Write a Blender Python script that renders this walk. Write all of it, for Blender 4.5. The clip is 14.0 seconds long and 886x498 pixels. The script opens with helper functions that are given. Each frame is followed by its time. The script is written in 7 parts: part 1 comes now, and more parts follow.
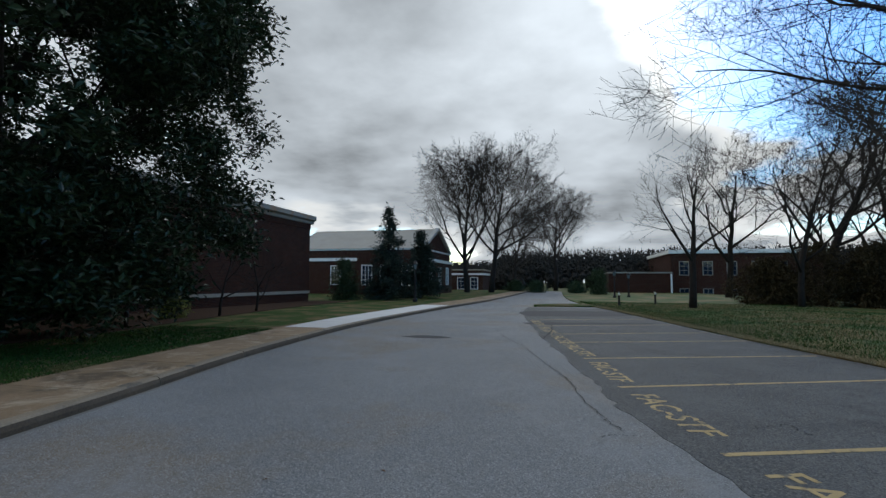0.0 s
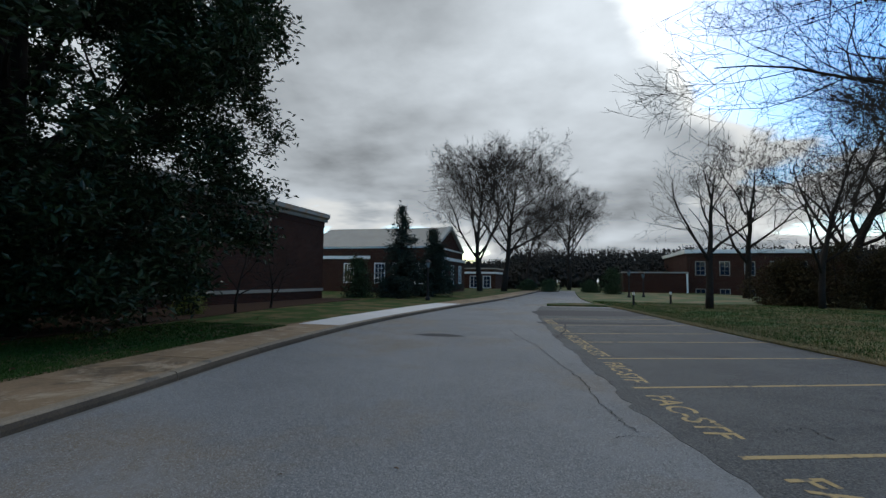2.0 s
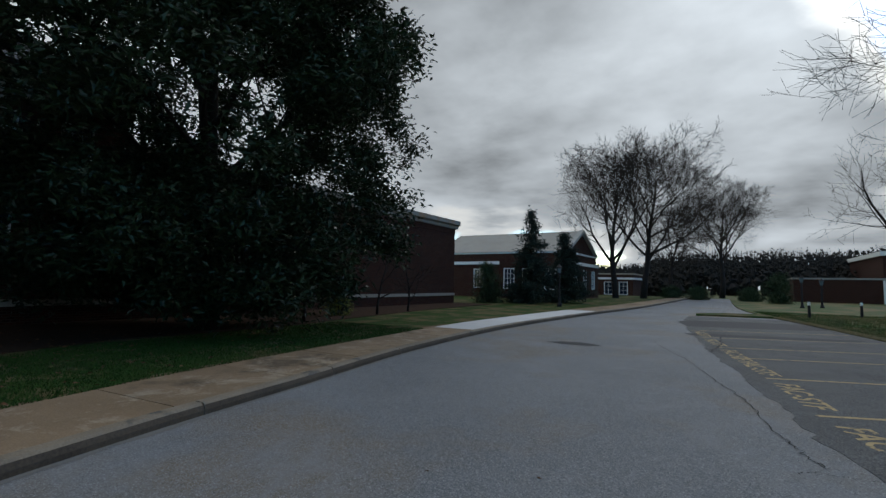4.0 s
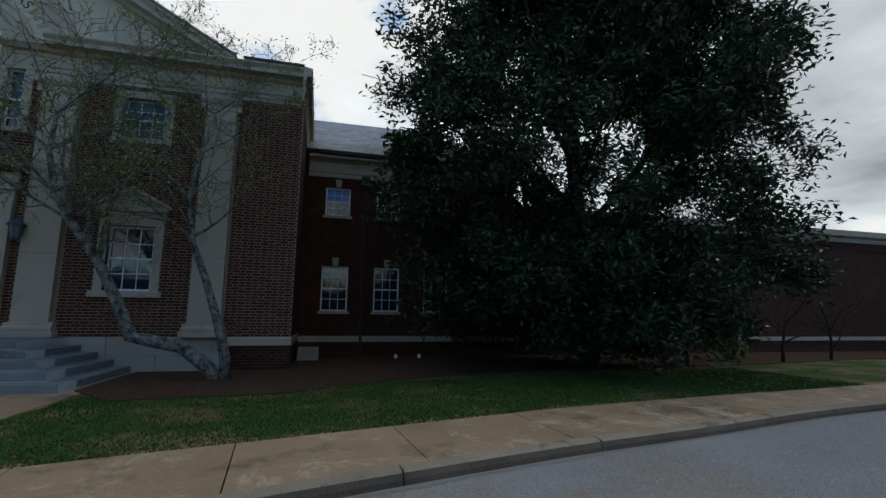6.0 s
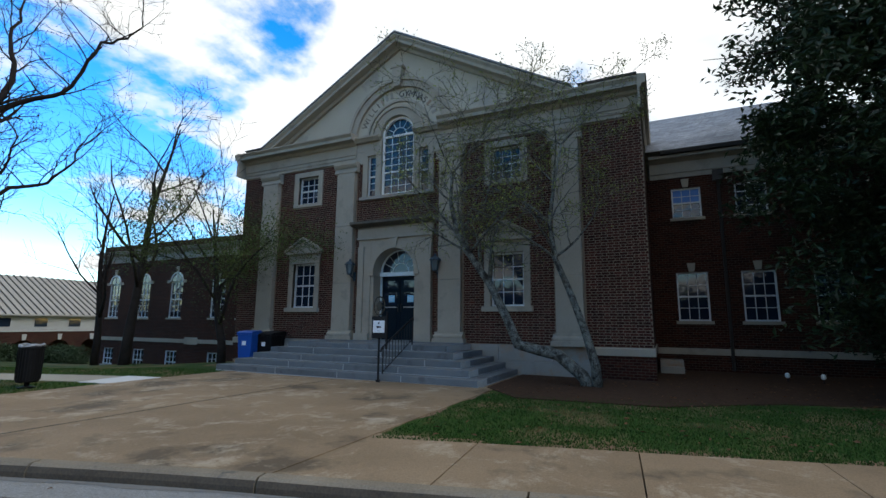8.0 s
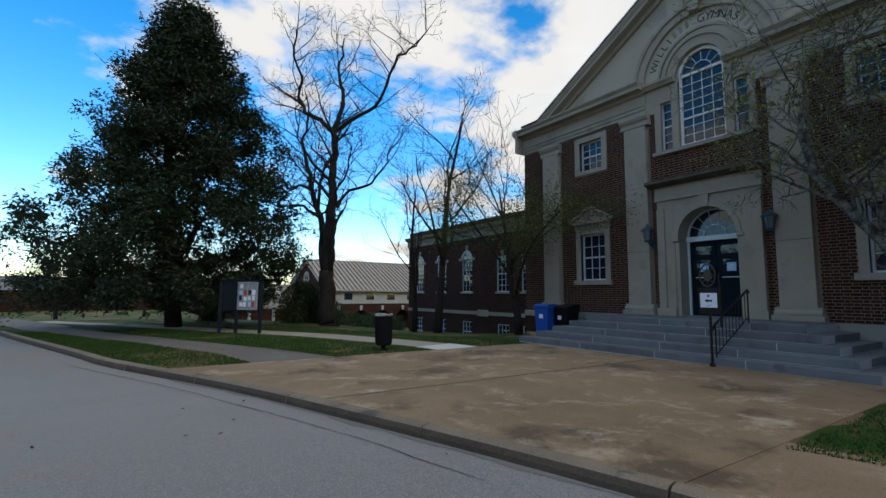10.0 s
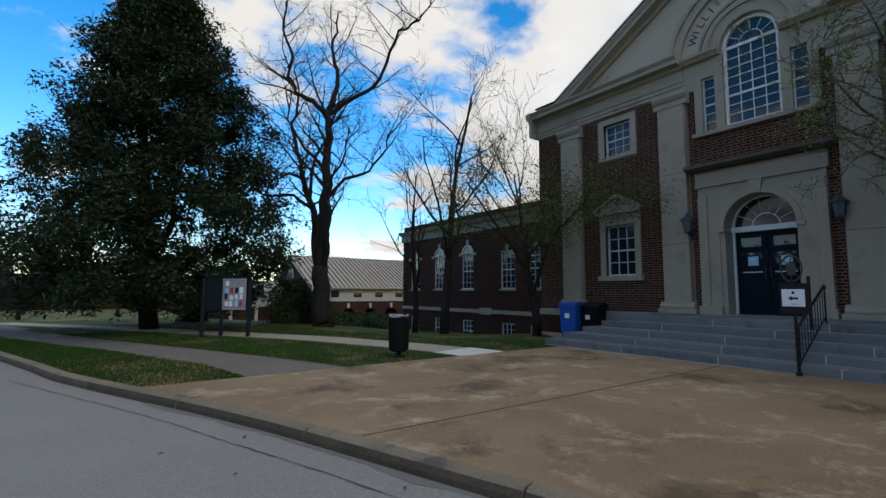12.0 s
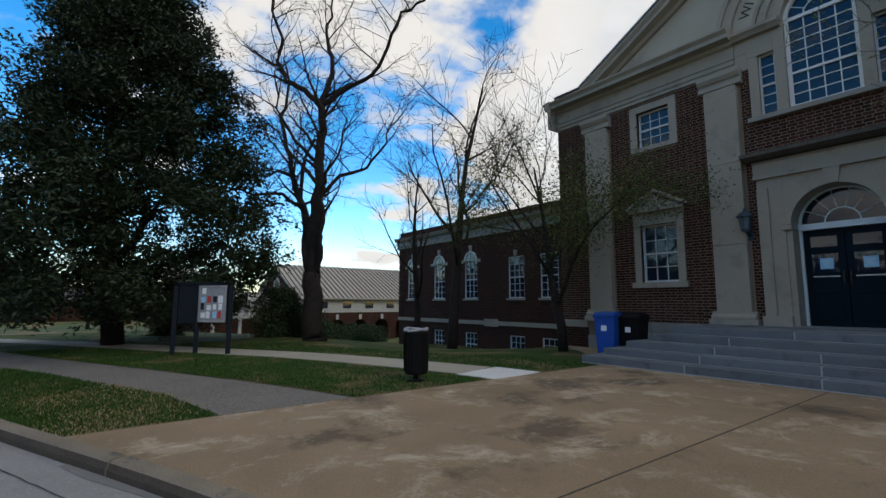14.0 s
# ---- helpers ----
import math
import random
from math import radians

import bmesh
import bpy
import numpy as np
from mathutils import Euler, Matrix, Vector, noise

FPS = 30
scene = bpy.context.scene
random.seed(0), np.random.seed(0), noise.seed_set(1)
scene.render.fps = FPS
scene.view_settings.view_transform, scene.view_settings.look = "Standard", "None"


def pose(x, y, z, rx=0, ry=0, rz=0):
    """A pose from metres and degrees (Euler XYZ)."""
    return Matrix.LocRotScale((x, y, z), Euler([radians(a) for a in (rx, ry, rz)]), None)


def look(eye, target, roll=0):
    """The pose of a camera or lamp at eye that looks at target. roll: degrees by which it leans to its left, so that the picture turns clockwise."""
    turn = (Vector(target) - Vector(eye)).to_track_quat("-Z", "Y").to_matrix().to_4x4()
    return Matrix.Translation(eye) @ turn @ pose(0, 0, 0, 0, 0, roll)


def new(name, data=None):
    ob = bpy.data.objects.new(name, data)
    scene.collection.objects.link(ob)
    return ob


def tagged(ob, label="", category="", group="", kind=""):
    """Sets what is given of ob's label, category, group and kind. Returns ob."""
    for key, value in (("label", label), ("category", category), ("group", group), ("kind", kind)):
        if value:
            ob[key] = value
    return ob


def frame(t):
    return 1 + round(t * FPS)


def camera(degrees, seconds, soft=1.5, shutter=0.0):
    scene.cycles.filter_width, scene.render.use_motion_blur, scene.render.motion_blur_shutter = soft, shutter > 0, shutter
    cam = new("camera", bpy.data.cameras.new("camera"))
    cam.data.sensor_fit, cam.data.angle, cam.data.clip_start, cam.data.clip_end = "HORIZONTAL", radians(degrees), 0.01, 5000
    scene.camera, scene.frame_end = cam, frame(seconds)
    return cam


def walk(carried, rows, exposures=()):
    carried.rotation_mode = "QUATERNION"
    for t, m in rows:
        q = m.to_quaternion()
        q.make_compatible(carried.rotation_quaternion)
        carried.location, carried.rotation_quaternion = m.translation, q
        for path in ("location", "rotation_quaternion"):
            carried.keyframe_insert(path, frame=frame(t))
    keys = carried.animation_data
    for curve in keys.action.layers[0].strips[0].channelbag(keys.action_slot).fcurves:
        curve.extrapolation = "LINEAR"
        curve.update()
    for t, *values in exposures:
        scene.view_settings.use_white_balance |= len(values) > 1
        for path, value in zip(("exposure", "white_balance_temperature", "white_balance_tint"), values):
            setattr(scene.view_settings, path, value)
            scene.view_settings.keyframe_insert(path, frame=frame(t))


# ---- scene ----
cam = camera(87.4, 14.0)
PATH = [
    (0, (-0.639, 0.189, 1.535), (-1.146, 2.118, 1.673), 0.3),
    (0.5, (-0.604, 0.159, 1.531), (-1.092, 2.091, 1.708), 0.4),
    (1, (-0.594, 0.177, 1.532), (-1.013, 2.127, 1.685), 0.5),
    (1.5, (-0.626, 0.184, 1.533), (-1.170, 2.103, 1.680), 0.6),
    (2, (-0.651, 0.191, 1.533), (-1.211, 2.107, 1.664), 0.7),
    (4.5, (-0.749, 0.137, 1.544), (-2.067, 1.631, 1.717), 0.9),
    (5, (-0.786, 0.147, 1.537), (-2.378, 1.338, 1.755), 0.8),
    (5.5, (-0.86, 0.101, 1.524), (-2.662, 0.933, 1.766), 0.7),
    (6, (-0.826, 0.016, 1.522), (-2.739, 0.519, 1.816), 0.6),
    (6.5, (-0.712, -0.109, 1.553), (-2.682, 0.033, 1.864), 0.6),
    (7, (-0.629, -0.192, 1.564), (-2.59, -0.428, 1.884), 0.6),
    (7.5, (-0.55, -0.268, 1.588), (-2.451, -0.788, 1.928), 0.5),
    (8, (-0.508, -0.462, 1.589), (-2.295, -1.302, 1.904), 0.5),
    (8.5, (-0.542, -0.766, 1.594), (-2.129, -1.935, 1.935), 0.5),
    (9, (-0.568, -1.12, 1.561), (-1.887, -2.6, 1.83), 0.4),
    (9.2, (-0.546, -1.259, 1.556), (-1.79, -2.807, 1.795), 0.4),
    (11.3, (-0.543, -3.222, 1.574), (-1.556, -4.935, 1.778), 0.2),
    (11.5, (-0.579, -3.417, 1.577), (-1.568, -5.143, 1.788), 0.1),
    (12, (-0.696, -3.878, 1.565), (-1.862, -5.492, 1.75), 0.2),
    (12.5, (-0.855, -4.396, 1.569), (-2.114, -5.939, 1.752), 0.3),
    (13, (-0.945, -4.932, 1.56), (-2.172, -6.499, 1.758), 0.2),
    (13.5, (-1.142, -5.45, 1.548), (-2.304, -7.055, 1.822), 0.2),
    (14, (-1.281, -5.956, 1.504), (-2.488, -7.533, 1.736), 0.1),
]
walk(cam, [(t, look(eye, target, roll)) for t, eye, target, roll in PATH], [(0, -1.15, 6250, 7), (2, -1.28, 6300, 7), (5, -1.35, 6350, 7), (6, -1.0, 6400, 7), (6.5, -0.88, 6400, 7), (7.5, -0.62, 6350, 7), (8.5, -0.75, 6350, 7), (9.5, -1.0, 6550, 9), (14, -1.08, 6700, 10)])

# ---- world and light ----
SUN_BEARING, SUN_HEIGHT = radians(4.0), radians(29.0)
SUN_DIR = Vector((math.sin(SUN_BEARING) * math.cos(SUN_HEIGHT), math.cos(SUN_BEARING) * math.cos(SUN_HEIGHT), math.sin(SUN_HEIGHT)))


def build_world():
    world = bpy.data.worlds.new("sky")
    scene.world = world
    world.use_nodes = True
    nt = world.node_tree
    nt.nodes.clear()
    N, L = nt.nodes.new, nt.links.new
    out, bg = N("ShaderNodeOutputWorld"), N("ShaderNodeBackground")
    sky = N("ShaderNodeTexSky")
    sky.sky_type, sky.sun_disc = "NISHITA", False
    sky.sun_elevation, sky.sun_rotation = SUN_HEIGHT, SUN_BEARING
    sky.air_density, sky.dust_density, sky.ozone_density = 1.0, 0.3, 2.0
    tc = N("ShaderNodeTexCoord")
    sep = N("ShaderNodeSeparateXYZ")
    L(tc.outputs["Generated"], sep.inputs[0])

    def calc(op, a, b=None, clamp=False):
        n = N("ShaderNodeMath")
        n.operation, n.use_clamp = op, clamp
        for i, v in enumerate((a, b)):
            if v is None:
                continue
            if isinstance(v, (int, float)):
                n.inputs[i].default_value = v
            else:
                L(v, n.inputs[i])
        return n.outputs[0]

    # the cloud layer: the direction carried onto a flat sheet overhead
    zz = calc("MAXIMUM", calc("ADD", sep.outputs[2], 0.16), 0.05)
    comb = N("ShaderNodeCombineXYZ")
    L(calc("DIVIDE", sep.outputs[0], zz), comb.inputs[0])
    L(calc("DIVIDE", sep.outputs[1], zz), comb.inputs[1])
    shift = N("ShaderNodeMapping")
    shift.inputs["Location"].default_value = CLOUD_SHIFT
    L(comb.outputs[0], shift.inputs[0])

    def fbm(scale, detail, rough, warp=0.0):
        n = N("ShaderNodeTexNoise")
        n.inputs["Scale"].default_value, n.inputs["Detail"].default_value = scale, detail
        n.inputs["Roughness"].default_value, n.inputs["Distortion"].default_value = rough, warp
        L(shift.outputs[0], n.inputs["Vector"])
        return n.outputs["Fac"]

    big, fine = fbm(0.62, 9, 0.56, 0.1), fbm(1.5, 7, 0.6, 0.0)
    # the deck is thicker and closed towards the north-west
    toward = calc("ADD", calc("MULTIPLY", sep.outputs[0], -0.085), calc("MULTIPLY", sep.outputs[1], 0.105))
    # and closes again behind, to the east: unseen cloud added to whiten the facade's light
    toward = calc("ADD", toward, calc("MULTIPLY", calc("MAXIMUM", calc("SUBTRACT", sep.outputs[0], 0.55), 0.0), 0.22))
    dens = calc("ADD", calc("ADD", calc("MULTIPLY", big, 0.72), calc("MULTIPLY", fine, 0.28)), toward)
    # a closed bank over the road to the north and a break in the deck to the north-east
    for bank, amount, power in (((-0.36, 0.86, 0.36), 0.22, 10.0), ((0.30, 0.86, 0.41), -0.34, 60.0), ((0.5, 0.72, 0.47), -0.36, 30.0), ((0.12, 0.93, 0.36), 0.07, 90.0)):
        facing = N("ShaderNodeVectorMath")
        facing.operation = "DOT_PRODUCT"
        L(tc.outputs["Generated"], facing.inputs[0])
        facing.inputs[1].default_value = bank
        dens = calc("ADD", dens, calc("MULTIPLY", calc("POWER", calc("MAXIMUM", facing.outputs["Value"], 0.0), power), amount))
    dens = calc("SUBTRACT", dens, calc("MULTIPLY", calc("MULTIPLY", calc("SUBTRACT", 1.0, calc("DIVIDE", sep.outputs[2], 0.27), True), 0.42), calc("MULTIPLY", calc("MULTIPLY", sep.outputs[0], -3.0, True), calc("MULTIPLY", sep.outputs[1], 3.0, True))))
    cover = N("ShaderNodeMapRange")
    cover.interpolation_type = "SMOOTHSTEP"
    cover.inputs["From Min"].default_value, cover.inputs["From Max"].default_value = 0.45, 0.505
    L(dens, cover.inputs["Value"])
    thick = N("ShaderNodeMapRange")
    thick.interpolation_type = "SMOOTHSTEP"
    thick.inputs["From Min"].default_value, thick.inputs["From Max"].default_value = 0.50, 0.60
    L(dens, thick.inputs["Value"])
    # glow of the veiled sun through thin cloud
    dot = N("ShaderNodeVectorMath")
    dot.operation = "DOT_PRODUCT"
    L(tc.outputs["Generated"], dot.inputs[0])
    dot.inputs[1].default_value = SUN_DIR
    near = calc("POWER", calc("MAXIMUM", dot.outputs["Value"], 0.0), 45.0)
    # clouds opposite the sun are lit from the front and stay white; those toward it show grey bases
    back = calc("MULTIPLY", calc("SUBTRACT", 0.78, dot.outputs["Value"]), 1.25, True)
    lit = calc("ADD", calc("MULTIPLY", near, CLOUD_GLOW), CLOUD_LIT)
    shade = calc("ADD", calc("MULTIPLY", calc("MULTIPLY", back, CLOUD_LIT * 0.52), calc("SUBTRACT", 1.7, calc("MULTIPLY", fbm(1.9, 6, 0.6, 0.3), 1.4))), calc("MULTIPLY", calc("SUBTRACT", 2.6, calc("MULTIPLY", fbm(1.25, 6, 0.55, 0.0), 2.8)), CLOUD_DARK))
    shade = calc("ADD", shade, calc("MULTIPLY", near, 0.9))
    # the unseen deck overhead and to the east is dimmed to darken the facade
    shade = calc("MULTIPLY", shade, calc("SUBTRACT", 1.0, calc("MULTIPLY", calc("MULTIPLY", calc("SUBTRACT", sep.outputs[0], 0.4), 3.0, True), 0.62)))
    shade = calc("MULTIPLY", shade, calc("SUBTRACT", 1.0, calc("MULTIPLY", calc("MULTIPLY", calc("SUBTRACT", sep.outputs[2], 0.62), 4.0, True), 0.10)))
    val = N("ShaderNodeMix")
    val.data_type = "FLOAT"
    L(thick.outputs[0], val.inputs[0])
    L(lit, val.inputs[2])
    L(shade, val.inputs[3])
    tint = N("ShaderNodeMix")
    tint.data_type = "RGBA"
    L(thick.outputs[0], tint.inputs[0])
    tint.inputs[6].default_value, tint.inputs[7].default_value = (1.0, 0.99, 0.97, 1), (0.93, 0.98, 1.04, 1)
    cloud = N("ShaderNodeVectorMath")
    cloud.operation = "SCALE"
    L(tint.outputs[2], cloud.inputs[0])
    L(val.outputs[0], cloud.inputs["Scale"])
    blue = N("ShaderNodeVectorMath")
    blue.operation = "SCALE"
    vivid = N("ShaderNodeHueSaturation")
    vivid.inputs["Saturation"].default_value = 1.45
    L(sky.outputs[0], vivid.inputs["Color"])
    L(vivid.outputs[0], blue.inputs[0])
    blue.inputs["Scale"].default_value = SKY_STRENGTH
    mix = N("ShaderNodeMix")
    mix.data_type = "RGBA"
    L(cover.outputs[0], mix.inputs[0])
    L(blue.outputs[0], mix.inputs[6])
    L(cloud.outputs[0], mix.inputs[7])
    L(mix.outputs[2], bg.inputs["Color"])
    bg.inputs["Strength"].default_value = 1.0
    L(bg.outputs[0], out.inputs[0])


SKY_STRENGTH, CLOUD_LIT, CLOUD_DARK, CLOUD_GLOW = 0.52, 1.8, 0.98, 1.9
CLOUD_SHIFT = (2.3, 0.4, 0.0)
build_world()
sun_data = bpy.data.lights.new("sun", "SUN")
sun_data.energy, sun_data.angle, sun_data.color = 1.2, radians(14), (1.0, 0.95, 0.88)
sun = new("sun", sun_data)
sun.matrix_world = look(SUN_DIR * 60, (0, 0, 0))

# ---- materials ----
def mat(name, c1, c2, scale=6.0, rough=0.8, bump=0.25, fine=60.0, metal=0.0, spread=0.5, spots=None, object_random=0.0, island=0.0, spec=0.22, scuffs=None, speckle=None):
    """A surface of two colours mixed by coarse and fine noise, with relief. spots: a third colour in patches and its share."""
    m = bpy.data.materials.new(name)
    m.use_nodes = True
    nt = m.node_tree
    N, L = nt.nodes.new, nt.links.new
    bsdf = nt.nodes["Principled BSDF"]
    geo = N("ShaderNodeNewGeometry")

    def noise_at(s, detail=5, rg=0.6):
        n = N("ShaderNodeTexNoise")
        n.inputs["Scale"].default_value, n.inputs["Detail"].default_value, n.inputs["Roughness"].default_value = s, detail, rg
        L(geo.outputs["Position"], n.inputs["Vector"])
        return n.outputs["Fac"]

    def mixed(fac, a, b):
        n = N("ShaderNodeMix")
        n.data_type = "RGBA"
        L(fac, n.inputs[0])
        for i, v in ((6, a), (7, b)):
            if isinstance(v, tuple):
                n.inputs[i].default_value = (*v, 1)
            else:
                L(v, n.inputs[i])
        return n.outputs[2]

    def ranged(fac, lo, hi):
        n = N("ShaderNodeMapRange")
        n.inputs["From Min"].default_value, n.inputs["From Max"].default_value = lo, hi
        L(fac, n.inputs["Value"])
        return n.outputs[0]

    coarse, grain = noise_at(scale), noise_at(fine, 3)
    both = N("ShaderNodeMath")
    both.operation = "MULTIPLY_ADD"
    L(grain, both.inputs[0])
    both.inputs[1].default_value = 0.5
    half = N("ShaderNodeMath")
    half.operation = "MULTIPLY"
    L(coarse, half.inputs[0])
    half.inputs[1].default_value = 0.5
    L(half.outputs[0], both.inputs[2])
    col = mixed(ranged(both.outputs[0], 0.5 - spread * 0.35, 0.5 + spread * 0.35), c1, c2)
    if spots:
        col = mixed(ranged(noise_at(spots[1], 6, 0.65), 0.60 - spots[2] * 0.25, 0.66 - spots[2] * 0.12), col, spots[0])
    if speckle:
        dots = N("ShaderNodeTexVoronoi")
        dots.inputs["Scale"].default_value = speckle[1]
        L(geo.outputs["Position"], dots.inputs["Vector"])
        wide = N("ShaderNodeSeparateColor")
        L(dots.outputs["Color"], wide.inputs[0])
        col = mixed(ranged(wide.outputs[0], 0.55, 1.0), col, speckle[0])
        col = mixed(ranged(wide.outputs[1], 0.70, 1.1), col, speckle[2])
    if scuffs:
        warped = N("ShaderNodeTexNoise")
        warped.inputs["Scale"].default_value, warped.inputs["Detail"].default_value = scuffs[1], 7
        warped.inputs["Roughness"].default_value, warped.inputs["Distortion"].default_value = 0.78, 0.35
        L(geo.outputs["Position"], warped.inputs["Vector"])
        col = mixed(ranged(warped.outputs["Fac"], 0.52, 0.70), col, scuffs[0])
    if object_random or island:
        rnd = N("ShaderNodeObjectInfo").outputs["Random"] if object_random else geo.outputs["Random Per Island"]
        amount = object_random or island
        hsv = N("ShaderNodeHueSaturation")
        mr = N("ShaderNodeMapRange")
        mr.inputs["To Min"].default_value, mr.inputs["To Max"].default_value = 1 - amount, 1 + amount
        L(rnd, mr.inputs["Value"])
        L(mr.outputs[0], hsv.inputs["Value"])
        L(col, hsv.inputs["Color"])
        col = hsv.outputs[0]
    L(col, bsdf.inputs["Base Color"])
    bsdf.inputs["Metallic"].default_value = metal
    bsdf.inputs["Specular IOR Level"].default_value = spec
    rr = N("ShaderNodeMapRange")
    rr.inputs["To Min"].default_value, rr.inputs["To Max"].default_value = max(rough - 0.1, 0.03), min(rough + 0.1, 1)
    L(coarse, rr.inputs["Value"])
    L(rr.outputs[0], bsdf.inputs["Roughness"])
    if bump:
        b = N("ShaderNodeBump")
        b.inputs["Strength"].default_value, b.inputs["Distance"].default_value = bump, 0.01
        L(both.outputs[0], b.inputs["Height"])
        L(b.outputs[0], bsdf.inputs["Normal"])
    return m


def brick_mat(name, c1, c2, mortar, width=0.19, row=0.0755, bump=0.5):
    m = bpy.data.materials.new(name)
    m.use_nodes = True
    nt = m.node_tree
    N, L = nt.nodes.new, nt.links.new
    bsdf = nt.nodes["Principled BSDF"]
    geo, sep, comb, add = N("ShaderNodeNewGeometry"), N("ShaderNodeSeparateXYZ"), N("ShaderNodeCombineXYZ"), N("ShaderNodeMath")
    L(geo.outputs["Position"], sep.inputs[0])
    add.operation = "ADD"
    L(sep.outputs[0], add.inputs[0])
    L(sep.outputs[1], add.inputs[1])
    L(add.outputs[0], comb.inputs[0])
    L(sep.outputs[2], comb.inputs[1])
    br = N("ShaderNodeTexBrick")
    br.inputs["Scale"].default_value = 1
    br.inputs["Brick Width"].default_value, br.inputs["Row Height"].default_value = width, row
    br.inputs["Mortar Size"].default_value, br.inputs["Mortar Smooth"].default_value = 0.0075, 0.15
    br.inputs["Bias"].default_value = 0.1
    br.inputs["Color1"].default_value, br.inputs["Color2"].default_value = (*c1, 1), (*c2, 1)
    br.inputs["Mortar"].default_value = (*mortar, 1)
    L(comb.outputs[0], br.inputs["Vector"])
    n1, n2 = N("ShaderNodeTexNoise"), N("ShaderNodeTexNoise")
    n1.inputs["Scale"].default_value, n2.inputs["Scale"].default_value = 0.8, 40
    n1.inputs["Detail"].default_value = 6
    for n in (n1, n2):
        L(geo.outputs["Position"], n.inputs["Vector"])
    hsv, mr, sm = N("ShaderNodeHueSaturation"), N("ShaderNodeMapRange"), N("ShaderNodeMath")
    sm.operation = "ADD"
    L(n1.outputs["Fac"], sm.inputs[0])
    L(n2.outputs["Fac"], sm.inputs[1])
    mr.inputs["From Min"].default_value, mr.inputs["From Max"].default_value = 0.6, 1.4
    mr.inputs["To Min"].default_value, mr.inputs["To Max"].default_value = 0.7, 1.3
    L(sm.outputs[0], mr.inputs["Value"])
    L(mr.outputs[0], hsv.inputs["Value"])
    L(br.outputs["Color"], hsv.inputs["Color"])
    L(hsv.outputs[0], bsdf.inputs["Base Color"])
    bsdf.inputs["Roughness"].default_value = 0.92
    bsdf.inputs["Specular IOR Level"].default_value = 0.15
    b = N("ShaderNodeBump")
    b.inputs["Strength"].default_value, b.inputs["Distance"].default_value, b.invert = bump, 0.008, True
    L(br.outputs["Fac"], b.inputs["Height"])
    L(b.outputs[0], bsdf.inputs["Normal"])
    return m


def glass_mat(name, tint=(0.010, 0.018, 0.034), rough=0.03):
    """Window glass with a dark room behind: a dark, sharply reflecting sheet."""
    m = bpy.data.materials.new(name)
    m.use_nodes = True
    nt = m.node_tree
    bsdf = nt.nodes["Principled BSDF"]
    bsdf.inputs["Base Color"].default_value = (*tint, 1)
    bsdf.inputs["Roughness"].default_value = rough
    bsdf.inputs["IOR"].default_value = 1.52
    bsdf.inputs["Specular IOR Level"].default_value = 0.55
    n, b, geo = nt.nodes.new("ShaderNodeTexNoise"), nt.nodes.new("ShaderNodeBump"), nt.nodes.new("ShaderNodeNewGeometry")
    n.inputs["Scale"].default_value = 2.2
    b.inputs["Strength"].default_value, b.inputs["Distance"].default_value = 0.08, 0.02
    nt.links.new(geo.outputs["Position"], n.inputs["Vector"])
    nt.links.new(n.outputs["Fac"], b.inputs["Height"])
    nt.links.new(b.outputs[0], bsdf.inputs["Normal"])
    return m


def leaf_mat(name, c1, c2, rough=0.45, sheer=0.25):
    m = mat(name, c1, c2, 1.5, rough, 0.0, 8.0, spread=0.6, island=0.45, spec=0.28)
    return m


M_BRICK = brick_mat("brickwork", (0.056, 0.016, 0.009), (0.024, 0.008, 0.006), (0.075, 0.054, 0.040))
M_BRICK_PIECE = mat("brick_piece", (0.076, 0.021, 0.014), (0.028, 0.011, 0.009), 3.0, 0.9, 0.3, 45.0, island=0.45, spec=0.25)
M_BRICK_ONE = mat("brick_single", (0.076, 0.021, 0.014), (0.028, 0.011, 0.009), 3.0, 0.9, 0.3, 45.0, object_random=0.45, spec=0.25)
M_JOINT = mat("pale_joint", (0.46, 0.47, 0.46), (0.34, 0.35, 0.34), 3.0, 0.9, 0.2, 60.0)
M_MORTAR = mat("mortar", (0.27, 0.215, 0.16), (0.19, 0.15, 0.11), 3.0, 0.95, 0.3, 80.0)
M_STONE = mat("limestone", (0.38, 0.342, 0.276), (0.272, 0.243, 0.195), 0.9, 0.85, 0.15, 30.0, spread=0.7, spots=((0.265, 0.242, 0.20), 1.3, 0.2))
M_STONE_GREY = mat("grey_stone", (0.31, 0.295, 0.262), (0.235, 0.22, 0.195), 1.2, 0.88, 0.2, 40.0, spots=((0.30, 0.21, 0.145), 1.1, 0.3))
M_STUCCO = mat("pediment_stucco", (0.45, 0.412, 0.33), (0.37, 0.338, 0.27), 0.7, 0.9, 0.15, 50.0, spots=((0.31, 0.29, 0.25), 0.5, 0.2))
M_GRANITE = mat("granite", (0.175, 0.187, 0.193), (0.125, 0.136, 0.143), 2.0, 0.75, 0.2, 90.0, object_random=0.12, spots=((0.11, 0.115, 0.12), 1.4, 0.2))
M_PAINT = mat("white_paint", (0.78, 0.78, 0.75), (0.68, 0.68, 0.65), 3.0, 0.55, 0.08, 40.0)
M_BLUEPAINT = mat("pale_paint", (0.62, 0.72, 0.74), (0.55, 0.65, 0.68), 3.0, 0.5, 0.05, 40.0)
M_SASH = mat("sash_paint", (0.62, 0.64, 0.64), (0.52, 0.54, 0.54), 3.0, 0.5, 0.05, 40.0)
M_GLASS = glass_mat("window_glass")
M_BLIND = mat("roller_blind", (0.13, 0.27, 0.62), (0.11, 0.23, 0.55), 1.0, 0.7, 0.02, 30.0)
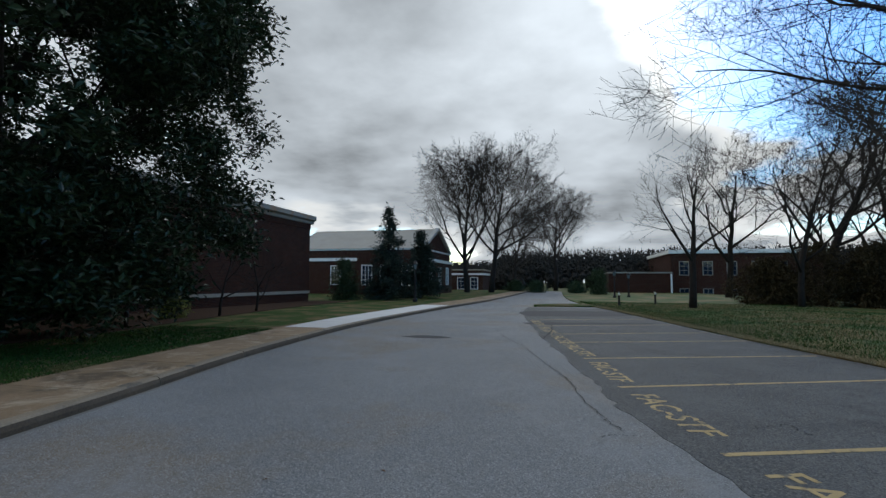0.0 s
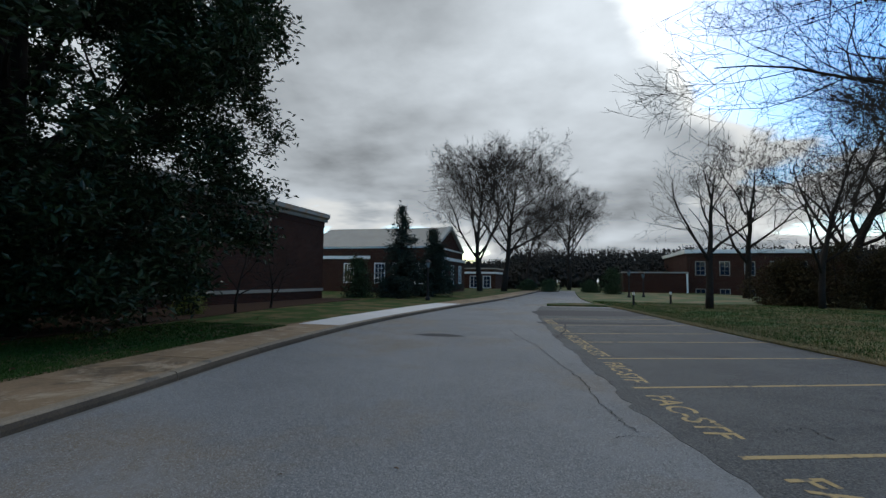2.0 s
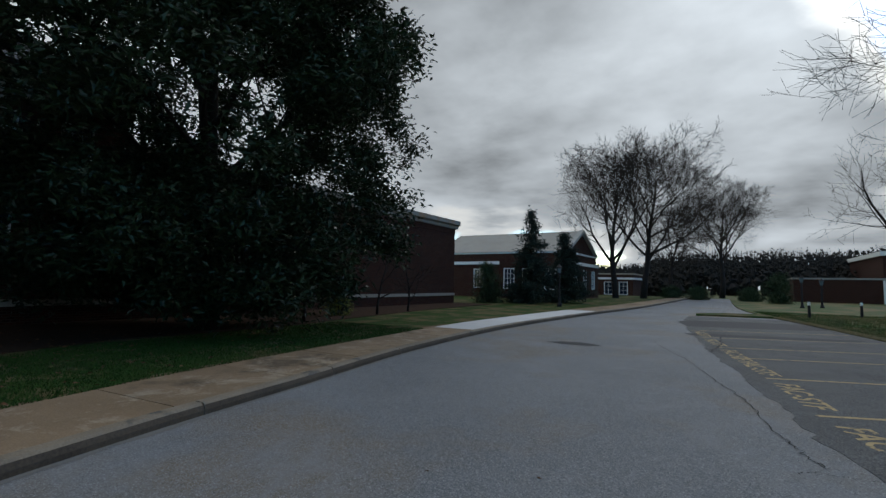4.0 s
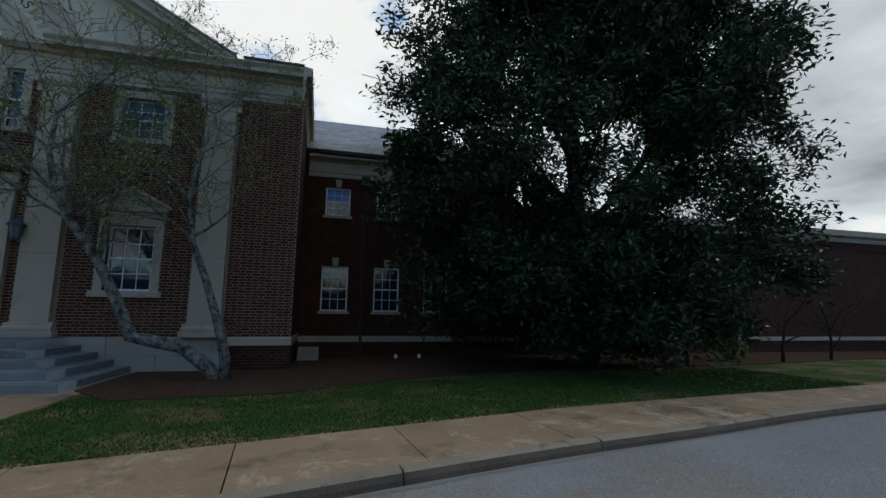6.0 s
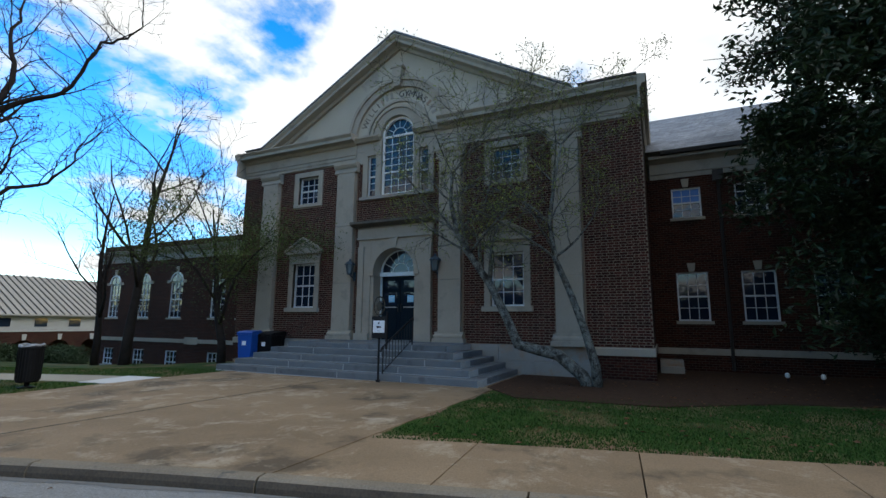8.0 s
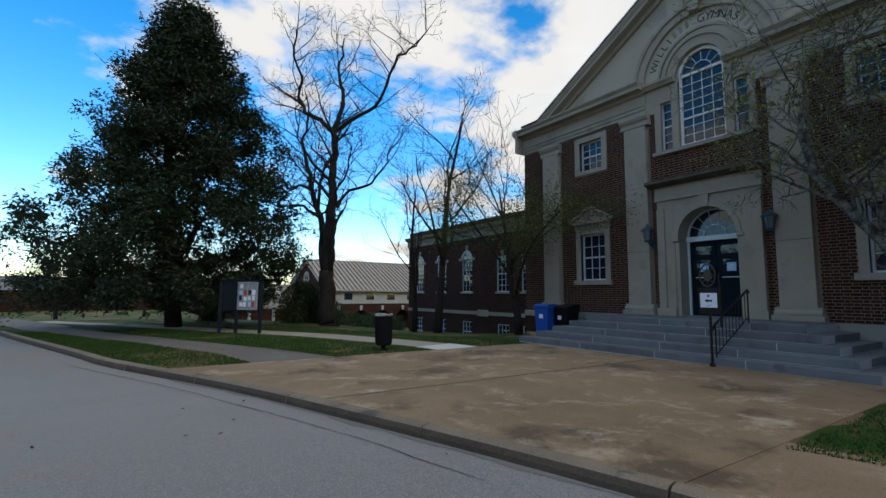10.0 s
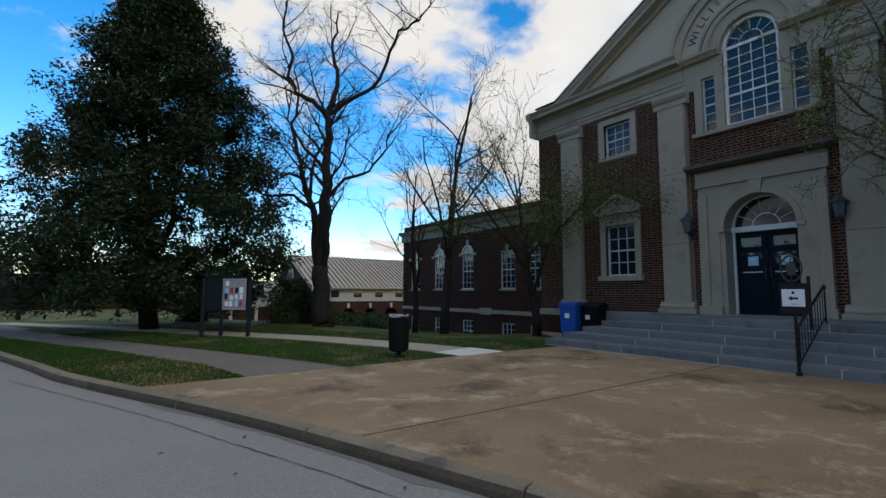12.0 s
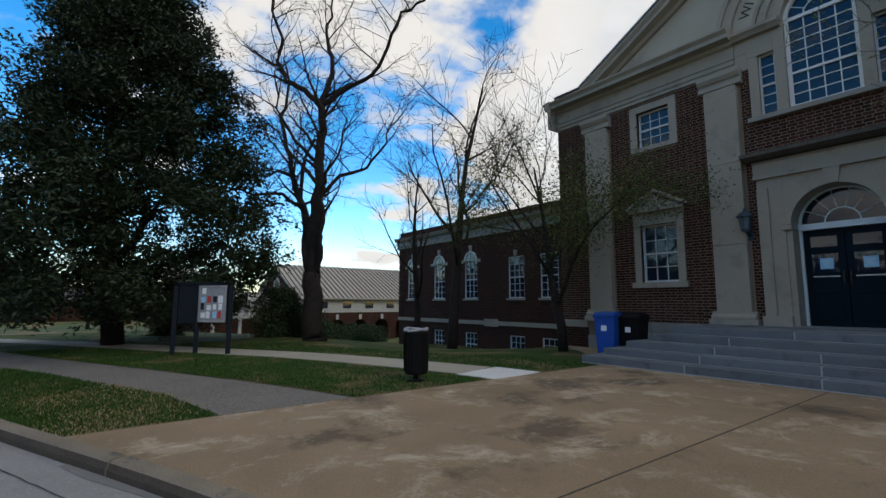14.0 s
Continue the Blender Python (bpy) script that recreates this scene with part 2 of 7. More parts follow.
M_DOOR = mat("door_paint", (0.006, 0.014, 0.022), (0.004, 0.010, 0.016), 2.0, 0.6, 0.1, 30.0, spec=0.08)
M_IRON = mat("black_iron", (0.014, 0.014, 0.016), (0.022, 0.021, 0.021), 6.0, 0.45, 0.1, 60.0, metal=0.3)
# near-black colour standing in for the darkness of unlit rooms
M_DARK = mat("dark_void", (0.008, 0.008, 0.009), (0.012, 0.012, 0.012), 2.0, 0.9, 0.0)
M_SLATE = brick_mat("slate_roof", (0.30, 0.31, 0.33), (0.20, 0.21, 0.23), (0.12, 0.12, 0.13), 0.28, 0.11, 0.7)
M_METALROOF = mat("painted_metal_roof", (0.36, 0.335, 0.29), (0.30, 0.28, 0.25), 0.8, 0.5, 0.05, 30.0, metal=0.2)
M_GUTTER = mat("dark_gutter", (0.03, 0.028, 0.026), (0.045, 0.04, 0.036), 3.0, 0.5, 0.1)
M_ASPHALT = mat("asphalt", (0.118, 0.127, 0.135), (0.208, 0.217, 0.222), 0.35, 0.8, 1.0, 90.0, spread=0.3, spots=((0.178, 0.152, 0.118), 0.23, 0.4), speckle=((0.31, 0.315, 0.318), 110.0, (0.06, 0.062, 0.064)), scuffs=((0.225, 0.230, 0.235), 0.3))


def paler_south(m, colour):
    """Paler asphalt south of the entrance: its brighter light mixed into the colour, with an uneven limit."""
    nt = m.node_tree
    N, L = nt.nodes.new, nt.links.new
    bsdf = nt.nodes["Principled BSDF"]
    old = bsdf.inputs["Base Color"].links[0].from_socket
    geo, sep, n, add, ramp, mix = N("ShaderNodeNewGeometry"), N("ShaderNodeSeparateXYZ"), N("ShaderNodeTexNoise"), N("ShaderNodeMath"), N("ShaderNodeMapRange"), N("ShaderNodeMix")
    L(geo.outputs["Position"], sep.inputs[0])
    L(geo.outputs["Position"], n.inputs["Vector"])
    n.inputs["Scale"].default_value, n.inputs["Detail"].default_value = 0.35, 6
    add.operation, add.inputs[1].default_value = "MULTIPLY_ADD", 8.0
    L(n.outputs["Fac"], add.inputs[0])
    L(sep.outputs[1], add.inputs[2])
    ramp.inputs["From Min"].default_value, ramp.inputs["From Max"].default_value = 3.5, -4.5
    ramp.inputs["To Max"].default_value = 0.42
    L(add.outputs[0], ramp.inputs["Value"])
    mix.data_type = "RGBA"
    L(ramp.outputs[0], mix.inputs[0])
    L(old, mix.inputs[6])
    mix.inputs[7].default_value = (*colour, 1)
    L(mix.outputs[2], bsdf.inputs["Base Color"])


# the road's brighter southern stretch is painted in, not lit
paler_south(M_ASPHALT, (0.34, 0.32, 0.29))
M_LOT = mat("parking_asphalt", (0.066, 0.070, 0.072), (0.112, 0.115, 0.115), 0.8, 0.85, 1.0, 60.0, spread=0.13, spots=((0.058, 0.060, 0.062), 0.5, 0.2), speckle=((0.16, 0.157, 0.15), 80.0, (0.022, 0.022, 0.022)))
M_PATH = mat("path_asphalt", (0.125, 0.112, 0.098), (0.175, 0.158, 0.138), 0.8, 0.9, 0.9, 60.0, spread=0.2, speckle=((0.25, 0.23, 0.2), 60.0, (0.05, 0.045, 0.04)))
M_STAIN = mat("dirt_stained_stone", (0.055, 0.05, 0.043), (0.13, 0.118, 0.098), 2.0, 0.92, 0.3, 30.0)
M_PATCH = mat("asphalt_patch", (0.042, 0.043, 0.046), (0.062, 0.063, 0.065), 1.0, 0.85, 0.8, 90.0)
M_CRACK = mat("tar_crack", (0.022, 0.022, 0.023), (0.032, 0.031, 0.03), 4.0, 0.85, 0.1)
M_YELLOW = mat("yellow_road_paint", (0.48, 0.35, 0.15), (0.34, 0.26, 0.13), 4.0, 0.75, 0.2, 60.0, spots=((0.12, 0.11, 0.09), 6.0, 0.25))
M_CONC = mat("worn_concrete", (0.285, 0.203, 0.125), (0.182, 0.128, 0.077), 0.5, 0.85, 0.35, 60.0, spread=0.35, spots=((0.115, 0.085, 0.055), 0.6, 0.22), scuffs=((0.43, 0.36, 0.265), 1.3), object_random=0.06)
M_CONC_NEW = mat("pale_concrete", (0.62, 0.61, 0.59), (0.54, 0.53, 0.51), 0.8, 0.85, 0.25, 70.0, object_random=0.05)
M_CONC_PATH = mat("path_concrete", (0.37, 0.335, 0.27), (0.29, 0.26, 0.21), 0.9, 0.88, 0.3, 60.0)
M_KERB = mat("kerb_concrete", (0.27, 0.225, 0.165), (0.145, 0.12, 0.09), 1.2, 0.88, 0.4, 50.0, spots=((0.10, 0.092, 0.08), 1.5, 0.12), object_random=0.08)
# darker kerb colour with the shade of the road side put in
M_KERB_FACE = mat("shaded_kerb_face", (0.11, 0.088, 0.064), (0.055, 0.045, 0.035), 2.0, 0.92, 0.4, 40.0, object_random=0.1)
M_SILT = mat("silt", (0.19, 0.182, 0.165), (0.15, 0.147, 0.138), 2.0, 0.95, 0.4, 40.0)
M_GRASS = mat("lawn", (0.022, 0.052, 0.011), (0.045, 0.072, 0.018), 1.2, 0.95, 0.9, 26.0, spots=((0.13, 0.10, 0.05), 0.7, 0.5), spec=0.06)
M_GRASS_DRY = mat("dry_lawn", (0.030, 0.068, 0.011), (0.07, 0.095, 0.024), 0.5, 0.95, 1.0, 9.0, spots=((0.17, 0.128, 0.058), 0.3, 0.5))
M_BLADE = mat("grass_blades", (0.022, 0.062, 0.011), (0.048, 0.088, 0.020), 1.0, 0.8, 0.0, 6.0, island=0.35, spots=((0.17, 0.135, 0.06), 0.55, 0.1), spec=0.08)
M_STRAW = mat("dry_grass", (0.34, 0.27, 0.15), (0.24, 0.19, 0.10), 2.0, 0.9, 0.0, 10.0, island=0.3)
M_MULCH = mat("mulch", (0.036, 0.022, 0.015), (0.075, 0.046, 0.030), 6.0, 0.97, 1.0, 30.0, spec=0.06)
M_BARK = mat("bark", (0.034, 0.027, 0.022), (0.014, 0.011, 0.010), 5.0, 0.95, 0.9, 30.0)
M_BARK_PALE = mat("lichen_bark", (0.19, 0.195, 0.17), (0.04, 0.037, 0.032), 9.0, 0.95, 0.9, 40.0, spread=0.25, spots=((0.03, 0.028, 0.024), 5.0, 0.35))
M_TWIG = mat("twigs", (0.042, 0.033, 0.027), (0.022, 0.018, 0.015), 5.0, 0.9, 0.0)
M_TWIG_PALE = mat("budding_twigs", (0.12, 0.112, 0.085), (0.06, 0.055, 0.042), 5.0, 0.9, 0.0)
M_LEAF = leaf_mat("magnolia_leaf", (0.013, 0.026, 0.010), (0.032, 0.052, 0.021), 0.42)
M_BUD = leaf_mat("spring_leaf", (0.23, 0.255, 0.05), (0.14, 0.17, 0.035), 0.6)
M_OLIVE = leaf_mat("young_leaf", (0.085, 0.115, 0.022), (0.045, 0.068, 0.015), 0.6)
M_NEEDLE = leaf_mat("spruce_needle", (0.020, 0.034, 0.026), (0.030, 0.046, 0.034), 0.7)
M_JUNIPER = leaf_mat("juniper", (0.025, 0.050, 0.020), (0.040, 0.066, 0.028), 0.7)
M_PLUM = leaf_mat("reddish_twig", (0.12, 0.045, 0.04), (0.075, 0.035, 0.03), 0.8)
M_RUSSET = leaf_mat("russet_leaf", (0.062, 0.042, 0.014), (0.030, 0.022, 0.009), 0.8)
M_TRIM = mat("weathered_trim", (0.44, 0.42, 0.38), (0.34, 0.325, 0.30), 2.0, 0.7, 0.1, 30.0)
M_WOODS = mat("far_woods", (0.016, 0.015, 0.013), (0.030, 0.027, 0.023), 0.15, 1.0, 0.0, 1.2)
M_BLUEBIN = mat("blue_plastic", (0.015, 0.085, 0.36), (0.013, 0.07, 0.31), 3.0, 0.4, 0.08, 30.0)
M_BLACKBIN = mat("black_plastic", (0.006, 0.006, 0.0065), (0.009, 0.009, 0.009), 3.0, 0.6, 0.08, 30.0, spec=0.12)
M_NAVY = mat("navy_post", (0.008, 0.013, 0.021), (0.012, 0.017, 0.026), 3.0, 0.55, 0.1, spec=0.15)
M_PAPER = mat("paper", (0.80, 0.82, 0.84), (0.76, 0.78, 0.80), 3.0, 0.7, 0.02)
M_PAPERBLUE = mat("pale_blue_notice", (0.32, 0.60, 0.78), (0.28, 0.55, 0.74), 8.0, 0.6, 0.02)
M_PRINT = mat("black_print", (0.012, 0.014, 0.03), (0.02, 0.02, 0.03), 3.0, 0.7, 0.0)
M_ALU = mat("aluminium", (0.55, 0.56, 0.57), (0.45, 0.46, 0.47), 3.0, 0.4, 0.05, 40.0, metal=0.8)
M_BRONZE = mat("weathered_bronze", (0.05, 0.05, 0.045), (0.10, 0.085, 0.06), 8.0, 0.5, 0.2, 40.0, metal=0.5)
M_LANTERN = mat("lantern_metal", (0.045, 0.075, 0.10), (0.03, 0.05, 0.07), 6.0, 0.5, 0.15, metal=0.3)
M_LANTERNGLASS = glass_mat("lantern_glass", (0.10, 0.14, 0.16), 0.2)
M_RED = mat("red_print", (0.5, 0.05, 0.05), (0.4, 0.05, 0.05), 3.0, 0.7, 0.0)
M_LITTER = mat("bin_liner", (0.35, 0.36, 0.38), (0.22, 0.23, 0.24), 12.0, 0.4, 0.4)
M_SOIL = mat("bare_soil", (0.21, 0.13, 0.08), (0.13, 0.085, 0.052), 3.0, 0.97, 0.9, 35.0)
M_DEADLEAF = mat("dead_leaf", (0.17, 0.085, 0.04), (0.09, 0.05, 0.03), 6.0, 0.9, 0.0, island=0.4)

# ---- building blocks ----
def mesh_of(name, verts, faces, material, smooth=False):
    me = bpy.data.meshes.new(name)
    me.from_pydata(verts, [], faces)
    for m in (material if isinstance(material, (list, tuple)) else [material]):
        me.materials.append(m)
    if smooth:
        me.polygons.foreach_set("use_smooth", [True] * len(me.polygons))
    me.update()
    return me


class Shape:
    """Gathers solids of one mesh."""

    def __init__(self):
        self.v, self.f = [], []

    def solid(self, verts, faces):
        n = len(self.v)
        self.v += [tuple(p) for p in verts]
        self.f += [tuple(i + n for i in f) for f in faces]
        return self

    def box(self, x0, x1, y0, y1, z0, z1):
        v = [(x, y, z) for z in (z0, z1) for y in (y0, y1) for x in (x0, x1)]
        return self.solid(v, [(0, 2, 3, 1), (4, 5, 7, 6), (0, 1, 5, 4), (1, 3, 7, 5), (3, 2, 6, 7), (2, 0, 4, 6)])

    def prism(self, poly, a, b, axis="x"):
        """A polygon carried from a to b along an axis. The polygon is (y, z) for x, (x, z) for y, (x, y) for z."""
        put = {"x": lambda p, t: (t, p[0], p[1]), "y": lambda p, t: (p[0], t, p[1]), "z": lambda p, t: (p[0], p[1], t)}[axis]
        n = len(poly)
        v = [put(p, a) for p in poly] + [put(p, b) for p in poly]
        f = [tuple(range(n - 1, -1, -1)), tuple(range(n, 2 * n))] + [(i, (i + 1) % n, n + (i + 1) % n, n + i) for i in range(n)]
        return self.solid(v, f)

    def ring(self, cy, cz, r0, r1, x0, x1, a0=0.0, a1=180.0, n=24):
        """An arch band in the y-z plane, from x0 to x1."""
        v, f = [], []
        for i in range(n + 1):
            a = radians(a0 + (a1 - a0) * i / n)
            for r in (r0, r1):
                for x in (x0, x1):
                    v.append((x, cy + r * math.cos(a), cz + r * math.sin(a)))
        for i in range(n):
            b, c = 4 * i, 4 * i + 4
            f += [(b, b + 1, c + 1, c), (b + 2, c + 2, c + 3, b + 3), (b, c, c + 2, b + 2), (b + 1, b + 3, c + 3, c + 1)]
        f += [(0, 2, 3, 1), (4 * n, 4 * n + 1, 4 * n + 3, 4 * n + 2)]
        return self.solid(v, f)

    def tube(self, pts, radii, sides=6):
        pts = [Vector(p) for p in pts]
        n0 = len(self.v)
        for i, p in enumerate(pts):
            d = (pts[min(i + 1, len(pts) - 1)] - pts[max(i - 1, 0)])
            d = d.normalized() if d.length > 1e-9 else Vector((0, 0, 1))
            u = d.cross(Vector((0.31, 0.2, 0.93)))
            u = u.normalized() if u.length > 1e-4 else d.orthogonal().normalized()
            w = d.cross(u)
            for k in range(sides):
                a = 2 * math.pi * k / sides
                self.v.append(tuple(p + radii[i] * (math.cos(a) * u + math.sin(a) * w)))
        for i in range(len(pts) - 1):
            for k in range(sides):
                a, b = n0 + i * sides + k, n0 + i * sides + (k + 1) % sides
                self.f.append((a, b, b + sides, a + sides))
        self.f.append(tuple(n0 + k for k in range(sides - 1, -1, -1)))
        self.f.append(tuple(n0 + (len(pts) - 1) * sides + k for k in range(sides)))
        return self

    def lathe(self, profile, cx, cy, sides=16):
        """A turned shape from (radius, height) pairs."""
        n0 = len(self.v)
        for r, z in profile:
            for k in range(sides):
                a = 2 * math.pi * k / sides
                self.v.append((cx + r * math.cos(a), cy + r * math.sin(a), z))
        for i in range(len(profile) - 1):
            for k in range(sides):
                a, b = n0 + i * sides + k, n0 + i * sides + (k + 1) % sides
                self.f.append((a, b, b + sides, a + sides))
        self.f.append(tuple(n0 + k for k in range(sides - 1, -1, -1)))
        self.f.append(tuple(n0 + (len(profile) - 1) * sides + k for k in range(sides)))
        return self

    def welded(self):
        """One connected mesh: corners that meet are shared."""
        seen, remap, out = {}, [], []
        for p in self.v:
            key = (round(p[0], 4), round(p[1], 4), round(p[2], 4))
            if key not in seen:
                seen[key] = len(out)
                out.append(p)
            remap.append(seen[key])
        self.v = out
        self.f = [tuple(remap[i] for i in f) for f in self.f]
        return self

    def turned(self, m, start=0):
        for i in range(start, len(self.v)):
            self.v[i] = tuple(m @ Vector(self.v[i]))
        return self


def part(name, shape, material, parent=None, label="", bevel=0.0, smooth=False):
    """One mesh object under a thing or a part."""
    ob = new(name, mesh_of(name, shape.v, shape.f, material, smooth))
    if parent is not None:
        ob.parent = parent
        ob.matrix_parent_inverse = parent.matrix_basis.inverted() if parent.parent is None else Matrix()
    if label:
        ob["label"] = label
    if bevel:
        mod = ob.modifiers.new("bevel", "BEVEL")
        mod.width, mod.segments, mod.limit_method = bevel, 2, "ANGLE"
    return ob


def thing(name, label, category, at=(0, 0, 0), group="", kind=""):
    ob = new(name)
    ob.location = at
    ob.matrix_basis = Matrix.Translation(at)
    ob.empty_display_size = 0.2
    return tagged(ob, label, category, group, kind)


def spline(points, steps=8):
    """A smooth line through plan points."""
    out = []
    for i in range(len(points) - 1):
        p0, p1, p2, p3 = (Vector(points[max(min(j, len(points) - 1), 0)]) for j in (i - 1, i, i + 1, i + 2))
        for k in range(steps):
            t = k / steps
            out.append(0.5 * ((2 * p1) + (p2 - p0) * t + (2 * p0 - 5 * p1 + 4 * p2 - p3) * t * t + (3 * p1 - p0 - 3 * p2 + p3) * t ** 3))
    return out + [Vector(points[-1])]


def beside(line, off):
    """The line moved sideways, to its left for a positive distance."""
    out = []
    for i, p in enumerate(line):
        d = (line[min(i + 1, len(line) - 1)] - line[max(i - 1, 0)]).normalized()
        out.append(p + Vector((-d.y, d.x)) * off)
    return out


def along(line):
    s = [0.0]
    for a, b in zip(line, line[1:]):
        s.append(s[-1] + (b - a).length)
    return s


def at_length(line, s, want):
    for i in range(len(line) - 1):
        if s[i + 1] >= want:
            k = (want - s[i]) / max(s[i + 1] - s[i], 1e-9)
            return line[i].lerp(line[i + 1], k)
    return line[-1]

# ---- ground, road and pavement ----
def ground_z(x, y):
    """Height of the open ground: level by the road, falling away behind the buildings to the south and east."""
    z = 0.0
    if y < -15:
        z -= 0.9 * min(1.0, max(0.0, (-8.0 - x) / 8.0)) * min(1.0, (-15 - y) / 8.0)
    if y < -27:
        z -= (0.02 + 0.048 * min(1.0, max(0.0, (-4.0 - x) / 8.0))) * min(-27 - y, 34)
    if x > 9:
        z -= 0.035 * min(x - 9, 40)
    if y > 12 and x < -11:
        z -= 0.9 * min(1.0, (y - 12) / 22) * min(1.0, (-11 - x) / 6)
    return z


def build_ground():
    xs = sorted(set([-900, -500, -300, -180, -120, -90, -70, -55, -45, -38] + [round(-34 + 1.5 * i, 2) for i in range(60)] + [58, 66, 80, 100, 140, 220, 400, 900]))
    ys = sorted(set([-900, -500, -300, -200, -150, -120, -100, -85] + [round(-72 + 1.5 * i, 2) for i in range(100)] + [80, 95, 120, 160, 230, 400, 900]))
    v = [(x, y, ground_z(x, y) - 0.02 + 0.03 * noise.noise(Vector((x * 0.2, y * 0.2, 0))) * (abs(x) > 14) - (0.12 if -9 < x < 6.5 and -45 < y < 75 else 0)) for y in ys for x in xs]
    n = len(xs)
    f = [(j * n + i, j * n + i + 1, (j + 1) * n + i + 1, (j + 1) * n + i) for j in range(len(ys) - 1) for i in range(n - 1)]
    tagged(new("ground", mesh_of("ground", v, f, M_GRASS_DRY, True)), "rough open grassland with dry brown patches", "ground", kind="structure")


build_ground()

KERB = spline([(7.6, -40), (3.7, -26), (0.55, -16.4), (-0.16, -14.2), (-1.9, -10.2), (-2.85, -7.55), (-3.70, -4.9), (-4.30, -2.6), (-5.13, 0.4), (-5.72, 2.8), (-6.13, 5.0), (-6.88, 8.9), (-7.40, 15.2), (-7.10, 24.8), (-6.18, 40.0), (-5.78, 75.0)])
KERB_S = along(KERB)
FAR_EDGE = spline([(16.5, -40), (13.2, -26), (10.6, -16.4), (9.3, -10), (8.0, -2), (6.4, 5.0), (4.85, 11.0), (3.8, 15.7), (1.75, 27.0), (0.55, 32.7), (-0.6, 45), (-1.2, 75)])


def strip(line_a, line_b, z0, z1, name, material, kind="structure", label="", category=""):
    """A slab between two plan lines of equal count, with sides."""
    n = len(line_a)
    v = [(p.x, p.y, z1) for p in line_a] + [(p.x, p.y, z1) for p in line_b] + [(p.x, p.y, z0) for p in line_a] + [(p.x, p.y, z0) for p in line_b]
    f = []
    for i in range(n - 1):
        f += [(n + i, i, i + 1, n + i + 1), (2 * n + i, 2 * n + i + 1, i + 1, i), (3 * n + i + 1, 3 * n + i, n + i, n + i + 1)]
    f += [(0, n, 3 * n, 2 * n), (n - 1, 3 * n - 1, 4 * n - 1, 2 * n - 1)]
    return tagged(new(name, mesh_of(name, v, f, material)), label, category, kind=kind)


def resample(line, count):
    s = along(line)
    return [at_length(line, s, s[-1] * i / (count - 1)) for i in range(count)]


strip(resample(KERB, 90), resample(FAR_EDGE, 90), -0.2, 0.0, "road", M_ASPHALT, label="worn grey asphalt campus road with fine cracks", category="road")

# the darker parking strip lies over the road's far side
LOT_IN = spline([(5.2, -12.0), (3.2, -4.0), (1.45, 1.2), (0.45, 5.0), (-0.1, 7.5), (-0.5, 10.0), (-0.95, 12.4), (-1.3, 14.2), (-1.9, 18.5), (-2.55, 24.0), (-2.7, 28.5)])
LOT_OUT = spline([(9.4, -12.0), (8.25, -4.0), (7.4, 1.2), (6.25, 5.2), (5.3, 8.6), (4.75, 11.0), (4.2, 13.4), (3.6, 15.7), (2.9, 19.5), (2.1, 24.5), (1.4, 28.5)])
ragged = [p + Vector((0.09 * noise.noise(Vector((p.x * 0.7, p.y * 0.7, 5))) + 0.10 * noise.noise(Vector((p.x * 4, p.y * 4, 9))) - 0.12, 0.0)) for p in resample(LOT_IN, 220)]
strip(ragged, resample(LOT_OUT, 220), -0.05, 0.005, "parking_lot", M_LOT, label="dark aggregate parking strip beside the road", category="parking lot")

# lawn on the far side of the lot
strip(resample(FAR_EDGE, 60), resample(spline([(30, -40), (26, -16), (22, 0), (22, 15), (22, 33), (16, 75)]), 60), -0.3, 0.06, "lawn_east", M_GRASS_DRY, label="patchy winter lawn with dry yellow grass", category="lawn")

# raised lawns and verge on the building's side
def flat(name, poly, z0, z1, material, label, category):
    s = Shape().prism(poly, z0, z1, "z")
    return tagged(new(name, mesh_of(name, s.v, s.f, material)), label, category, kind="structure")


def kerb_y(lo, hi, off):
    return [(p.x, p.y) for p in beside(KERB, off) if lo <= p.y <= hi]


WALK_IN = spline([(-5.72, -3.95), (-6.25, -2.05), (-6.74, -0.07), (-7.2, 1.7), (-7.7, 3.9), (-8.1, 6.6), (-8.38, 9.0), (-8.98, 15.0), (-8.85, 24.8), (-8.1, 40.0), (-7.7, 75.0)])
lawn_edge = [(p.x, p.y) for p in WALK_IN]
flat("lawn_north", lawn_edge + [(-60, 75), (-60, 29.2), (-17.7, 29.2), (-17.7, -0.7), (-13.9, -0.7), (-13.9, -4.2), (-10.8, -4.12)], -0.8, 0.125, M_GRASS, "dark green lawn between the pavement and the building", "lawn")
flat("mulch_bed", [(-10.9, -4.2), (-9.75, -3.2), (-10.0, -0.5), (-11.4, 1.5), (-12.4, 5), (-12.2, 9), (-13.0, 13), (-14.2, 20), (-14.8, 29), (-17.69, 29), (-17.69, -0.69), (-13.92, -0.69), (-13.92, -4.2)], 0.10, 0.15, M_MULCH, "brown mulch and leaf litter bed at the wall", "mulch bed")

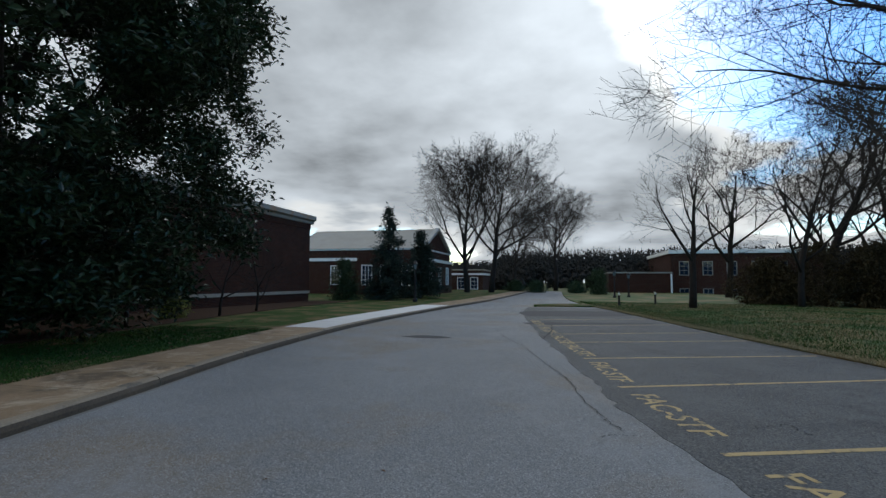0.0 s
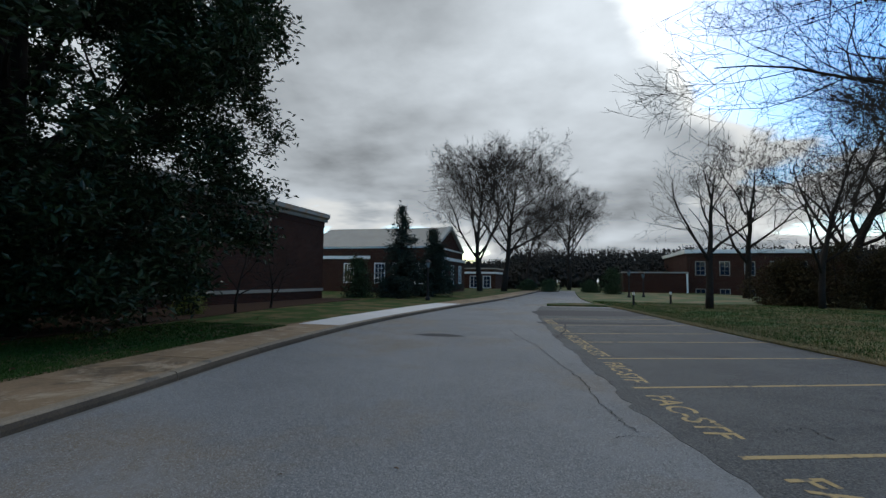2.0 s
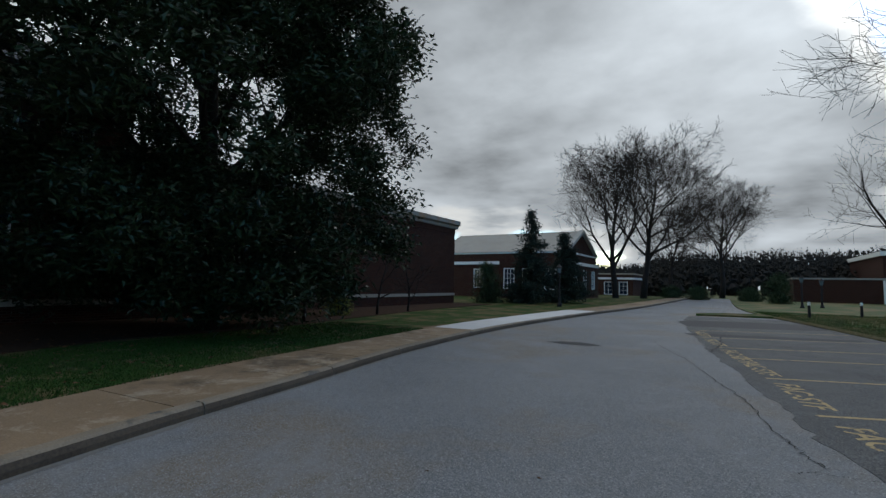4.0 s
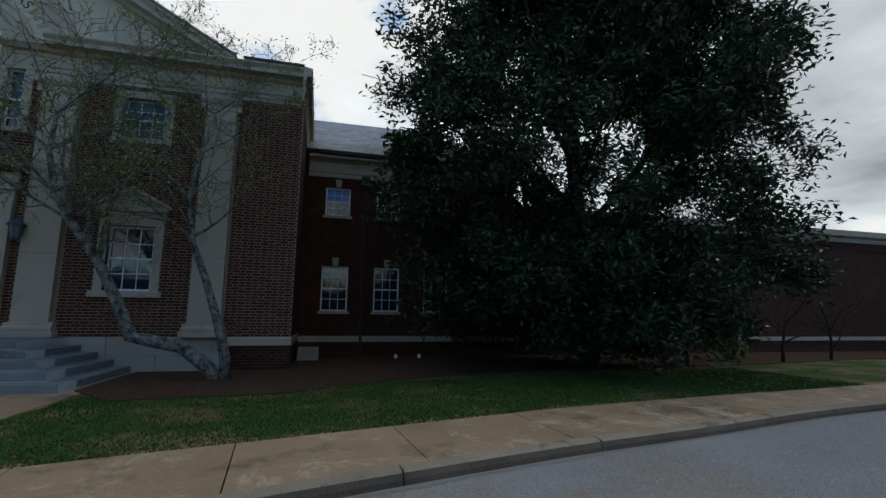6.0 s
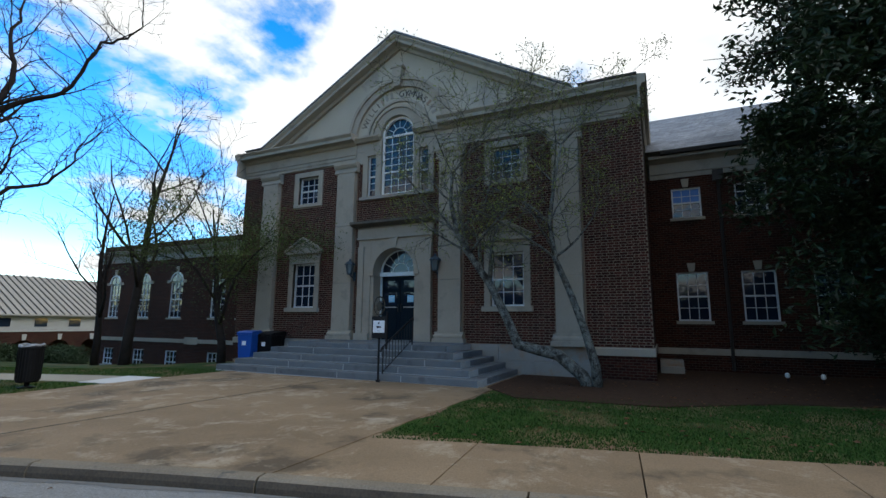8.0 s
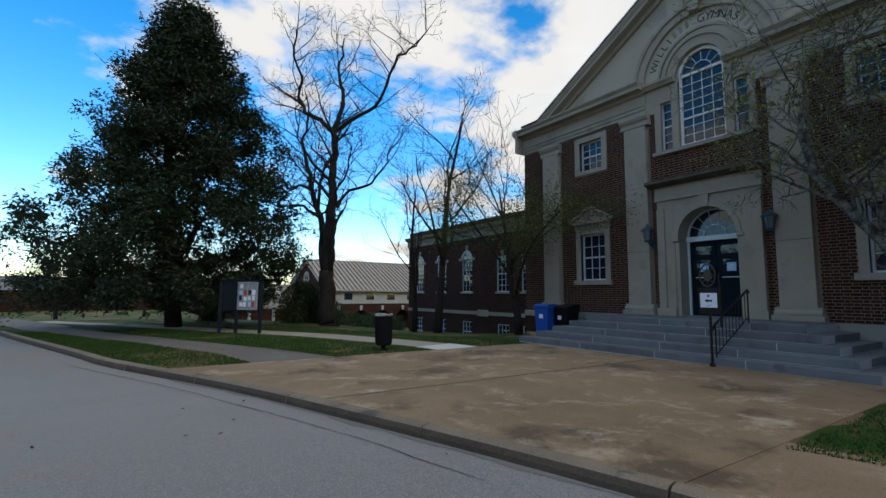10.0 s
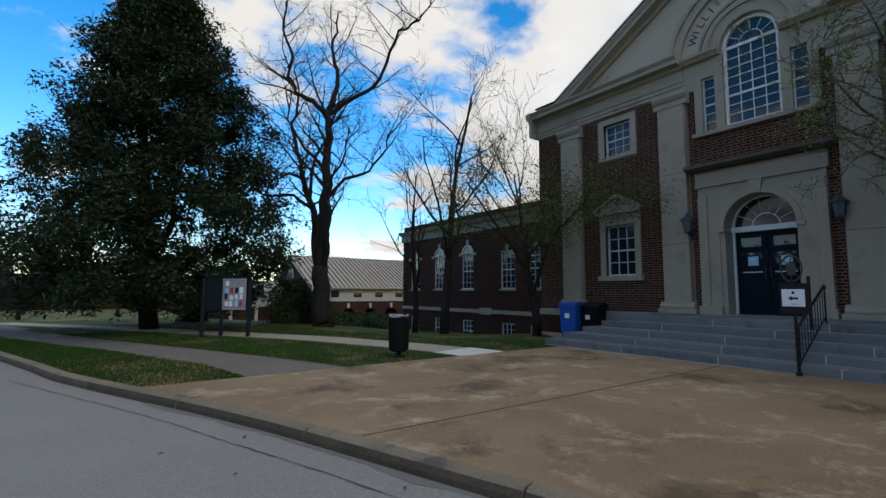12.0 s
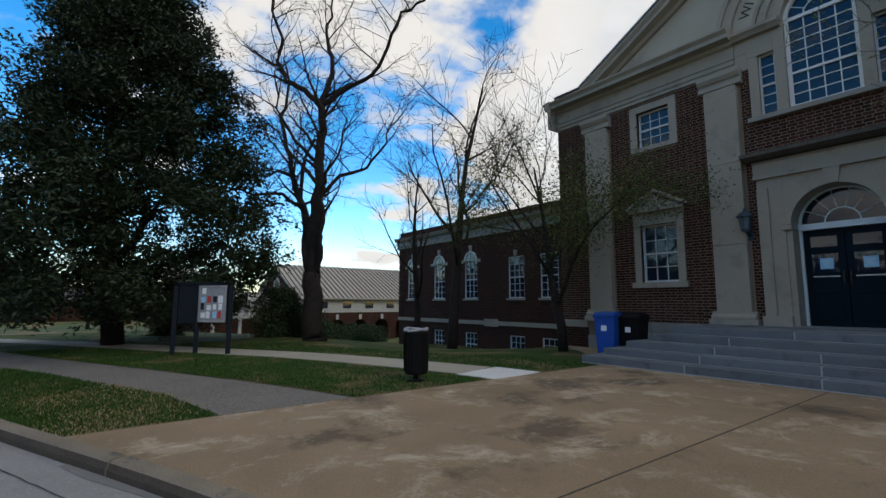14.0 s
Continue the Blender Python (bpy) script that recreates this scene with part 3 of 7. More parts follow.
# kerb stones, each about three metres
def build_kerb():
    root = thing("kerb", "weathered concrete kerb along the road", "kerb", kind="structure")
    s, length = 15.35, KERB_S[-1] - 6
    lip, back = beside(KERB, 0.0), beside(KERB, 0.16)
    sl, sb = along(lip), along(back)
    while s < length:
        e = min(s + 2.5, length)
        sh = Shape()
        steps = 4
        prof = [(0.0, -0.15), (0.0, 0.06), (0.02, 0.115), (0.05, 0.14), (0.16, 0.145), (0.16, -0.15)]
        rings = []
        for i in range(steps + 1):
            t = s + 0.012 + (e - s - 0.024) * i / steps
            a, b = at_length(lip, sl, t), at_length(back, sb, t * sb[-1] / sl[-1])
            d = (b - a).normalized()
            rings.append([(a.x + d.x * o, a.y + d.y * o, z) for o, z in prof])
        n = len(prof)
        v = [p for r in rings for p in r]
        f = [(i * n + k, i * n + (k + 1) % n, (i + 1) * n + (k + 1) % n, (i + 1) * n + k) for i in range(steps) for k in range(n)]
        f += [tuple(range(n - 1, -1, -1)), tuple(steps * n + k for k in range(n))]
        sh.solid(v, f)
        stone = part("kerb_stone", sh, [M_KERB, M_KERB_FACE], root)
        # road-side faces take the colour that has their shade in it
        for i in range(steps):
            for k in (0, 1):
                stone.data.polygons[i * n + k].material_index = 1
        s = e


# concrete flags of the pavement, from the plaza northwards
def build_pavement():
    root = thing("pavement", "concrete pavement of stained tan flags, newer pale slabs beyond", "pavement", kind="structure")
    inner = resample(WALK_IN, 60)
    si = along(inner)
    outer = [p for p in beside(KERB, 0.165) if p.y > -3.97]
    so = along(outer)
    cuts = [0, 1.1, 2.55, 4.0, 5.5, 7.0, 8.5, 10.0, 11.6, 13.2]
    while cuts[-1] < 60:
        cuts.append(cuts[-1] + 1.55)
    for a, b in zip(cuts, cuts[1:]):
        new_slab = 13.2 <= a < 24
        q = []
        for t in (a + 0.006, (a + b) / 2, b - 0.006):
            k = t / 62
            q.append((at_length(outer, so, k * so[-1]), at_length(inner, si, k * si[-1])))
        lift = 0.14 + random.uniform(-0.004, 0.004)
        poly = [(o.x, o.y) for o, i in q] + [(i.x, i.y) for o, i in reversed(q)]
        part("flag", Shape().prism(poly, -0.1, lift, "z"), M_CONC_NEW if new_slab else M_CONC, root)


build_kerb()
build_pavement()

# forecourt in front of the steps: large concrete bays with joints
def build_plaza():
    root = thing("forecourt", "broad stained concrete forecourt before the steps", "forecourt", kind="structure")
    out = [p for p in beside(KERB, 0.165) if -12.6 < p.y < -3.6]
    def front_x(y):
        for a, b in zip(out, out[1:]):
            if a.y <= y <= b.y:
                return a.x + (b.x - a.x) * (y - a.y) / (b.y - a.y)
        return out[0].x if y < out[0].y else out[-1].x
    rows = [-12.25, -8.2, -3.98]
    for j, (y0, y1) in enumerate(zip(rows, rows[1:])):
        f0, f1 = front_x(y0), front_x(y1)
        for k in range(1):
            def edge(f, y, k):
                end = -10.6 if y < -4.2 else -10.9
                return f + (end - f) * k
            g = 0.007
            poly = [(edge(f0, y0, k) - g, y0 + g), (edge(f0, y0, k + 1) + g, y0 + g), (edge(f1, y1, k + 1) + g, y1 - g), (edge(f1, y1, k) - g, y1 - g)]
            part("bay", Shape().prism(poly, -0.1, 0.139 + random.uniform(-0.003, 0.003), "z"), M_CONC, root)
    # the open joints between the bays
    f = front_x(-8.2)
    part("joint", Shape().prism([(f - 0.03, -8.204), (f - 0.03, -8.196), (-10.55, -8.197), (-10.55, -8.203)], 0.1, 0.1455, "z"), M_STAIN, root)
    # the strip under and beside the bins
    part("bay", Shape().prism([(-10.62, -12.25), (-10.62, -12.0), (-13.95, -12.0), (-13.95, -15.9), (-12.6, -14.2)], -0.1, 0.13, "z"), M_CONC, root)
    part("bay_filler", Shape().prism([(-4.0, -4.2), (-6.0, -4.2), (-6.2, -2.9), (-4.6, -2.9)], -0.1, 0.129, "z"), M_CONC, root)
    part("bay_filler", Shape().prism([(-10.62, -11.98), (-10.62, -4.22), (-13.9, -4.22), (-13.9, -11.98)], -0.1, 0.12, "z"), M_CONC, root)


build_plaza()

# the verge and lawn to the south, cut by an asphalt path and a concrete path
verge_out = kerb_y(-38, -12.25, 0.165)
flat("verge", verge_out + [(-2.7, -12.27), (-2.3, -14.3), (-1.6, -15.9), (-0.75, -18.1), (0.23, -19.9), (2.9, -26), (6.9, -38)], -0.4, 0.115, M_GRASS, "grass verge with straw-coloured patches", "lawn")
flat("side_path", [(-2.75, -12.27), (-4.9, -12.27), (-4.3, -14.1), (-3.2, -16.6), (-1.2, -20.9), (1.0, -26), (5.3, -38), (6.85, -38), (2.85, -26), (0.18, -19.9), (-0.8, -18.1), (-1.65, -15.9), (-2.35, -14.3)], -0.4, 0.105, M_PATH, "worn grey-brown asphalt side path", "path")


def build_south_lawn():
    """A gently falling lawn south of the forecourt."""
    xs = [-4.8 - 1.0 * i for i in range(22)]
    ys = [-12.27 - 1.2 * i for i in range(22)]
    v, f = [], []
    def left(y):
        line = [(-12.27, -4.6), (-14.1, -4.0), (-16.6, -2.9), (-20.9, -0.9), (-26, 1.35), (-38, 5.25), (-60, 12)]
        for (a, xa), (b, xb) in zip(line, line[1:]):
            if b <= y <= a:
                return xa + (xb - xa) * (y - a) / (b - a)
        return line[-1][1]
    for y in ys:
        l = left(y)
        for i in range(22):
            x = l + (-25.0 - l) * i / 21
            v.append((x, y, 0.115 + ground_z(x, y)))
    n = 22
    for j in range(21):
        for i in range(21):
            f.append((j * n + i, j * n + i + 1, (j + 1) * n + i + 1, (j + 1) * n + i))
    tagged(new("lawn_south", mesh_of("lawn_south", v, f, M_GRASS, True)), "green lawn falling away beside the wing", "lawn", kind="structure")


build_south_lawn()


def path_over(name, pts, width, material, label, lift=0.012):
    line = spline(pts, 6)
    v, f = [], []
    for side in (width / 2, -width / 2):
        for p in beside(line, side):
            v.append((p.x, p.y, 0.115 + ground_z(p.x, p.y) + lift))
    n = len(line)
    f = [(i, n + i, n + i + 1, i + 1) for i in range(n - 1)]
    ob = tagged(new(name, mesh_of(name, v, f, material)), label, "path", kind="structure")
    mod = ob.modifiers.new("depth", "SOLIDIFY")
    mod.thickness, mod.offset = 0.1, -1
    return ob


path_over("concrete_path", [(-7.82, -13.35), (-7.05, -15.6), (-5.9, -18.3), (-4.5, -20.6), (-2.3, -24.2), (0.7, -29.5), (3.6, -36)], 1.2, M_CONC_PATH, "tan concrete footpath curving across the lawn")
path_over("concrete_path", [(-8.0, -12.29), (-7.93, -12.8), (-7.83, -13.33)], 1.35, M_CONC_NEW, "pale new concrete slab where the path meets the forecourt")

# ---- the brick hall ----
YC, FX = -8.6, -14.0
HALF = 7.9
YR, YL = YC + HALF, YC - 7.35
hall = thing("hall", "red brick college hall with stone pilasters and a pediment", "building", (FX, YC, 0.0))

# openings in the front: (y0, y1, z0, z1)
SIDE_W, SIDE_Y = 0.52, 3.95
LOWER = [(YC + s * SIDE_Y - SIDE_W, YC + s * SIDE_Y + SIDE_W, 2.10, 3.74) for s in (-1, 1)]
UPPER = [(YC + s * SIDE_Y - 0.48, YC + s * SIDE_Y + 0.48, 6.06, 7.13) for s in (-1, 1)]
DOOR_HALF, SPRING, FLOOR_Z = 0.80, 3.30, 1.0
PAL = (YC - 1.43, YC + 1.43, 6.02, 7.72)
TOP_Z = 7.43


def wall_with_holes(shape, x0, x1, y0, y1, z0, z1, holes):
    """A wall between two planes, as boxes round its rectangular openings."""
    ys = sorted({y0, y1, *[h for o in holes for h in o[:2] if y0 < h < y1]})
    zs = sorted({z0, z1, *[h for o in holes for h in o[2:4] if z0 < h < z1]})
    for ya, yb in zip(ys, ys[1:]):
        run = None
        for za, zb in zip(zs, zs[1:]):
            cy, cz = (ya + yb) / 2, (za + zb) / 2
            open_here = any(o[0] < cy < o[1] and o[2] < cz < o[3] for o in holes)
            if open_here:
                if run:
                    shape.box(x0, x1, ya, yb, *run)
                run = None
            else:
                run = (run[0], zb) if run else (za, zb)
        if run:
            shape.box(x0, x1, ya, yb, *run)
    return shape


DOOR_HOLE = (YC - 1.40, YC + 1.40, 0.3, 4.6)
front_holes = LOWER + UPPER + [DOOR_HOLE, PAL]
front = part("front_wall", wall_with_holes(Shape(), FX - 0.35, FX, YL, YR, -0.2, TOP_Z, front_holes).welded(), M_MORTAR, hall)
s = Shape()
s.box(-24.0, FX - 0.352, YR - 0.35, YR, -0.2, TOP_Z)
part("side_wall", s, M_BRICK, hall)
part("side_wall", Shape().box(-24.0, FX - 0.352, YL, YL + 0.35, -1.2, TOP_Z), M_BRICK, hall)
part("back_wall", Shape().box(-24.35, -24.0, YL, YR, -1.2, 11.8), M_BRICK, hall)
# black sheet added behind the windows to give the room's darkness
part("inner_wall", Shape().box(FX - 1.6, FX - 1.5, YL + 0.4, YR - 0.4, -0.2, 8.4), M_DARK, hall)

# bricks of the front, laid proud of the mortar
BW, BH, GAP = 0.215, 0.0755, 0.015  # stretchers and headers alternate in each course
def lay_bricks():
    single, v, f = [], [], []
    pil = [(YC + c - 0.44, YC + c + 0.44) for c in (-5.77, -2.09, 2.09, 5.80)]
    blocked = [(y0 - 0.2, y1 + 0.2, z0 - 0.14, z1 + 0.2) for y0, y1, z0, z1 in UPPER]
    blocked += [(y0 - 0.2, y1 + 0.2, z0 - 0.16, z1 + 0.38) for y0, y1, z0, z1 in LOWER]
    blocked += [(YC - 1.43, YC + 1.43, 0.0, 5.05), (PAL[0], PAL[1], 5.95, 9.0)]
    blocked += [(a, b, 0.0, 9.0) for a, b in pil]
    row = 0
    z = 0.99
    made = 0
    while z + BH <= TOP_Z + 0.001:
        y = YL - (0.0 if row % 2 else (BW + 0.115) / 2)
        unit = 0
        while y < YR:
            long = BW if unit % 2 == 0 else 0.115
            unit += 1
            a, b = max(y, YL), min(y + long - GAP, YR)
            y += long
            if b - a < 0.03:
                continue
            spans = [(a, b)]
            for o in blocked:
                if o[2] < z + BH / 2 < o[3]:
                    nxt = []
                    for p, q in spans:
                        if q <= o[0] or p >= o[1]:
                            nxt.append((p, q))
                        else:
                            if o[0] - p > 0.03:
                                nxt.append((p, o[0]))
                            if q - o[1] > 0.03:
                                nxt.append((o[1], q))
                    spans = nxt
            for p, q in spans:
                x1 = FX + 0.008 + random.uniform(-0.002, 0.003)
                z1 = z + BH - GAP
                if len(single) < 300 and YC - 3.3 < p < YC + 3.3 and 1.0 < z < 4.2 and (q - p) > 0.12:
                    single.append((p, q, z, z1, x1))
                else:
                    n = len(v)
                    v += [(FX, p, z), (FX, q, z), (FX, q, z1), (FX, p, z1), (x1, p + .002, z + .002), (x1, q - .002, z + .002), (x1, q - .002, z1 - .002), (x1, p + .002, z1 - .002)]
                    f += [(n + 4, n + 5, n + 6, n + 7), (n, n + 1, n + 5, n + 4), (n + 1, n + 2, n + 6, n + 5), (n + 2, n + 3, n + 7, n + 6), (n + 3, n, n + 4, n + 7)]
        z += BH
        row += 1
    ob = part("brickwork", Shape().solid(v, f), M_BRICK_PIECE, front)
    ob["kind"] = "stuff"
    shared = {}
    for p, q, z0, z1, x1 in single:
        key = round(q - p, 3)
        if key not in shared:
            sh = Shape().box(0, 0.008, 0, q - p, 0, z1 - z0)
            shared[key] = mesh_of("brick", sh.v, sh.f, M_BRICK_ONE)
        b = new("brick", shared[key])
        b.parent, b.matrix_parent_inverse = front, Matrix()
        b.matrix_basis = Matrix.Translation((x1 - 0.008, p, z0))


# stone base, water table, pilasters
for i in range(8):
    a = YC - 6.35 + i * 12.7 / 8
    part("base_stone", Shape().box(FX + 0.002, FX + 0.07, a + 0.004, a + 12.7 / 8 - 0.004, -0.1, 0.52), M_STONE_GREY, hall, bevel=0.008)
    part("base_stone", Shape().box(FX + 0.002, FX + 0.07, a + 0.5, a + 0.492 + 12.7 / 8 if i < 7 else YC + 6.35, 0.526, 0.97), M_STONE_GREY, hall, bevel=0.008)
for a, b in ((YC + 6.36, YR + 0.03), (YL - 0.03, YC - 6.36)):
    part("water_table", Shape().prism([(FX, 0.76), (FX + 0.06, 0.76), (FX + 0.06, 0.94), (FX, 0.98)], a, b, "y"), M_STONE, hall, bevel=0.006)
    part("plinth_brick", Shape().box(FX + 0.001, FX + 0.03, a + 0.002, b - 0.002, -0.1, 0.757), M_BRICK, hall)
part("water_table", Shape().box(-17.7, FX - 0.001, YR + 0.001, YR + 0.04, 0.76, 0.96), M_STONE, hall)
for c in (-5.77, -2.09, 2.09, 5.80):
    y = YC + c
    p = part("pilaster", Shape().box(FX + 0.002, FX + 0.17, y - 0.385, y + 0.385, 1.32, 2.95), M_STONE, hall, bevel=0.01)
    for z0, z1 in ((2.956, 5.0), (5.006, 7.0)):
        part("shaft_stone", Shape().box(FX + 0.002, FX + 0.17, y - 0.385, y + 0.385, z0, z1), M_STONE, p, bevel=0.01)
    part("base", Shape().box(FX + 0.002, FX + 0.28, y - 0.54, y + 0.54, 0.97, 1.12).prism([(FX, 1.12), (FX + 0.25, 1.12), (FX + 0.26, 1.17), (FX + 0.25, 1.22), (FX + 0.19, 1.25), (FX + 0.19, 1.32), (FX, 1.32)], y - 0.49, y + 0.49, "y"), M_STONE, p, bevel=0.01)
    part("capital", Shape().prism([(FX, 7.0), (FX + 0.19, 7.0), (FX + 0.19, 7.06), (FX + 0.17, 7.07), (FX + 0.17, 7.16), (FX + 0.22, 7.2), (FX + 0.27, 7.29), (FX + 0.27, 7.38), (FX, 7.38)], y - 0.50, y + 0.50, "y"), M_STONE, p, bevel=0.006)

# entablature: two runs that stop at the middle window
ENT = [(FX - 0.3, 7.44), (FX + 0.06, 7.44), (FX + 0.06, 7.54), (FX + 0.09, 7.55), (FX + 0.09, 7.66), (FX + 0.12, 7.68), (FX + 0.12, 7.71), (FX + 0.08, 7.72), (FX + 0.08, 8.02), (FX + 0.16, 8.06), (FX + 0.20, 8.13), (FX + 0.42, 8.16), (FX + 0.42, 8.27), (FX + 0.50, 8.36), (FX + 0.50, 8.40), (FX - 0.3, 8.44)]
OUTWARD = [(p[0] - FX, p[1]) for p in ENT]
for a, b in ((YL, YC - 1.72), (YC + 1.72, YR)):
    part("entablature", Shape().prism(ENT, a, b, "y"), M_STONE, hall)
for side, y in ((1, YR), (-1, YL)):
    prof = [(y + side * (o * 0.45 if o > 0 else -0.02), z) for o, z in OUTWARD]
    part("entablature", Shape().prism(prof, -24.0, FX + 0.5, "x"), M_STONE, hall)

# pediment: stucco field behind raking cornices
APEX, FOOT, PH = 11.55, 8.44, 5.5
def pediment_field():
    """The triangular field with the round-headed window cut through."""
    sh = Shape()
    n = 36
    r = 0.66
    top = lambda y: FOOT + (APEX - FOOT) * (1 - abs(y - YC) / PH)
    for side in (-1, 1):
        sh.prism([(YC + side * PH, FOOT), (YC + side * 1.72, FOOT), (YC + side * 1.72, top(YC + 1.72))], FX - 0.3, FX, "x")
        sh.prism([(YC + side * 1.72, TOP_Z + 0.3), (YC + side * 1.44, TOP_Z + 0.3), (YC + side * 1.44, top(YC + 1.44)), (YC + side * 1.72, top(YC + 1.72))], FX - 0.3, FX, "x")
        sh.prism([(YC + side * 1.44, PAL[3]), (YC + side * r, PAL[3]), (YC + side * r, top(YC + r)), (YC + side * 1.44, top(YC + 1.44))], FX - 0.3, FX, "x")
    for i in range(n):
        a0, a1 = math.pi * i / n, math.pi * (i + 1) / n
        y0, y1 = YC + r * math.cos(a0), YC + r * math.cos(a1)
        sh.prism([(y0, 8.22 + r * math.sin(a0)), (y0, top(y0)), (y1, top(y1)), (y1, 8.22 + r * math.sin(a1))], FX - 0.3, FX, "x")
    return sh


part("pediment", pediment_field().welded(), M_STUCCO, hall, "pale stucco gable field")
s = Shape()
for side in (-1, 1):
    ang = math.atan2(APEX - FOOT, PH)
    prof = [(0.0, -0.10), (0.10, -0.10), (0.14, 0.02), (0.38, 0.05), (0.38, 0.16), (0.46, 0.27), (0.46, 0.32), (0.0, 0.36)]
    v = []
    for (o, h) in prof:
        v.append((FX + o, YC + side * (PH + 0.6), FOOT - 0.6 * math.tan(ang) + h + 0.03))
    for (o, h) in prof:
        v.append((FX + o, YC, APEX + h + 0.03))
    n = len(prof)
    f = [tuple(range(n)), tuple(range(2 * n - 1, n - 1, -1))] + [(i, (i + 1) % n, n + (i + 1) % n, n + i) for i in range(n)]
    part("raking_cornice", Shape().solid(v, f), M_STONE, hall)
roof = Shape()
for side in (-1, 1):
    lo, hi = (YC + side * (PH + 0.62), FOOT + 0.38 - 0.62 * (APEX - FOOT) / PH), (YC, APEX + 0.38)
    roof.prism([lo, hi, (hi[0], hi[1] + 0.06), (lo[0], lo[1] + 0.06)] if side < 0 else [hi, lo, (lo[0], lo[1] + 0.06), (hi[0], hi[1] + 0.06)], -24.3, FX + 0.48, "x")
part("roof", roof, M_SLATE, hall, "grey slate gable roof")
for side in (-1, 1):
    end = YR - 0.05 if side > 0 else YL + 0.05
    a, b = sorted((YC + side * (PH + 0.3), end))
    part("flat_roof", Shape().box(-23.9, FX + 0.1, a, b, 8.3, 8.445), M_GUTTER, hall)
    a, b = sorted((YC + side * (PH + 0.78), end))
    p = part("parapet", Shape().box(-23.5, FX + 0.16, a, b, 8.42, 8.60), M_STONE_GREY, hall)
    part("coping", Shape().box(-23.5, FX + 0.21, a - 0.03, b + 0.03, 8.602, 8.66), M_GUTTER, p)

# archivolts and keystone in the gable
part("archivolt", Shape().ring(YC, 8.22, 1.76, 1.99, FX + 0.001, FX + 0.10, 6, 174, 40).ring(YC, 8.22, 1.99, 2.10, FX + 0.001, FX + 0.16, 6, 174, 40), M_STONE, hall, "wide moulded stone arch", bevel=0.006)
part("archivolt", Shape().ring(YC, 8.22, 0.68, 0.96, FX + 0.001, FX + 0.12, 0, 180, 30).ring(YC, 8.22, 0.96, 1.06, FX + 0.001, FX + 0.17, 0, 180, 30), M_STONE, hall, bevel=0.006)
part("keystone", Shape().prism([(YC - 0.13, 9.95), (YC + 0.13, 9.95), (YC + 0.2, 10.66), (YC - 0.2, 10.66)], FX + 0.001, FX + 0.24, "x").box(FX + 0.001, FX + 0.27, YC - 0.25, YC + 0.25, 10.66, 10.73), M_STONE, hall, bevel=0.01)
part("inner_moulding", Shape().ring(YC, 8.22, 1.22, 1.30, FX + 0.001, FX + 0.06, 6, 174, 40), M_STONE, hall)


def carved_letter(ch, deg):
    """A cut letter of the name round the arch, its foot towards the centre."""
    a = radians(deg)
    m = Matrix.Translation((FX + 0.002, YC + 1.41 * math.cos(a), 8.22 + 1.41 * math.sin(a))) @ Matrix.Rotation(a - math.pi / 2, 4, "X") @ Matrix(((0, 0, 1, 0), (1, 0, 0, 0), (0, 1, 0, 0), (0, 0, 0, 1)))
    if ch:
        cu = bpy.data.curves.new("letter", "FONT")
        cu.body, cu.size, cu.align_x, cu.extrude = ch, 0.33, "CENTER", 0.008
        tmp = bpy.data.objects.new("letter", cu)
        me = bpy.data.meshes.new_from_object(tmp)
        bpy.data.objects.remove(tmp)
        me.materials.append(M_GUTTER)
        me.transform(m)
        ob = new("letter", me)
        ob.parent, ob.matrix_parent_inverse = hall, hall.matrix_basis.inverted()
    else:
        sh = Shape().box(-0.05, 0.05, 0.02, 0.24, 0.0, 0.008).turned(m)
        part("letter_bar", sh, M_STONE_GREY, hall)


for k, ch in enumerate("WILLI    GYMNAS   "):
    if k != 8:
        carved_letter(ch.strip(), 157 - 7.9 * k)
for side in (-1, 1):
    part("impost", Shape().prism([(FX, 8.08), (FX + 0.16, 8.08), (FX + 0.2, 8.14), (FX + 0.26, 8.2), (FX + 0.26, 8.28), (FX, 8.3)], YC + side * 0.70 if side > 0 else YC - 1.74, YC + 1.74 if side > 0 else YC - 0.70, "y"), M_STONE, hall)


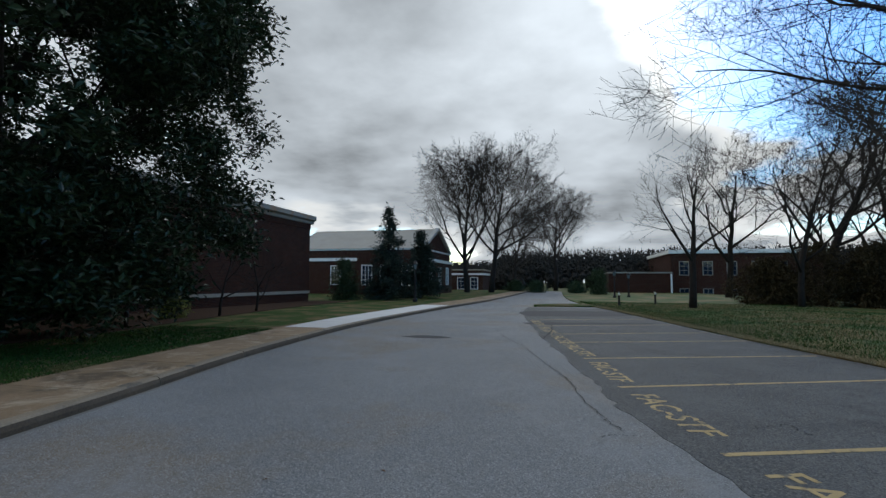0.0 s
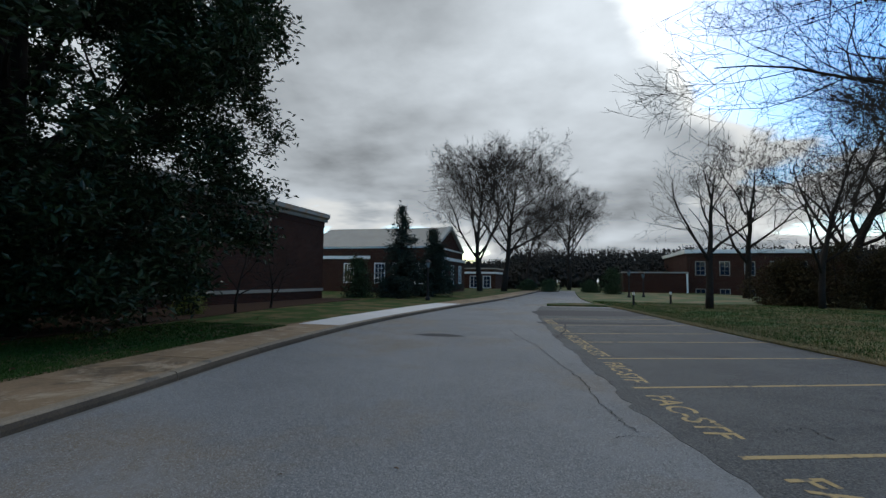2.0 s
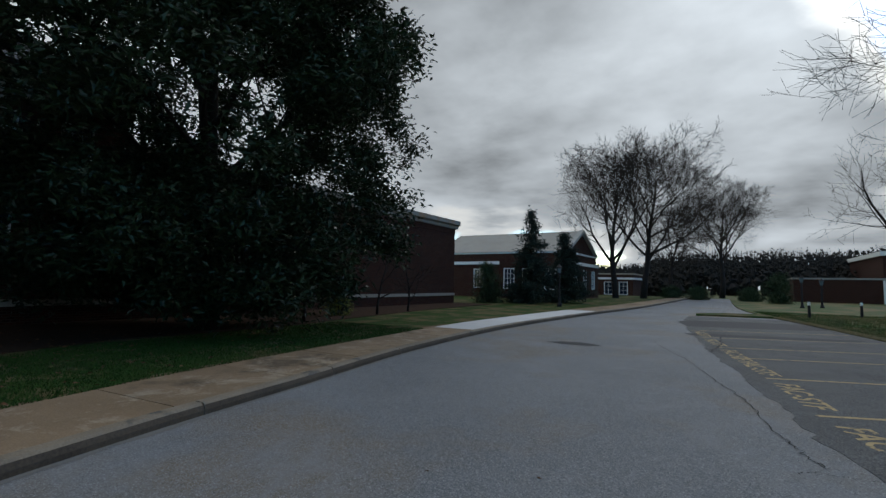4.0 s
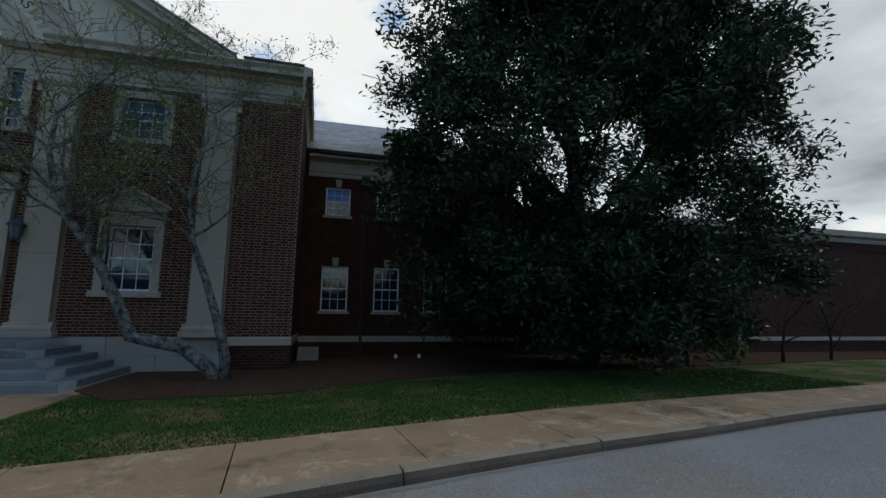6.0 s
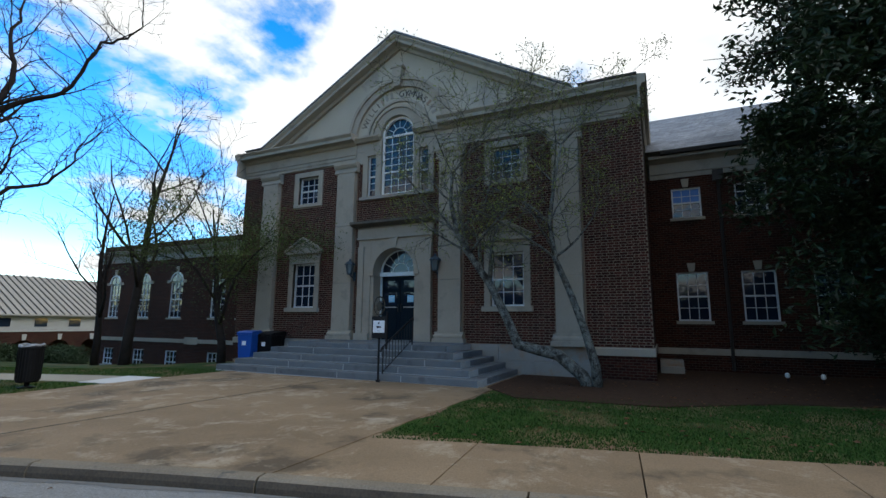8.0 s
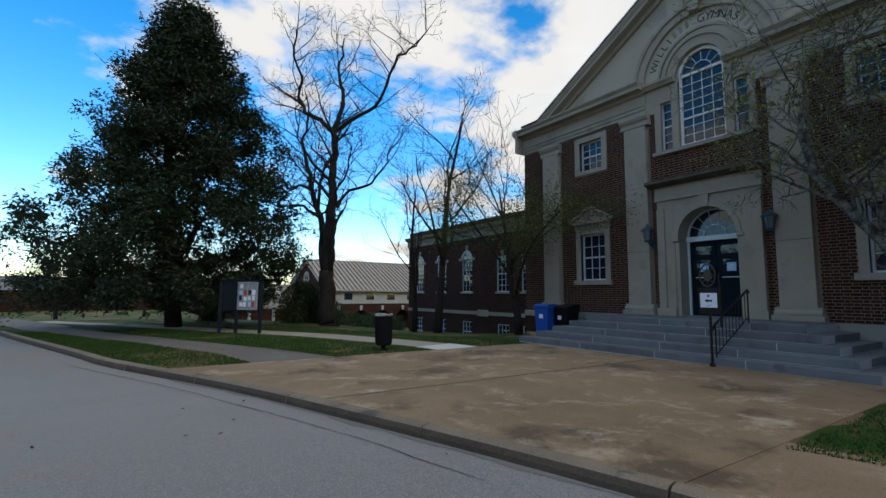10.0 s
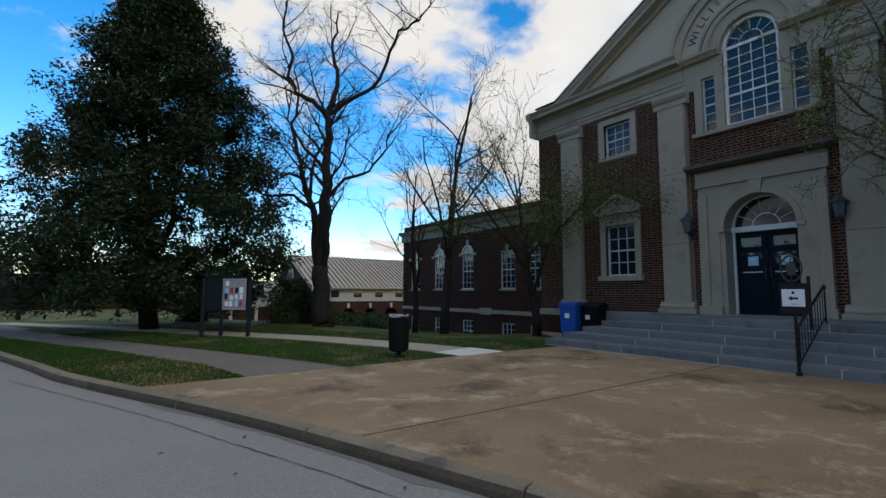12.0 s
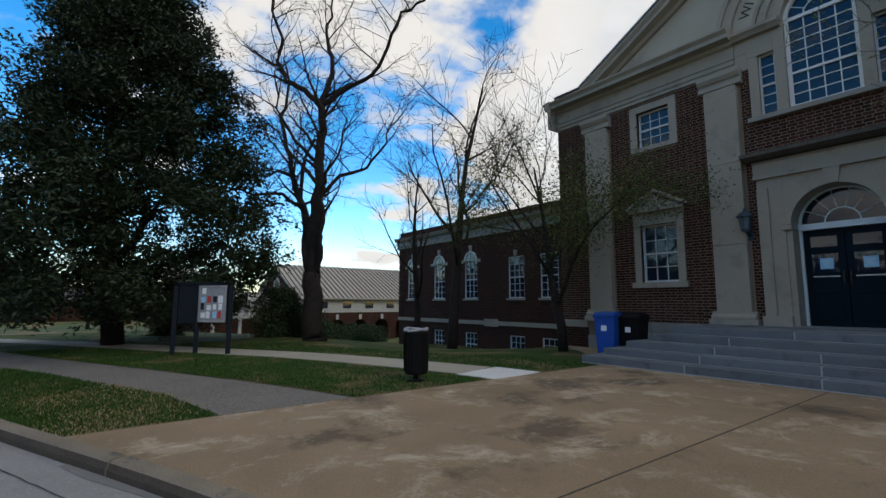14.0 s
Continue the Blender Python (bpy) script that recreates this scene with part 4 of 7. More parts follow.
# windows
def sash_window(parent, x, y0, y1, z0, z1, cols, rows, frame_mat, split=None, bar=0.022, rim=0.055, arch=0.0, blind=0.0):
    """A sash window facing +x with its frame, bars and single panes; x is the plane of the glass."""
    win = part("window", Shape().box(x - 0.06, x + 0.05, y0, y0 + rim, z0, z1).box(x - 0.06, x + 0.05, y1 - rim, y1, z0, z1).box(x - 0.06, x + 0.05, y0 + rim, y1 - rim, z0, z0 + rim).box(x - 0.06, x + 0.05, y0 + rim, y1 - rim, z1 - rim, z1), frame_mat, parent)
    a, b, c, d = y0 + rim, y1 - rim, z0 + rim, z1 - rim
    mid = rows // 2 if split is None else split
    for i in range(1, cols):
        yy = a + (b - a) * i / cols
        part("glazing_bar", Shape().box(x - 0.008, x + 0.022, yy - bar / 2, yy + bar / 2, c, d), frame_mat, win)
    for j in range(1, rows):
        zz = c + (d - c) * j / rows
        w = bar if j != mid else 0.055
        part("glazing_bar" if j != mid else "meeting_rail", Shape().box(x - 0.008, x + (0.024 if j != mid else 0.04), a, b, zz - w / 2, zz + w / 2), frame_mat, win)
    for i in range(cols):
        for j in range(rows):
            ya, yb = a + (b - a) * i / cols, a + (b - a) * (i + 1) / cols
            za, zb = c + (d - c) * j / rows, c + (d - c) * (j + 1) / rows
            tw = random.uniform(-0.004, 0.004)
            part("pane", Shape().solid([(x - 0.004, ya, za), (x - 0.004 + tw, yb, za), (x - 0.004 + tw * 1.5, yb, zb), (x - 0.004, ya, zb)], [(0, 1, 2, 3)]), M_GLASS, win)
    if blind:
        part("blind", Shape().box(x + 0.0015, x + 0.004, a + 0.002, b - 0.002, d - (d - c) * blind, d - 0.002), M_BLIND, win, "pulled-down blue blind")
    return win


for (y0, y1, z0, z1) in LOWER:
    sash_window(hall, FX - 0.14, y0, y1, z0, z1, 3, 4, M_SASH)
    fr = part("window_surround", Shape().box(FX - 0.12, FX + 0.05, y0 - 0.2, y0, z0, z1 + 0.2).box(FX - 0.12, FX + 0.05, y1, y1 + 0.2, z0, z1 + 0.2).box(FX - 0.12, FX + 0.05, y0, y1, z1, z1 + 0.2).box(FX - 0.1, FX + 0.07, y0 - 0.22, y1 + 0.22, z1 + 0.2, z1 + 0.36), M_STONE, hall, bevel=0.008)
    part("sill", Shape().box(FX - 0.12, FX + 0.13, y0 - 0.27, y1 + 0.27, z0 - 0.16, z0 - 0.001), M_STONE, fr, bevel=0.01)
    c = (y0 + y1) / 2
    part("pediment_hood", Shape().box(FX, FX + 0.2, c - 0.78, c + 0.78, z1 + 0.361, z1 + 0.45).prism([(c - 0.80, z1 + 0.452), (c + 0.80, z1 + 0.452), (c, z1 + 0.92)], FX, FX + 0.12, "x").prism([(c - 0.84, z1 + 0.45), (c - 0.84, z1 + 0.53), (c, z1 + 1.0), (c, z1 + 0.91)], FX + 0.001, FX + 0.22, "x").prism([(c + 0.84, z1 + 0.53), (c + 0.84, z1 + 0.45), (c, z1 + 0.91), (c, z1 + 1.0)], FX + 0.001, FX + 0.22, "x"), M_STONE, fr, "small triangular stone hood")
for (y0, y1, z0, z1) in UPPER:
    sash_window(hall, FX - 0.14, y0, y1, z0, z1, 3, 4, M_SASH)
    part("window_surround", Shape().box(FX - 0.12, FX + 0.06, y0 - 0.21, y0, z0 - 0.13, z1 + 0.2).box(FX - 0.12, FX + 0.06, y1, y1 + 0.21, z0 - 0.13, z1 + 0.2).box(FX - 0.12, FX + 0.06, y0, y1, z1, z1 + 0.2).box(FX - 0.12, FX + 0.06, y0, y1, z0 - 0.13, z0), M_STONE, hall, bevel=0.008)

# the three-part window with its round head
for side in (-1, 1):
    def block(y0, y1, z0, z1, out, back=0.14):
        a, b = sorted((YC + side * y0, YC + side * y1))
        part("mullion_stone", Shape().box(FX - back, FX + out, a, b, z0, z1), M_STONE, hall, bevel=0.006)

    block(1.23, 1.43, 6.02, 7.559, 0.06)
    block(0.66, 0.88, 6.02, 8.079, 0.06)
    block(0.881, 1.431, 7.56, 7.734, 0.066)
    block(1.432, 1.95, 7.30, 7.734, 0.046, 0.02)
    block(0.882, 1.94, 7.735, 8.079, 0.053, 0.03)
part("sill", Shape().box(FX - 0.14, FX + 0.14, YC - 1.5, YC + 1.5, 5.9, 6.015), M_STONE_GREY, hall, bevel=0.01)
for a, b in ((YC - 1.23, YC - 0.88), (YC + 0.88, YC + 1.23)):
    sash_window(hall, FX - 0.1, a, b, 6.02, 7.56, 1, 6, M_SASH, rim=0.04)
mid = sash_window(hall, FX - 0.1, YC - 0.66, YC + 0.66, 6.02, 8.24, 4, 8, M_PAINT, split=3, rim=0.08)
part("arched_frame", Shape().ring(YC, 8.22, 0.58, 0.66, FX - 0.16, FX - 0.02, 0, 180, 24).ring(YC, 8.22, 0.27, 0.292, FX - 0.12, FX - 0.08, 0, 180, 16), M_PAINT, mid)
s = Shape()
for a in (30, 60, 90, 120, 150):
    s.tube([(FX - 0.1, YC + 0.28 * math.cos(radians(a)), 8.22 + 0.28 * math.sin(radians(a))), (FX - 0.1, YC + 0.59 * math.cos(radians(a)), 8.22 + 0.59 * math.sin(radians(a)))], [0.012, 0.012], 4)
part("glazing_bar", s, M_PAINT, mid)
n = 18
part("pane", Shape().solid([(FX - 0.106, YC, 8.22)] + [(FX - 0.106, YC + 0.6 * math.cos(math.pi * i / n), 8.22 + 0.6 * math.sin(math.pi * i / n)) for i in range(n + 1)], [(0, i, i + 1) for i in range(1, n + 1)]), M_GLASS, mid)


# door surround, arch, fanlight and doors
def door_case():
    sh = Shape()
    for side in (-1, 1):
        a, b = sorted((YC + side * 0.92, YC + side * 1.43))
        sh.box(FX - 0.02, FX + 0.11, a, b, FLOOR_Z + 0.22, 4.15)
        sh.prism([(YC + side * 0.9205, 4.151), (YC + side * 1.43, 4.151), (YC + side * 1.43, 4.45), (YC + side * 0.9205, 4.45)], FX - 0.02, FX + 0.11, "x")
    n, r = 28, 0.92
    for i in range(n):
        a0, a1 = math.pi * i / n, math.pi * (i + 1) / n
        y0, y1 = YC + r * math.cos(a0), YC + r * math.cos(a1)
        sh.prism([(y0, SPRING + r * math.sin(a0)), (y0, 4.45), (y1, 4.45), (y1, SPRING + r * math.sin(a1))], FX - 0.02, FX + 0.10, "x")
    case = part("door_surround", sh, M_STONE, hall, "limestone door surround with a round arch")
    part("reveal", Shape().ring(YC, SPRING, 0.80, 0.925, FX - 0.5, FX + 0.14, 0, 180, 28).box(FX - 0.5, FX + 0.08, YC - 0.925, YC - 0.80, FLOOR_Z, SPRING).box(FX - 0.5, FX + 0.08, YC + 0.80, YC + 0.925, FLOOR_Z, SPRING), M_STONE, case)
    for a, b in ((YC - 0.98, YC - 0.79), (YC + 0.79, YC + 0.98)):
        part("impost", Shape().box(FX - 0.45, FX + 0.15, a, b, SPRING - 0.12, SPRING - 0.01), M_STONE, case, bevel=0.01)
    for a, b in ((YC - 1.43, YC - 1.2), (YC + 1.2, YC + 1.43)):
        part("outer_strip", Shape().box(FX + 0.111, FX + 0.16, a, b, FLOOR_Z + 0.22, 4.2), M_STONE, case, bevel=0.006)
    for a, b in ((YC - 1.48, YC - 0.90), (YC + 0.90, YC + 1.48)):
        part("plinth", Shape().box(FX + 0.001, FX + 0.22, a, b, FLOOR_Z - 0.02, FLOOR_Z + 0.22), M_STONE, case, bevel=0.01)
    part("frieze", Shape().prism([(FX, 4.45), (FX + 0.18, 4.45), (FX + 0.18, 4.52), (FX + 0.14, 4.53), (FX + 0.14, 4.82), (FX + 0.2, 4.86), (FX, 4.9)], YC - 1.48, YC + 1.48, "y"), M_STONE, case)
    part("cornice_slab", Shape().prism([(FX, 4.9), (FX + 0.22, 4.9), (FX + 0.42, 4.97), (FX + 0.42, 5.06), (FX, 5.14)], YC - 1.66, YC + 1.66, "y"), M_STAIN, case, "dirt-darkened projecting slab", bevel=0.006)
    part("keystone", Shape().prism([(YC - 0.1, 4.1), (YC + 0.1, 4.1), (YC + 0.15, 4.449), (YC - 0.15, 4.449)], FX + 0.1, FX + 0.17, "x"), M_STONE, case)


door_case()
DX = FX - 0.42
door = part("door_frame", Shape().box(DX - 0.05, DX + 0.06, YC - 0.80, YC - 0.74, FLOOR_Z, 3.2).box(DX - 0.05, DX + 0.06, YC + 0.74, YC + 0.80, FLOOR_Z, 3.2).box(DX - 0.06, DX + 0.12, YC - 0.80, YC + 0.80, 3.18, 3.32), M_BLUEPAINT, hall, "pale blue-grey painted frame")
for side in (-1, 1):
    a, b = sorted((YC + side * 0.006, YC + side * 0.738))
    sh = Shape().box(DX - 0.02, DX + 0.012, a, b, FLOOR_Z + 0.01, 3.175)
    for z0, z1 in ((1.14, 1.62), (1.74, 2.08)):
        sh.box(DX + 0.012, DX + 0.026, a + 0.12, b - 0.12, z0, z1)
    leaf = part("door_leaf", sh, M_DOOR, door, bevel=0.005)
    for z0, z1 in ((2.20, 2.62), (2.78, 3.02)):
        part("pane", Shape().box(DX + 0.013, DX + 0.018, a + 0.13, b - 0.13, z0, z1), M_GLASS, leaf)
    part("pull_handle", Shape().tube([(DX + 0.02, YC + side * 0.06, 1.95), (DX + 0.07, YC + side * 0.06, 1.97), (DX + 0.07, YC + side * 0.06, 2.2), (DX + 0.02, YC + side * 0.06, 2.22)], [0.012] * 4, 6), M_BRONZE, leaf)
    part("notice", Shape().box(DX + 0.019, DX + 0.021, a + 0.27, b - 0.22, 2.28, 2.52), M_PAPERBLUE, leaf, "pale blue paper notice")
    part("notice_text", Shape().box(DX + 0.0212, DX + 0.0218, a + 0.31, b - 0.27, 2.44, 2.455).box(DX + 0.0212, DX + 0.0218, a + 0.31, b - 0.3, 2.39, 2.40).box(DX + 0.0212, DX + 0.0218, a + 0.33, b - 0.29, 2.34, 2.35), M_PAPER, leaf)
    part("kick_plate", Shape().box(DX + 0.0265, DX + 0.029, a + 0.13, b - 0.13, 2.1, 2.125), M_ALU, leaf)
part("threshold", Shape().box(DX - 0.05, FX + 0.1, YC - 0.80, YC + 0.80, FLOOR_Z - 0.06, FLOOR_Z + 0.008), M_GRANITE, hall)
fan = part("fanlight", Shape().ring(YC, 3.32, 0.74, 0.80, DX - 0.05, DX + 0.05, 0, 180, 24).ring(YC, 3.32, 0.30, 0.325, DX - 0.01, DX + 0.03, 0, 180, 16), M_BLUEPAINT, hall)
s = Shape()
for k in range(7):
    a0 = radians(180 * (k + 0.5) / 7)
    cy, cz = YC + 0.52 * math.cos(a0), 3.32 + 0.52 * math.sin(a0)
    s.tube([(DX + 0.012, YC + 0.31 * math.cos(radians(180 * k / 7)), 3.32 + 0.31 * math.sin(radians(180 * k / 7))), (DX + 0.012, YC + 0.75 * math.cos(radians(180 * k / 7)), 3.32 + 0.75 * math.sin(radians(180 * k / 7)))], [0.011, 0.011], 4)
part("glazing_bar", s, M_BLUEPAINT, fan)
part("pane", Shape().solid([(DX + 0.004, YC, 3.325)] + [(DX + 0.004, YC + 0.76 * math.cos(math.pi * i / n), 3.325 + 0.76 * math.sin(math.pi * i / n)) for i in range(n + 1)], [(0, i, i + 1) for i in range(1, n + 1)]), M_GLASS, fan)

# steps: granite blocks on three sides
def build_steps():
    root = thing("front_steps", "broad grey granite steps up to the entrance", "steps", (-12, YC, 0.12))
    tread, rise, half, front_x = 0.36, 0.168, 4.25, -10.70
    for k in range(5):
        x1, h = front_x - tread * k, half - tread * k
        z0, z1 = 0.13 + rise * k, 0.13 + rise * (k + 1)
        cuts = [-h]
        while cuts[-1] < h - 1.2:
            cuts.append(cuts[-1] + 1.72 + 0.22 * ((k * 7 + len(cuts) * 3) % 4))
        cuts[-1] = h if h - cuts[-1] < 0.9 else cuts[-1]
        if cuts[-1] != h:
            cuts.append(h)
        for a, b in zip(cuts, cuts[1:]):
            part("step_block", Shape().box(x1 - (0.62 if k < 4 else 1.8 + 0.1), x1, YC + a + 0.010, YC + b - 0.010, z0 + 0.012, z1 - 0.002), M_GRANITE, root, bevel=0.008)
        part("joint_bed", Shape().box(FX + 0.08, x1 - 0.006, YC - h + 0.006, YC + h - 0.006, z0 - (0.1 if k == 0 else 0.0), z1 - 0.007), M_JOINT, root, "pale mortar joints")
        for side in (-1, 1):
            ya, yb = sorted((YC + side * h, YC + side * (h - 0.62)))
            if k < 4:
                part("step_block", Shape().box(FX + 0.075, x1 - 0.64, ya, yb, z0 + 0.012, z1 - 0.002), M_GRANITE, root, bevel=0.008)
    part("landing_course", Shape().box(FX + 0.072, FX + 0.46, YC - 2.72, YC + 2.72, 0.971, FLOOR_Z - 0.002), M_GRANITE, root, bevel=0.006)


build_steps()
lay_bricks()

# ---- wings ----
WX = -17.7
BAND0, BAND1 = 0.66, 0.86


def wing_window(parent, x, yc, w, z0, z1, cols, rows, key=True, blind=0.0, keep_sill=True):
    win = sash_window(parent, x - 0.09, yc - w / 2, yc + w / 2, z0, z1, cols, rows, M_SASH, blind=blind, rim=0.05)
    if keep_sill:
        part("sill", Shape().box(x - 0.1, x + 0.07, yc - w / 2 - 0.08, yc + w / 2 + 0.08, z0 - 0.1, z0 - 0.001), M_STONE, win)
    if key:
        part("keystone", Shape().prism([(yc - 0.08, z1 + 0.02), (yc + 0.08, z1 + 0.02), (yc + 0.12, z1 + 0.3), (yc - 0.12, z1 + 0.3)], x + 0.001, x + 0.06, "x"), M_STONE, win)


north = thing("north_wing", "dark red brick wing with slate roof and sash windows", "building", (WX, 3.4, 0))
NY = [0.49, 2.33, 4.17, 6.01]
holes = [(y - 0.44, y + 0.44, 5.14, 6.17) for y in NY] + [(y - 0.46, y + 0.46, 1.72, 3.3) for y in NY]
part("wall", wall_with_holes(Shape(), WX - 0.35, WX, YR + 0.001, 7.4, -0.3, 6.55, holes).welded(), M_BRICK, north)
part("end_wall", Shape().box(-29, WX - 0.351, 7.05, 7.4, -0.3, 6.55), M_BRICK, north)
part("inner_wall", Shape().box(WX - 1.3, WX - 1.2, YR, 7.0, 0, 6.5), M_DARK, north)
for i, y in enumerate(NY):
    wing_window(north, WX, y, 0.88, 5.14, 6.17, 3, 4, blind=0.48 if i == 0 else 0.0)
    wing_window(north, WX, y, 0.92, 1.72, 3.3, 3, 4)
part("band", Shape().box(WX + 0.001, WX + 0.05, YR + 0.04, 7.4, BAND0, BAND1), M_STONE, north)
part("frieze", Shape().prism([(WX, 6.55), (WX + 0.05, 6.55), (WX + 0.05, 6.7), (WX + 0.08, 6.72), (WX + 0.08, 7.08), (WX + 0.2, 7.16), (WX + 0.32, 7.2), (WX + 0.32, 7.3), (WX, 7.32)], YR + 0.12, 7.5, "y"), M_STONE, north)
part("gutter", Shape().prism([(WX + 0.1, 7.32), (WX + 0.42, 7.32), (WX + 0.45, 7.44), (WX + 0.1, 7.44)], YR + 0.5, 7.6, "y"), M_GUTTER, north)
part("roof", Shape().solid([(WX + 0.42, YR + 0.0, 7.45), (WX + 0.42, 7.7, 7.45), (-23.4, 4.3, 11.1), (-23.4, YR, 11.1), (-29.2, YR, 7.45), (-29.2, 7.7, 7.45)], [(0, 1, 2, 3), (1, 5, 2), (5, 4, 3, 2), (0, 3, 4), (0, 4, 5, 1)]), M_SLATE, north, "grey slate hipped roof")
part("downpipe", Shape().tube([(WX + 0.07, 1.45, 0.2), (WX + 0.07, 1.45, 6.6)], [0.05, 0.05], 8).box(WX + 0.001, WX + 0.2, 1.3, 1.6, 6.3, 6.65), M_GUTTER, north)
part("area_step", Shape().box(WX + 0.02, WX + 1.3, -0.6, 0.05, 0.1, 0.34).box(WX + 0.02, WX + 0.9, -0.6, 0.05, 0.341, 0.5), M_STONE_GREY, north)

annex = thing("annex", "plain windowless brick annex with a flat stone-capped roof", "building", (WX, 18, 0))
part("wall", Shape().box(-31, WX, 7.401, 28.8, -1.6, 5.05), M_BRICK, annex)
part("band", Shape().box(WX + 0.001, WX + 0.05, 7.401, 28.85, BAND0, BAND1 - 0.02).box(-31, WX + 0.05, 28.801, 28.85, BAND0, BAND1 - 0.02), M_STONE, annex)
part("parapet", Shape().box(-31, WX + 0.03, 7.401, 28.83, 5.051, 5.42), M_BRICK, annex)
part("coping", Shape().prism([(WX - 0.4, 5.42), (WX + 0.1, 5.42), (WX + 0.14, 5.6), (WX + 0.3, 5.7), (WX + 0.3, 5.98), (WX - 0.4, 6.03)], 7.401, 29.1, "y").prism([(28.4, 5.42), (28.93, 5.42), (28.97, 5.6), (29.13, 5.7), (29.13, 5.98), (28.4, 6.03)], -31, WX - 0.4, "x"), M_STONE_GREY, annex, "stained stone cornice")
part("flat_roof", Shape().box(-30.6, WX - 0.4, 7.5, 28.4, 5.43, 5.6), M_GUTTER, annex)

south = thing("south_wing", "brick wing with stone band and tall sash windows", "building", (-17.5, -24, -0.8))
SX = -17.5
SY = [-17.4, -19.4, -21.4, -24.7, -27.5, -30.3]
sh_holes = [(y - 0.52, y + 0.52, 1.75, 3.75) for y in SY] + [(y - 0.48, y + 0.48, -0.95, -0.02) for y in SY]
part("wall", wall_with_holes(Shape(), SX - 0.35, SX, -31.8, YL - 0.001, -2.0, 5.0, sh_holes).welded(), M_BRICK, south)
part("end_wall", Shape().box(-30, SX - 0.351, -31.8, -31.45, -2.5, 5.0), M_BRICK, south)
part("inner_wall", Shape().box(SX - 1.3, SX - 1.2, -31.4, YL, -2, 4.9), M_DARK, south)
for i, y in enumerate(SY):
    round_head = i > 2
    wing_window(south, SX, y, 1.04, 1.75, 3.75, 3, 6, key=not round_head)
    if round_head:
        head = part("arched_head", Shape().ring(y, 3.752, 0.44, 0.52, SX + 0.001, SX + 0.05, 0, 180, 16).box(SX + 0.001, SX + 0.03, y - 0.012, y + 0.012, 3.76, 4.19), M_SASH, south, "round window head")
        part("pane", Shape().prism([(y + 0.44 * math.cos(math.pi * k / 12), 3.753 + 0.44 * math.sin(math.pi * k / 12)) for k in range(13)], SX + 0.002, SX + 0.008, "x"), M_GLASS, head)
        part("keystone", Shape().prism([(y - 0.08, 4.275), (y + 0.08, 4.275), (y + 0.12, 4.58), (y - 0.12, 4.58)], SX + 0.001, SX + 0.06, "x"), M_STONE, head)
        for side in (-1, 1):
            a, b = sorted((y + side * 0.525, y + side * 0.78))
            part("impost", Shape().box(SX + 0.001, SX + 0.05, a, b, 3.66, 3.82), M_STONE, head)
    wing_window(south, SX, y, 0.96, -0.95, -0.02, 3, 3, key=False)
part("band", Shape().box(SX + 0.001, SX + 0.05, -31.85, YL - 0.01, 0.42, 0.62), M_STONE, south)
part("corner_block", Shape().box(SX + 0.051, SX + 0.08, -23.6, -22.6, 0.35, 0.72), M_STONE, south)
for k in range(13):
    w = 0.55 if k % 2 else 0.36
    part("quoin", Shape().box(SX + 0.001, SX + 0.045, -31.83, -31.8 + w, 0.66 + k * 0.335, 0.66 + k * 0.335 + 0.3), M_BRICK, south)
part("cornice", Shape().prism([(SX - 0.3, 5.0), (SX + 0.05, 5.0), (SX + 0.05, 5.42), (SX + 0.22, 5.5), (SX + 0.3, 5.68), (SX - 0.3, 5.72)], -32.1, YL - 0.01, "y"), M_STONE_GREY, south)
part("parapet", Shape().box(-30, SX, -31.8, YL - 0.01, 5.721, 6.05), M_BRICK, south)

# ---- trees and shrubs ----
def limbs(rng, base, height, spread, levels, first=0.3, kids=(7, 6, 6, 5), radius=0.25, lean=(0, 0), up=0.35, wander=0.18, split=0.0):
    """A branching skeleton: a list of (level, points, radii)."""
    out = []

    def grow(level, p, d, length, r, end_r):
        n = (7, 6, 4, 3, 3)[min(level, 4)]
        pts, rad = [p.copy()], [r]
        d = d.normalized()
        for i in range(n):
            jitter = Vector((rng.gauss(0, 1), rng.gauss(0, 1), rng.gauss(0, 0.6))) * wander * (0.5 if level == 0 else 1)
            d = (d + jitter + Vector((0, 0, up * (0.25 if level else 0.4)))).normalized()
            p = p + d * (length / n)
            pts.append(p.copy())
            rad.append(r + (end_r - r) * (i + 1) / n)
        out.append((level, pts, rad))
        if level >= levels:
            return
        k = kids[min(level, len(kids) - 1)]
        for j in range(k):
            t = first + (1 - first) * (j + rng.random() * 0.8) / k if level == 0 else 0.25 + 0.75 * (j + rng.random()) / k
            t = min(t, 0.98)
            x = t * n
            i = min(int(x), n - 1)
            q = pts[i].lerp(pts[i + 1], x - i)
            main = (pts[i + 1] - pts[i]).normalized()
            a = rng.random() * 6.283 if level else j * 2.4 + rng.random() * 0.7
            side = main.orthogonal().normalized()
            side = Matrix.Rotation(a, 3, main) @ side
            tilt = rng.uniform(0.6, 1.05) * (1.0 - 0.25 * t if level == 0 else 1)
            nd = main * math.cos(tilt) + side * math.sin(tilt)
            ratio = (spread if level == 0 else 0.62) * rng.uniform(0.75, 1.15) * (1.15 - 0.6 * t if level == 0 else 1.1 - 0.45 * t)
            rr = (rad[i] + (rad[i + 1] - rad[i]) * (x - i)) * rng.uniform(0.45, 0.65)
            grow(level + 1, q, nd, length * ratio, max(rr, 0.007, radius * 0.028), max(rr * 0.25, 0.005, radius * 0.022))

    grow(0, Vector(base), Vector((lean[0], lean[1], 1)), height, radius, radius * 0.14)
    return out


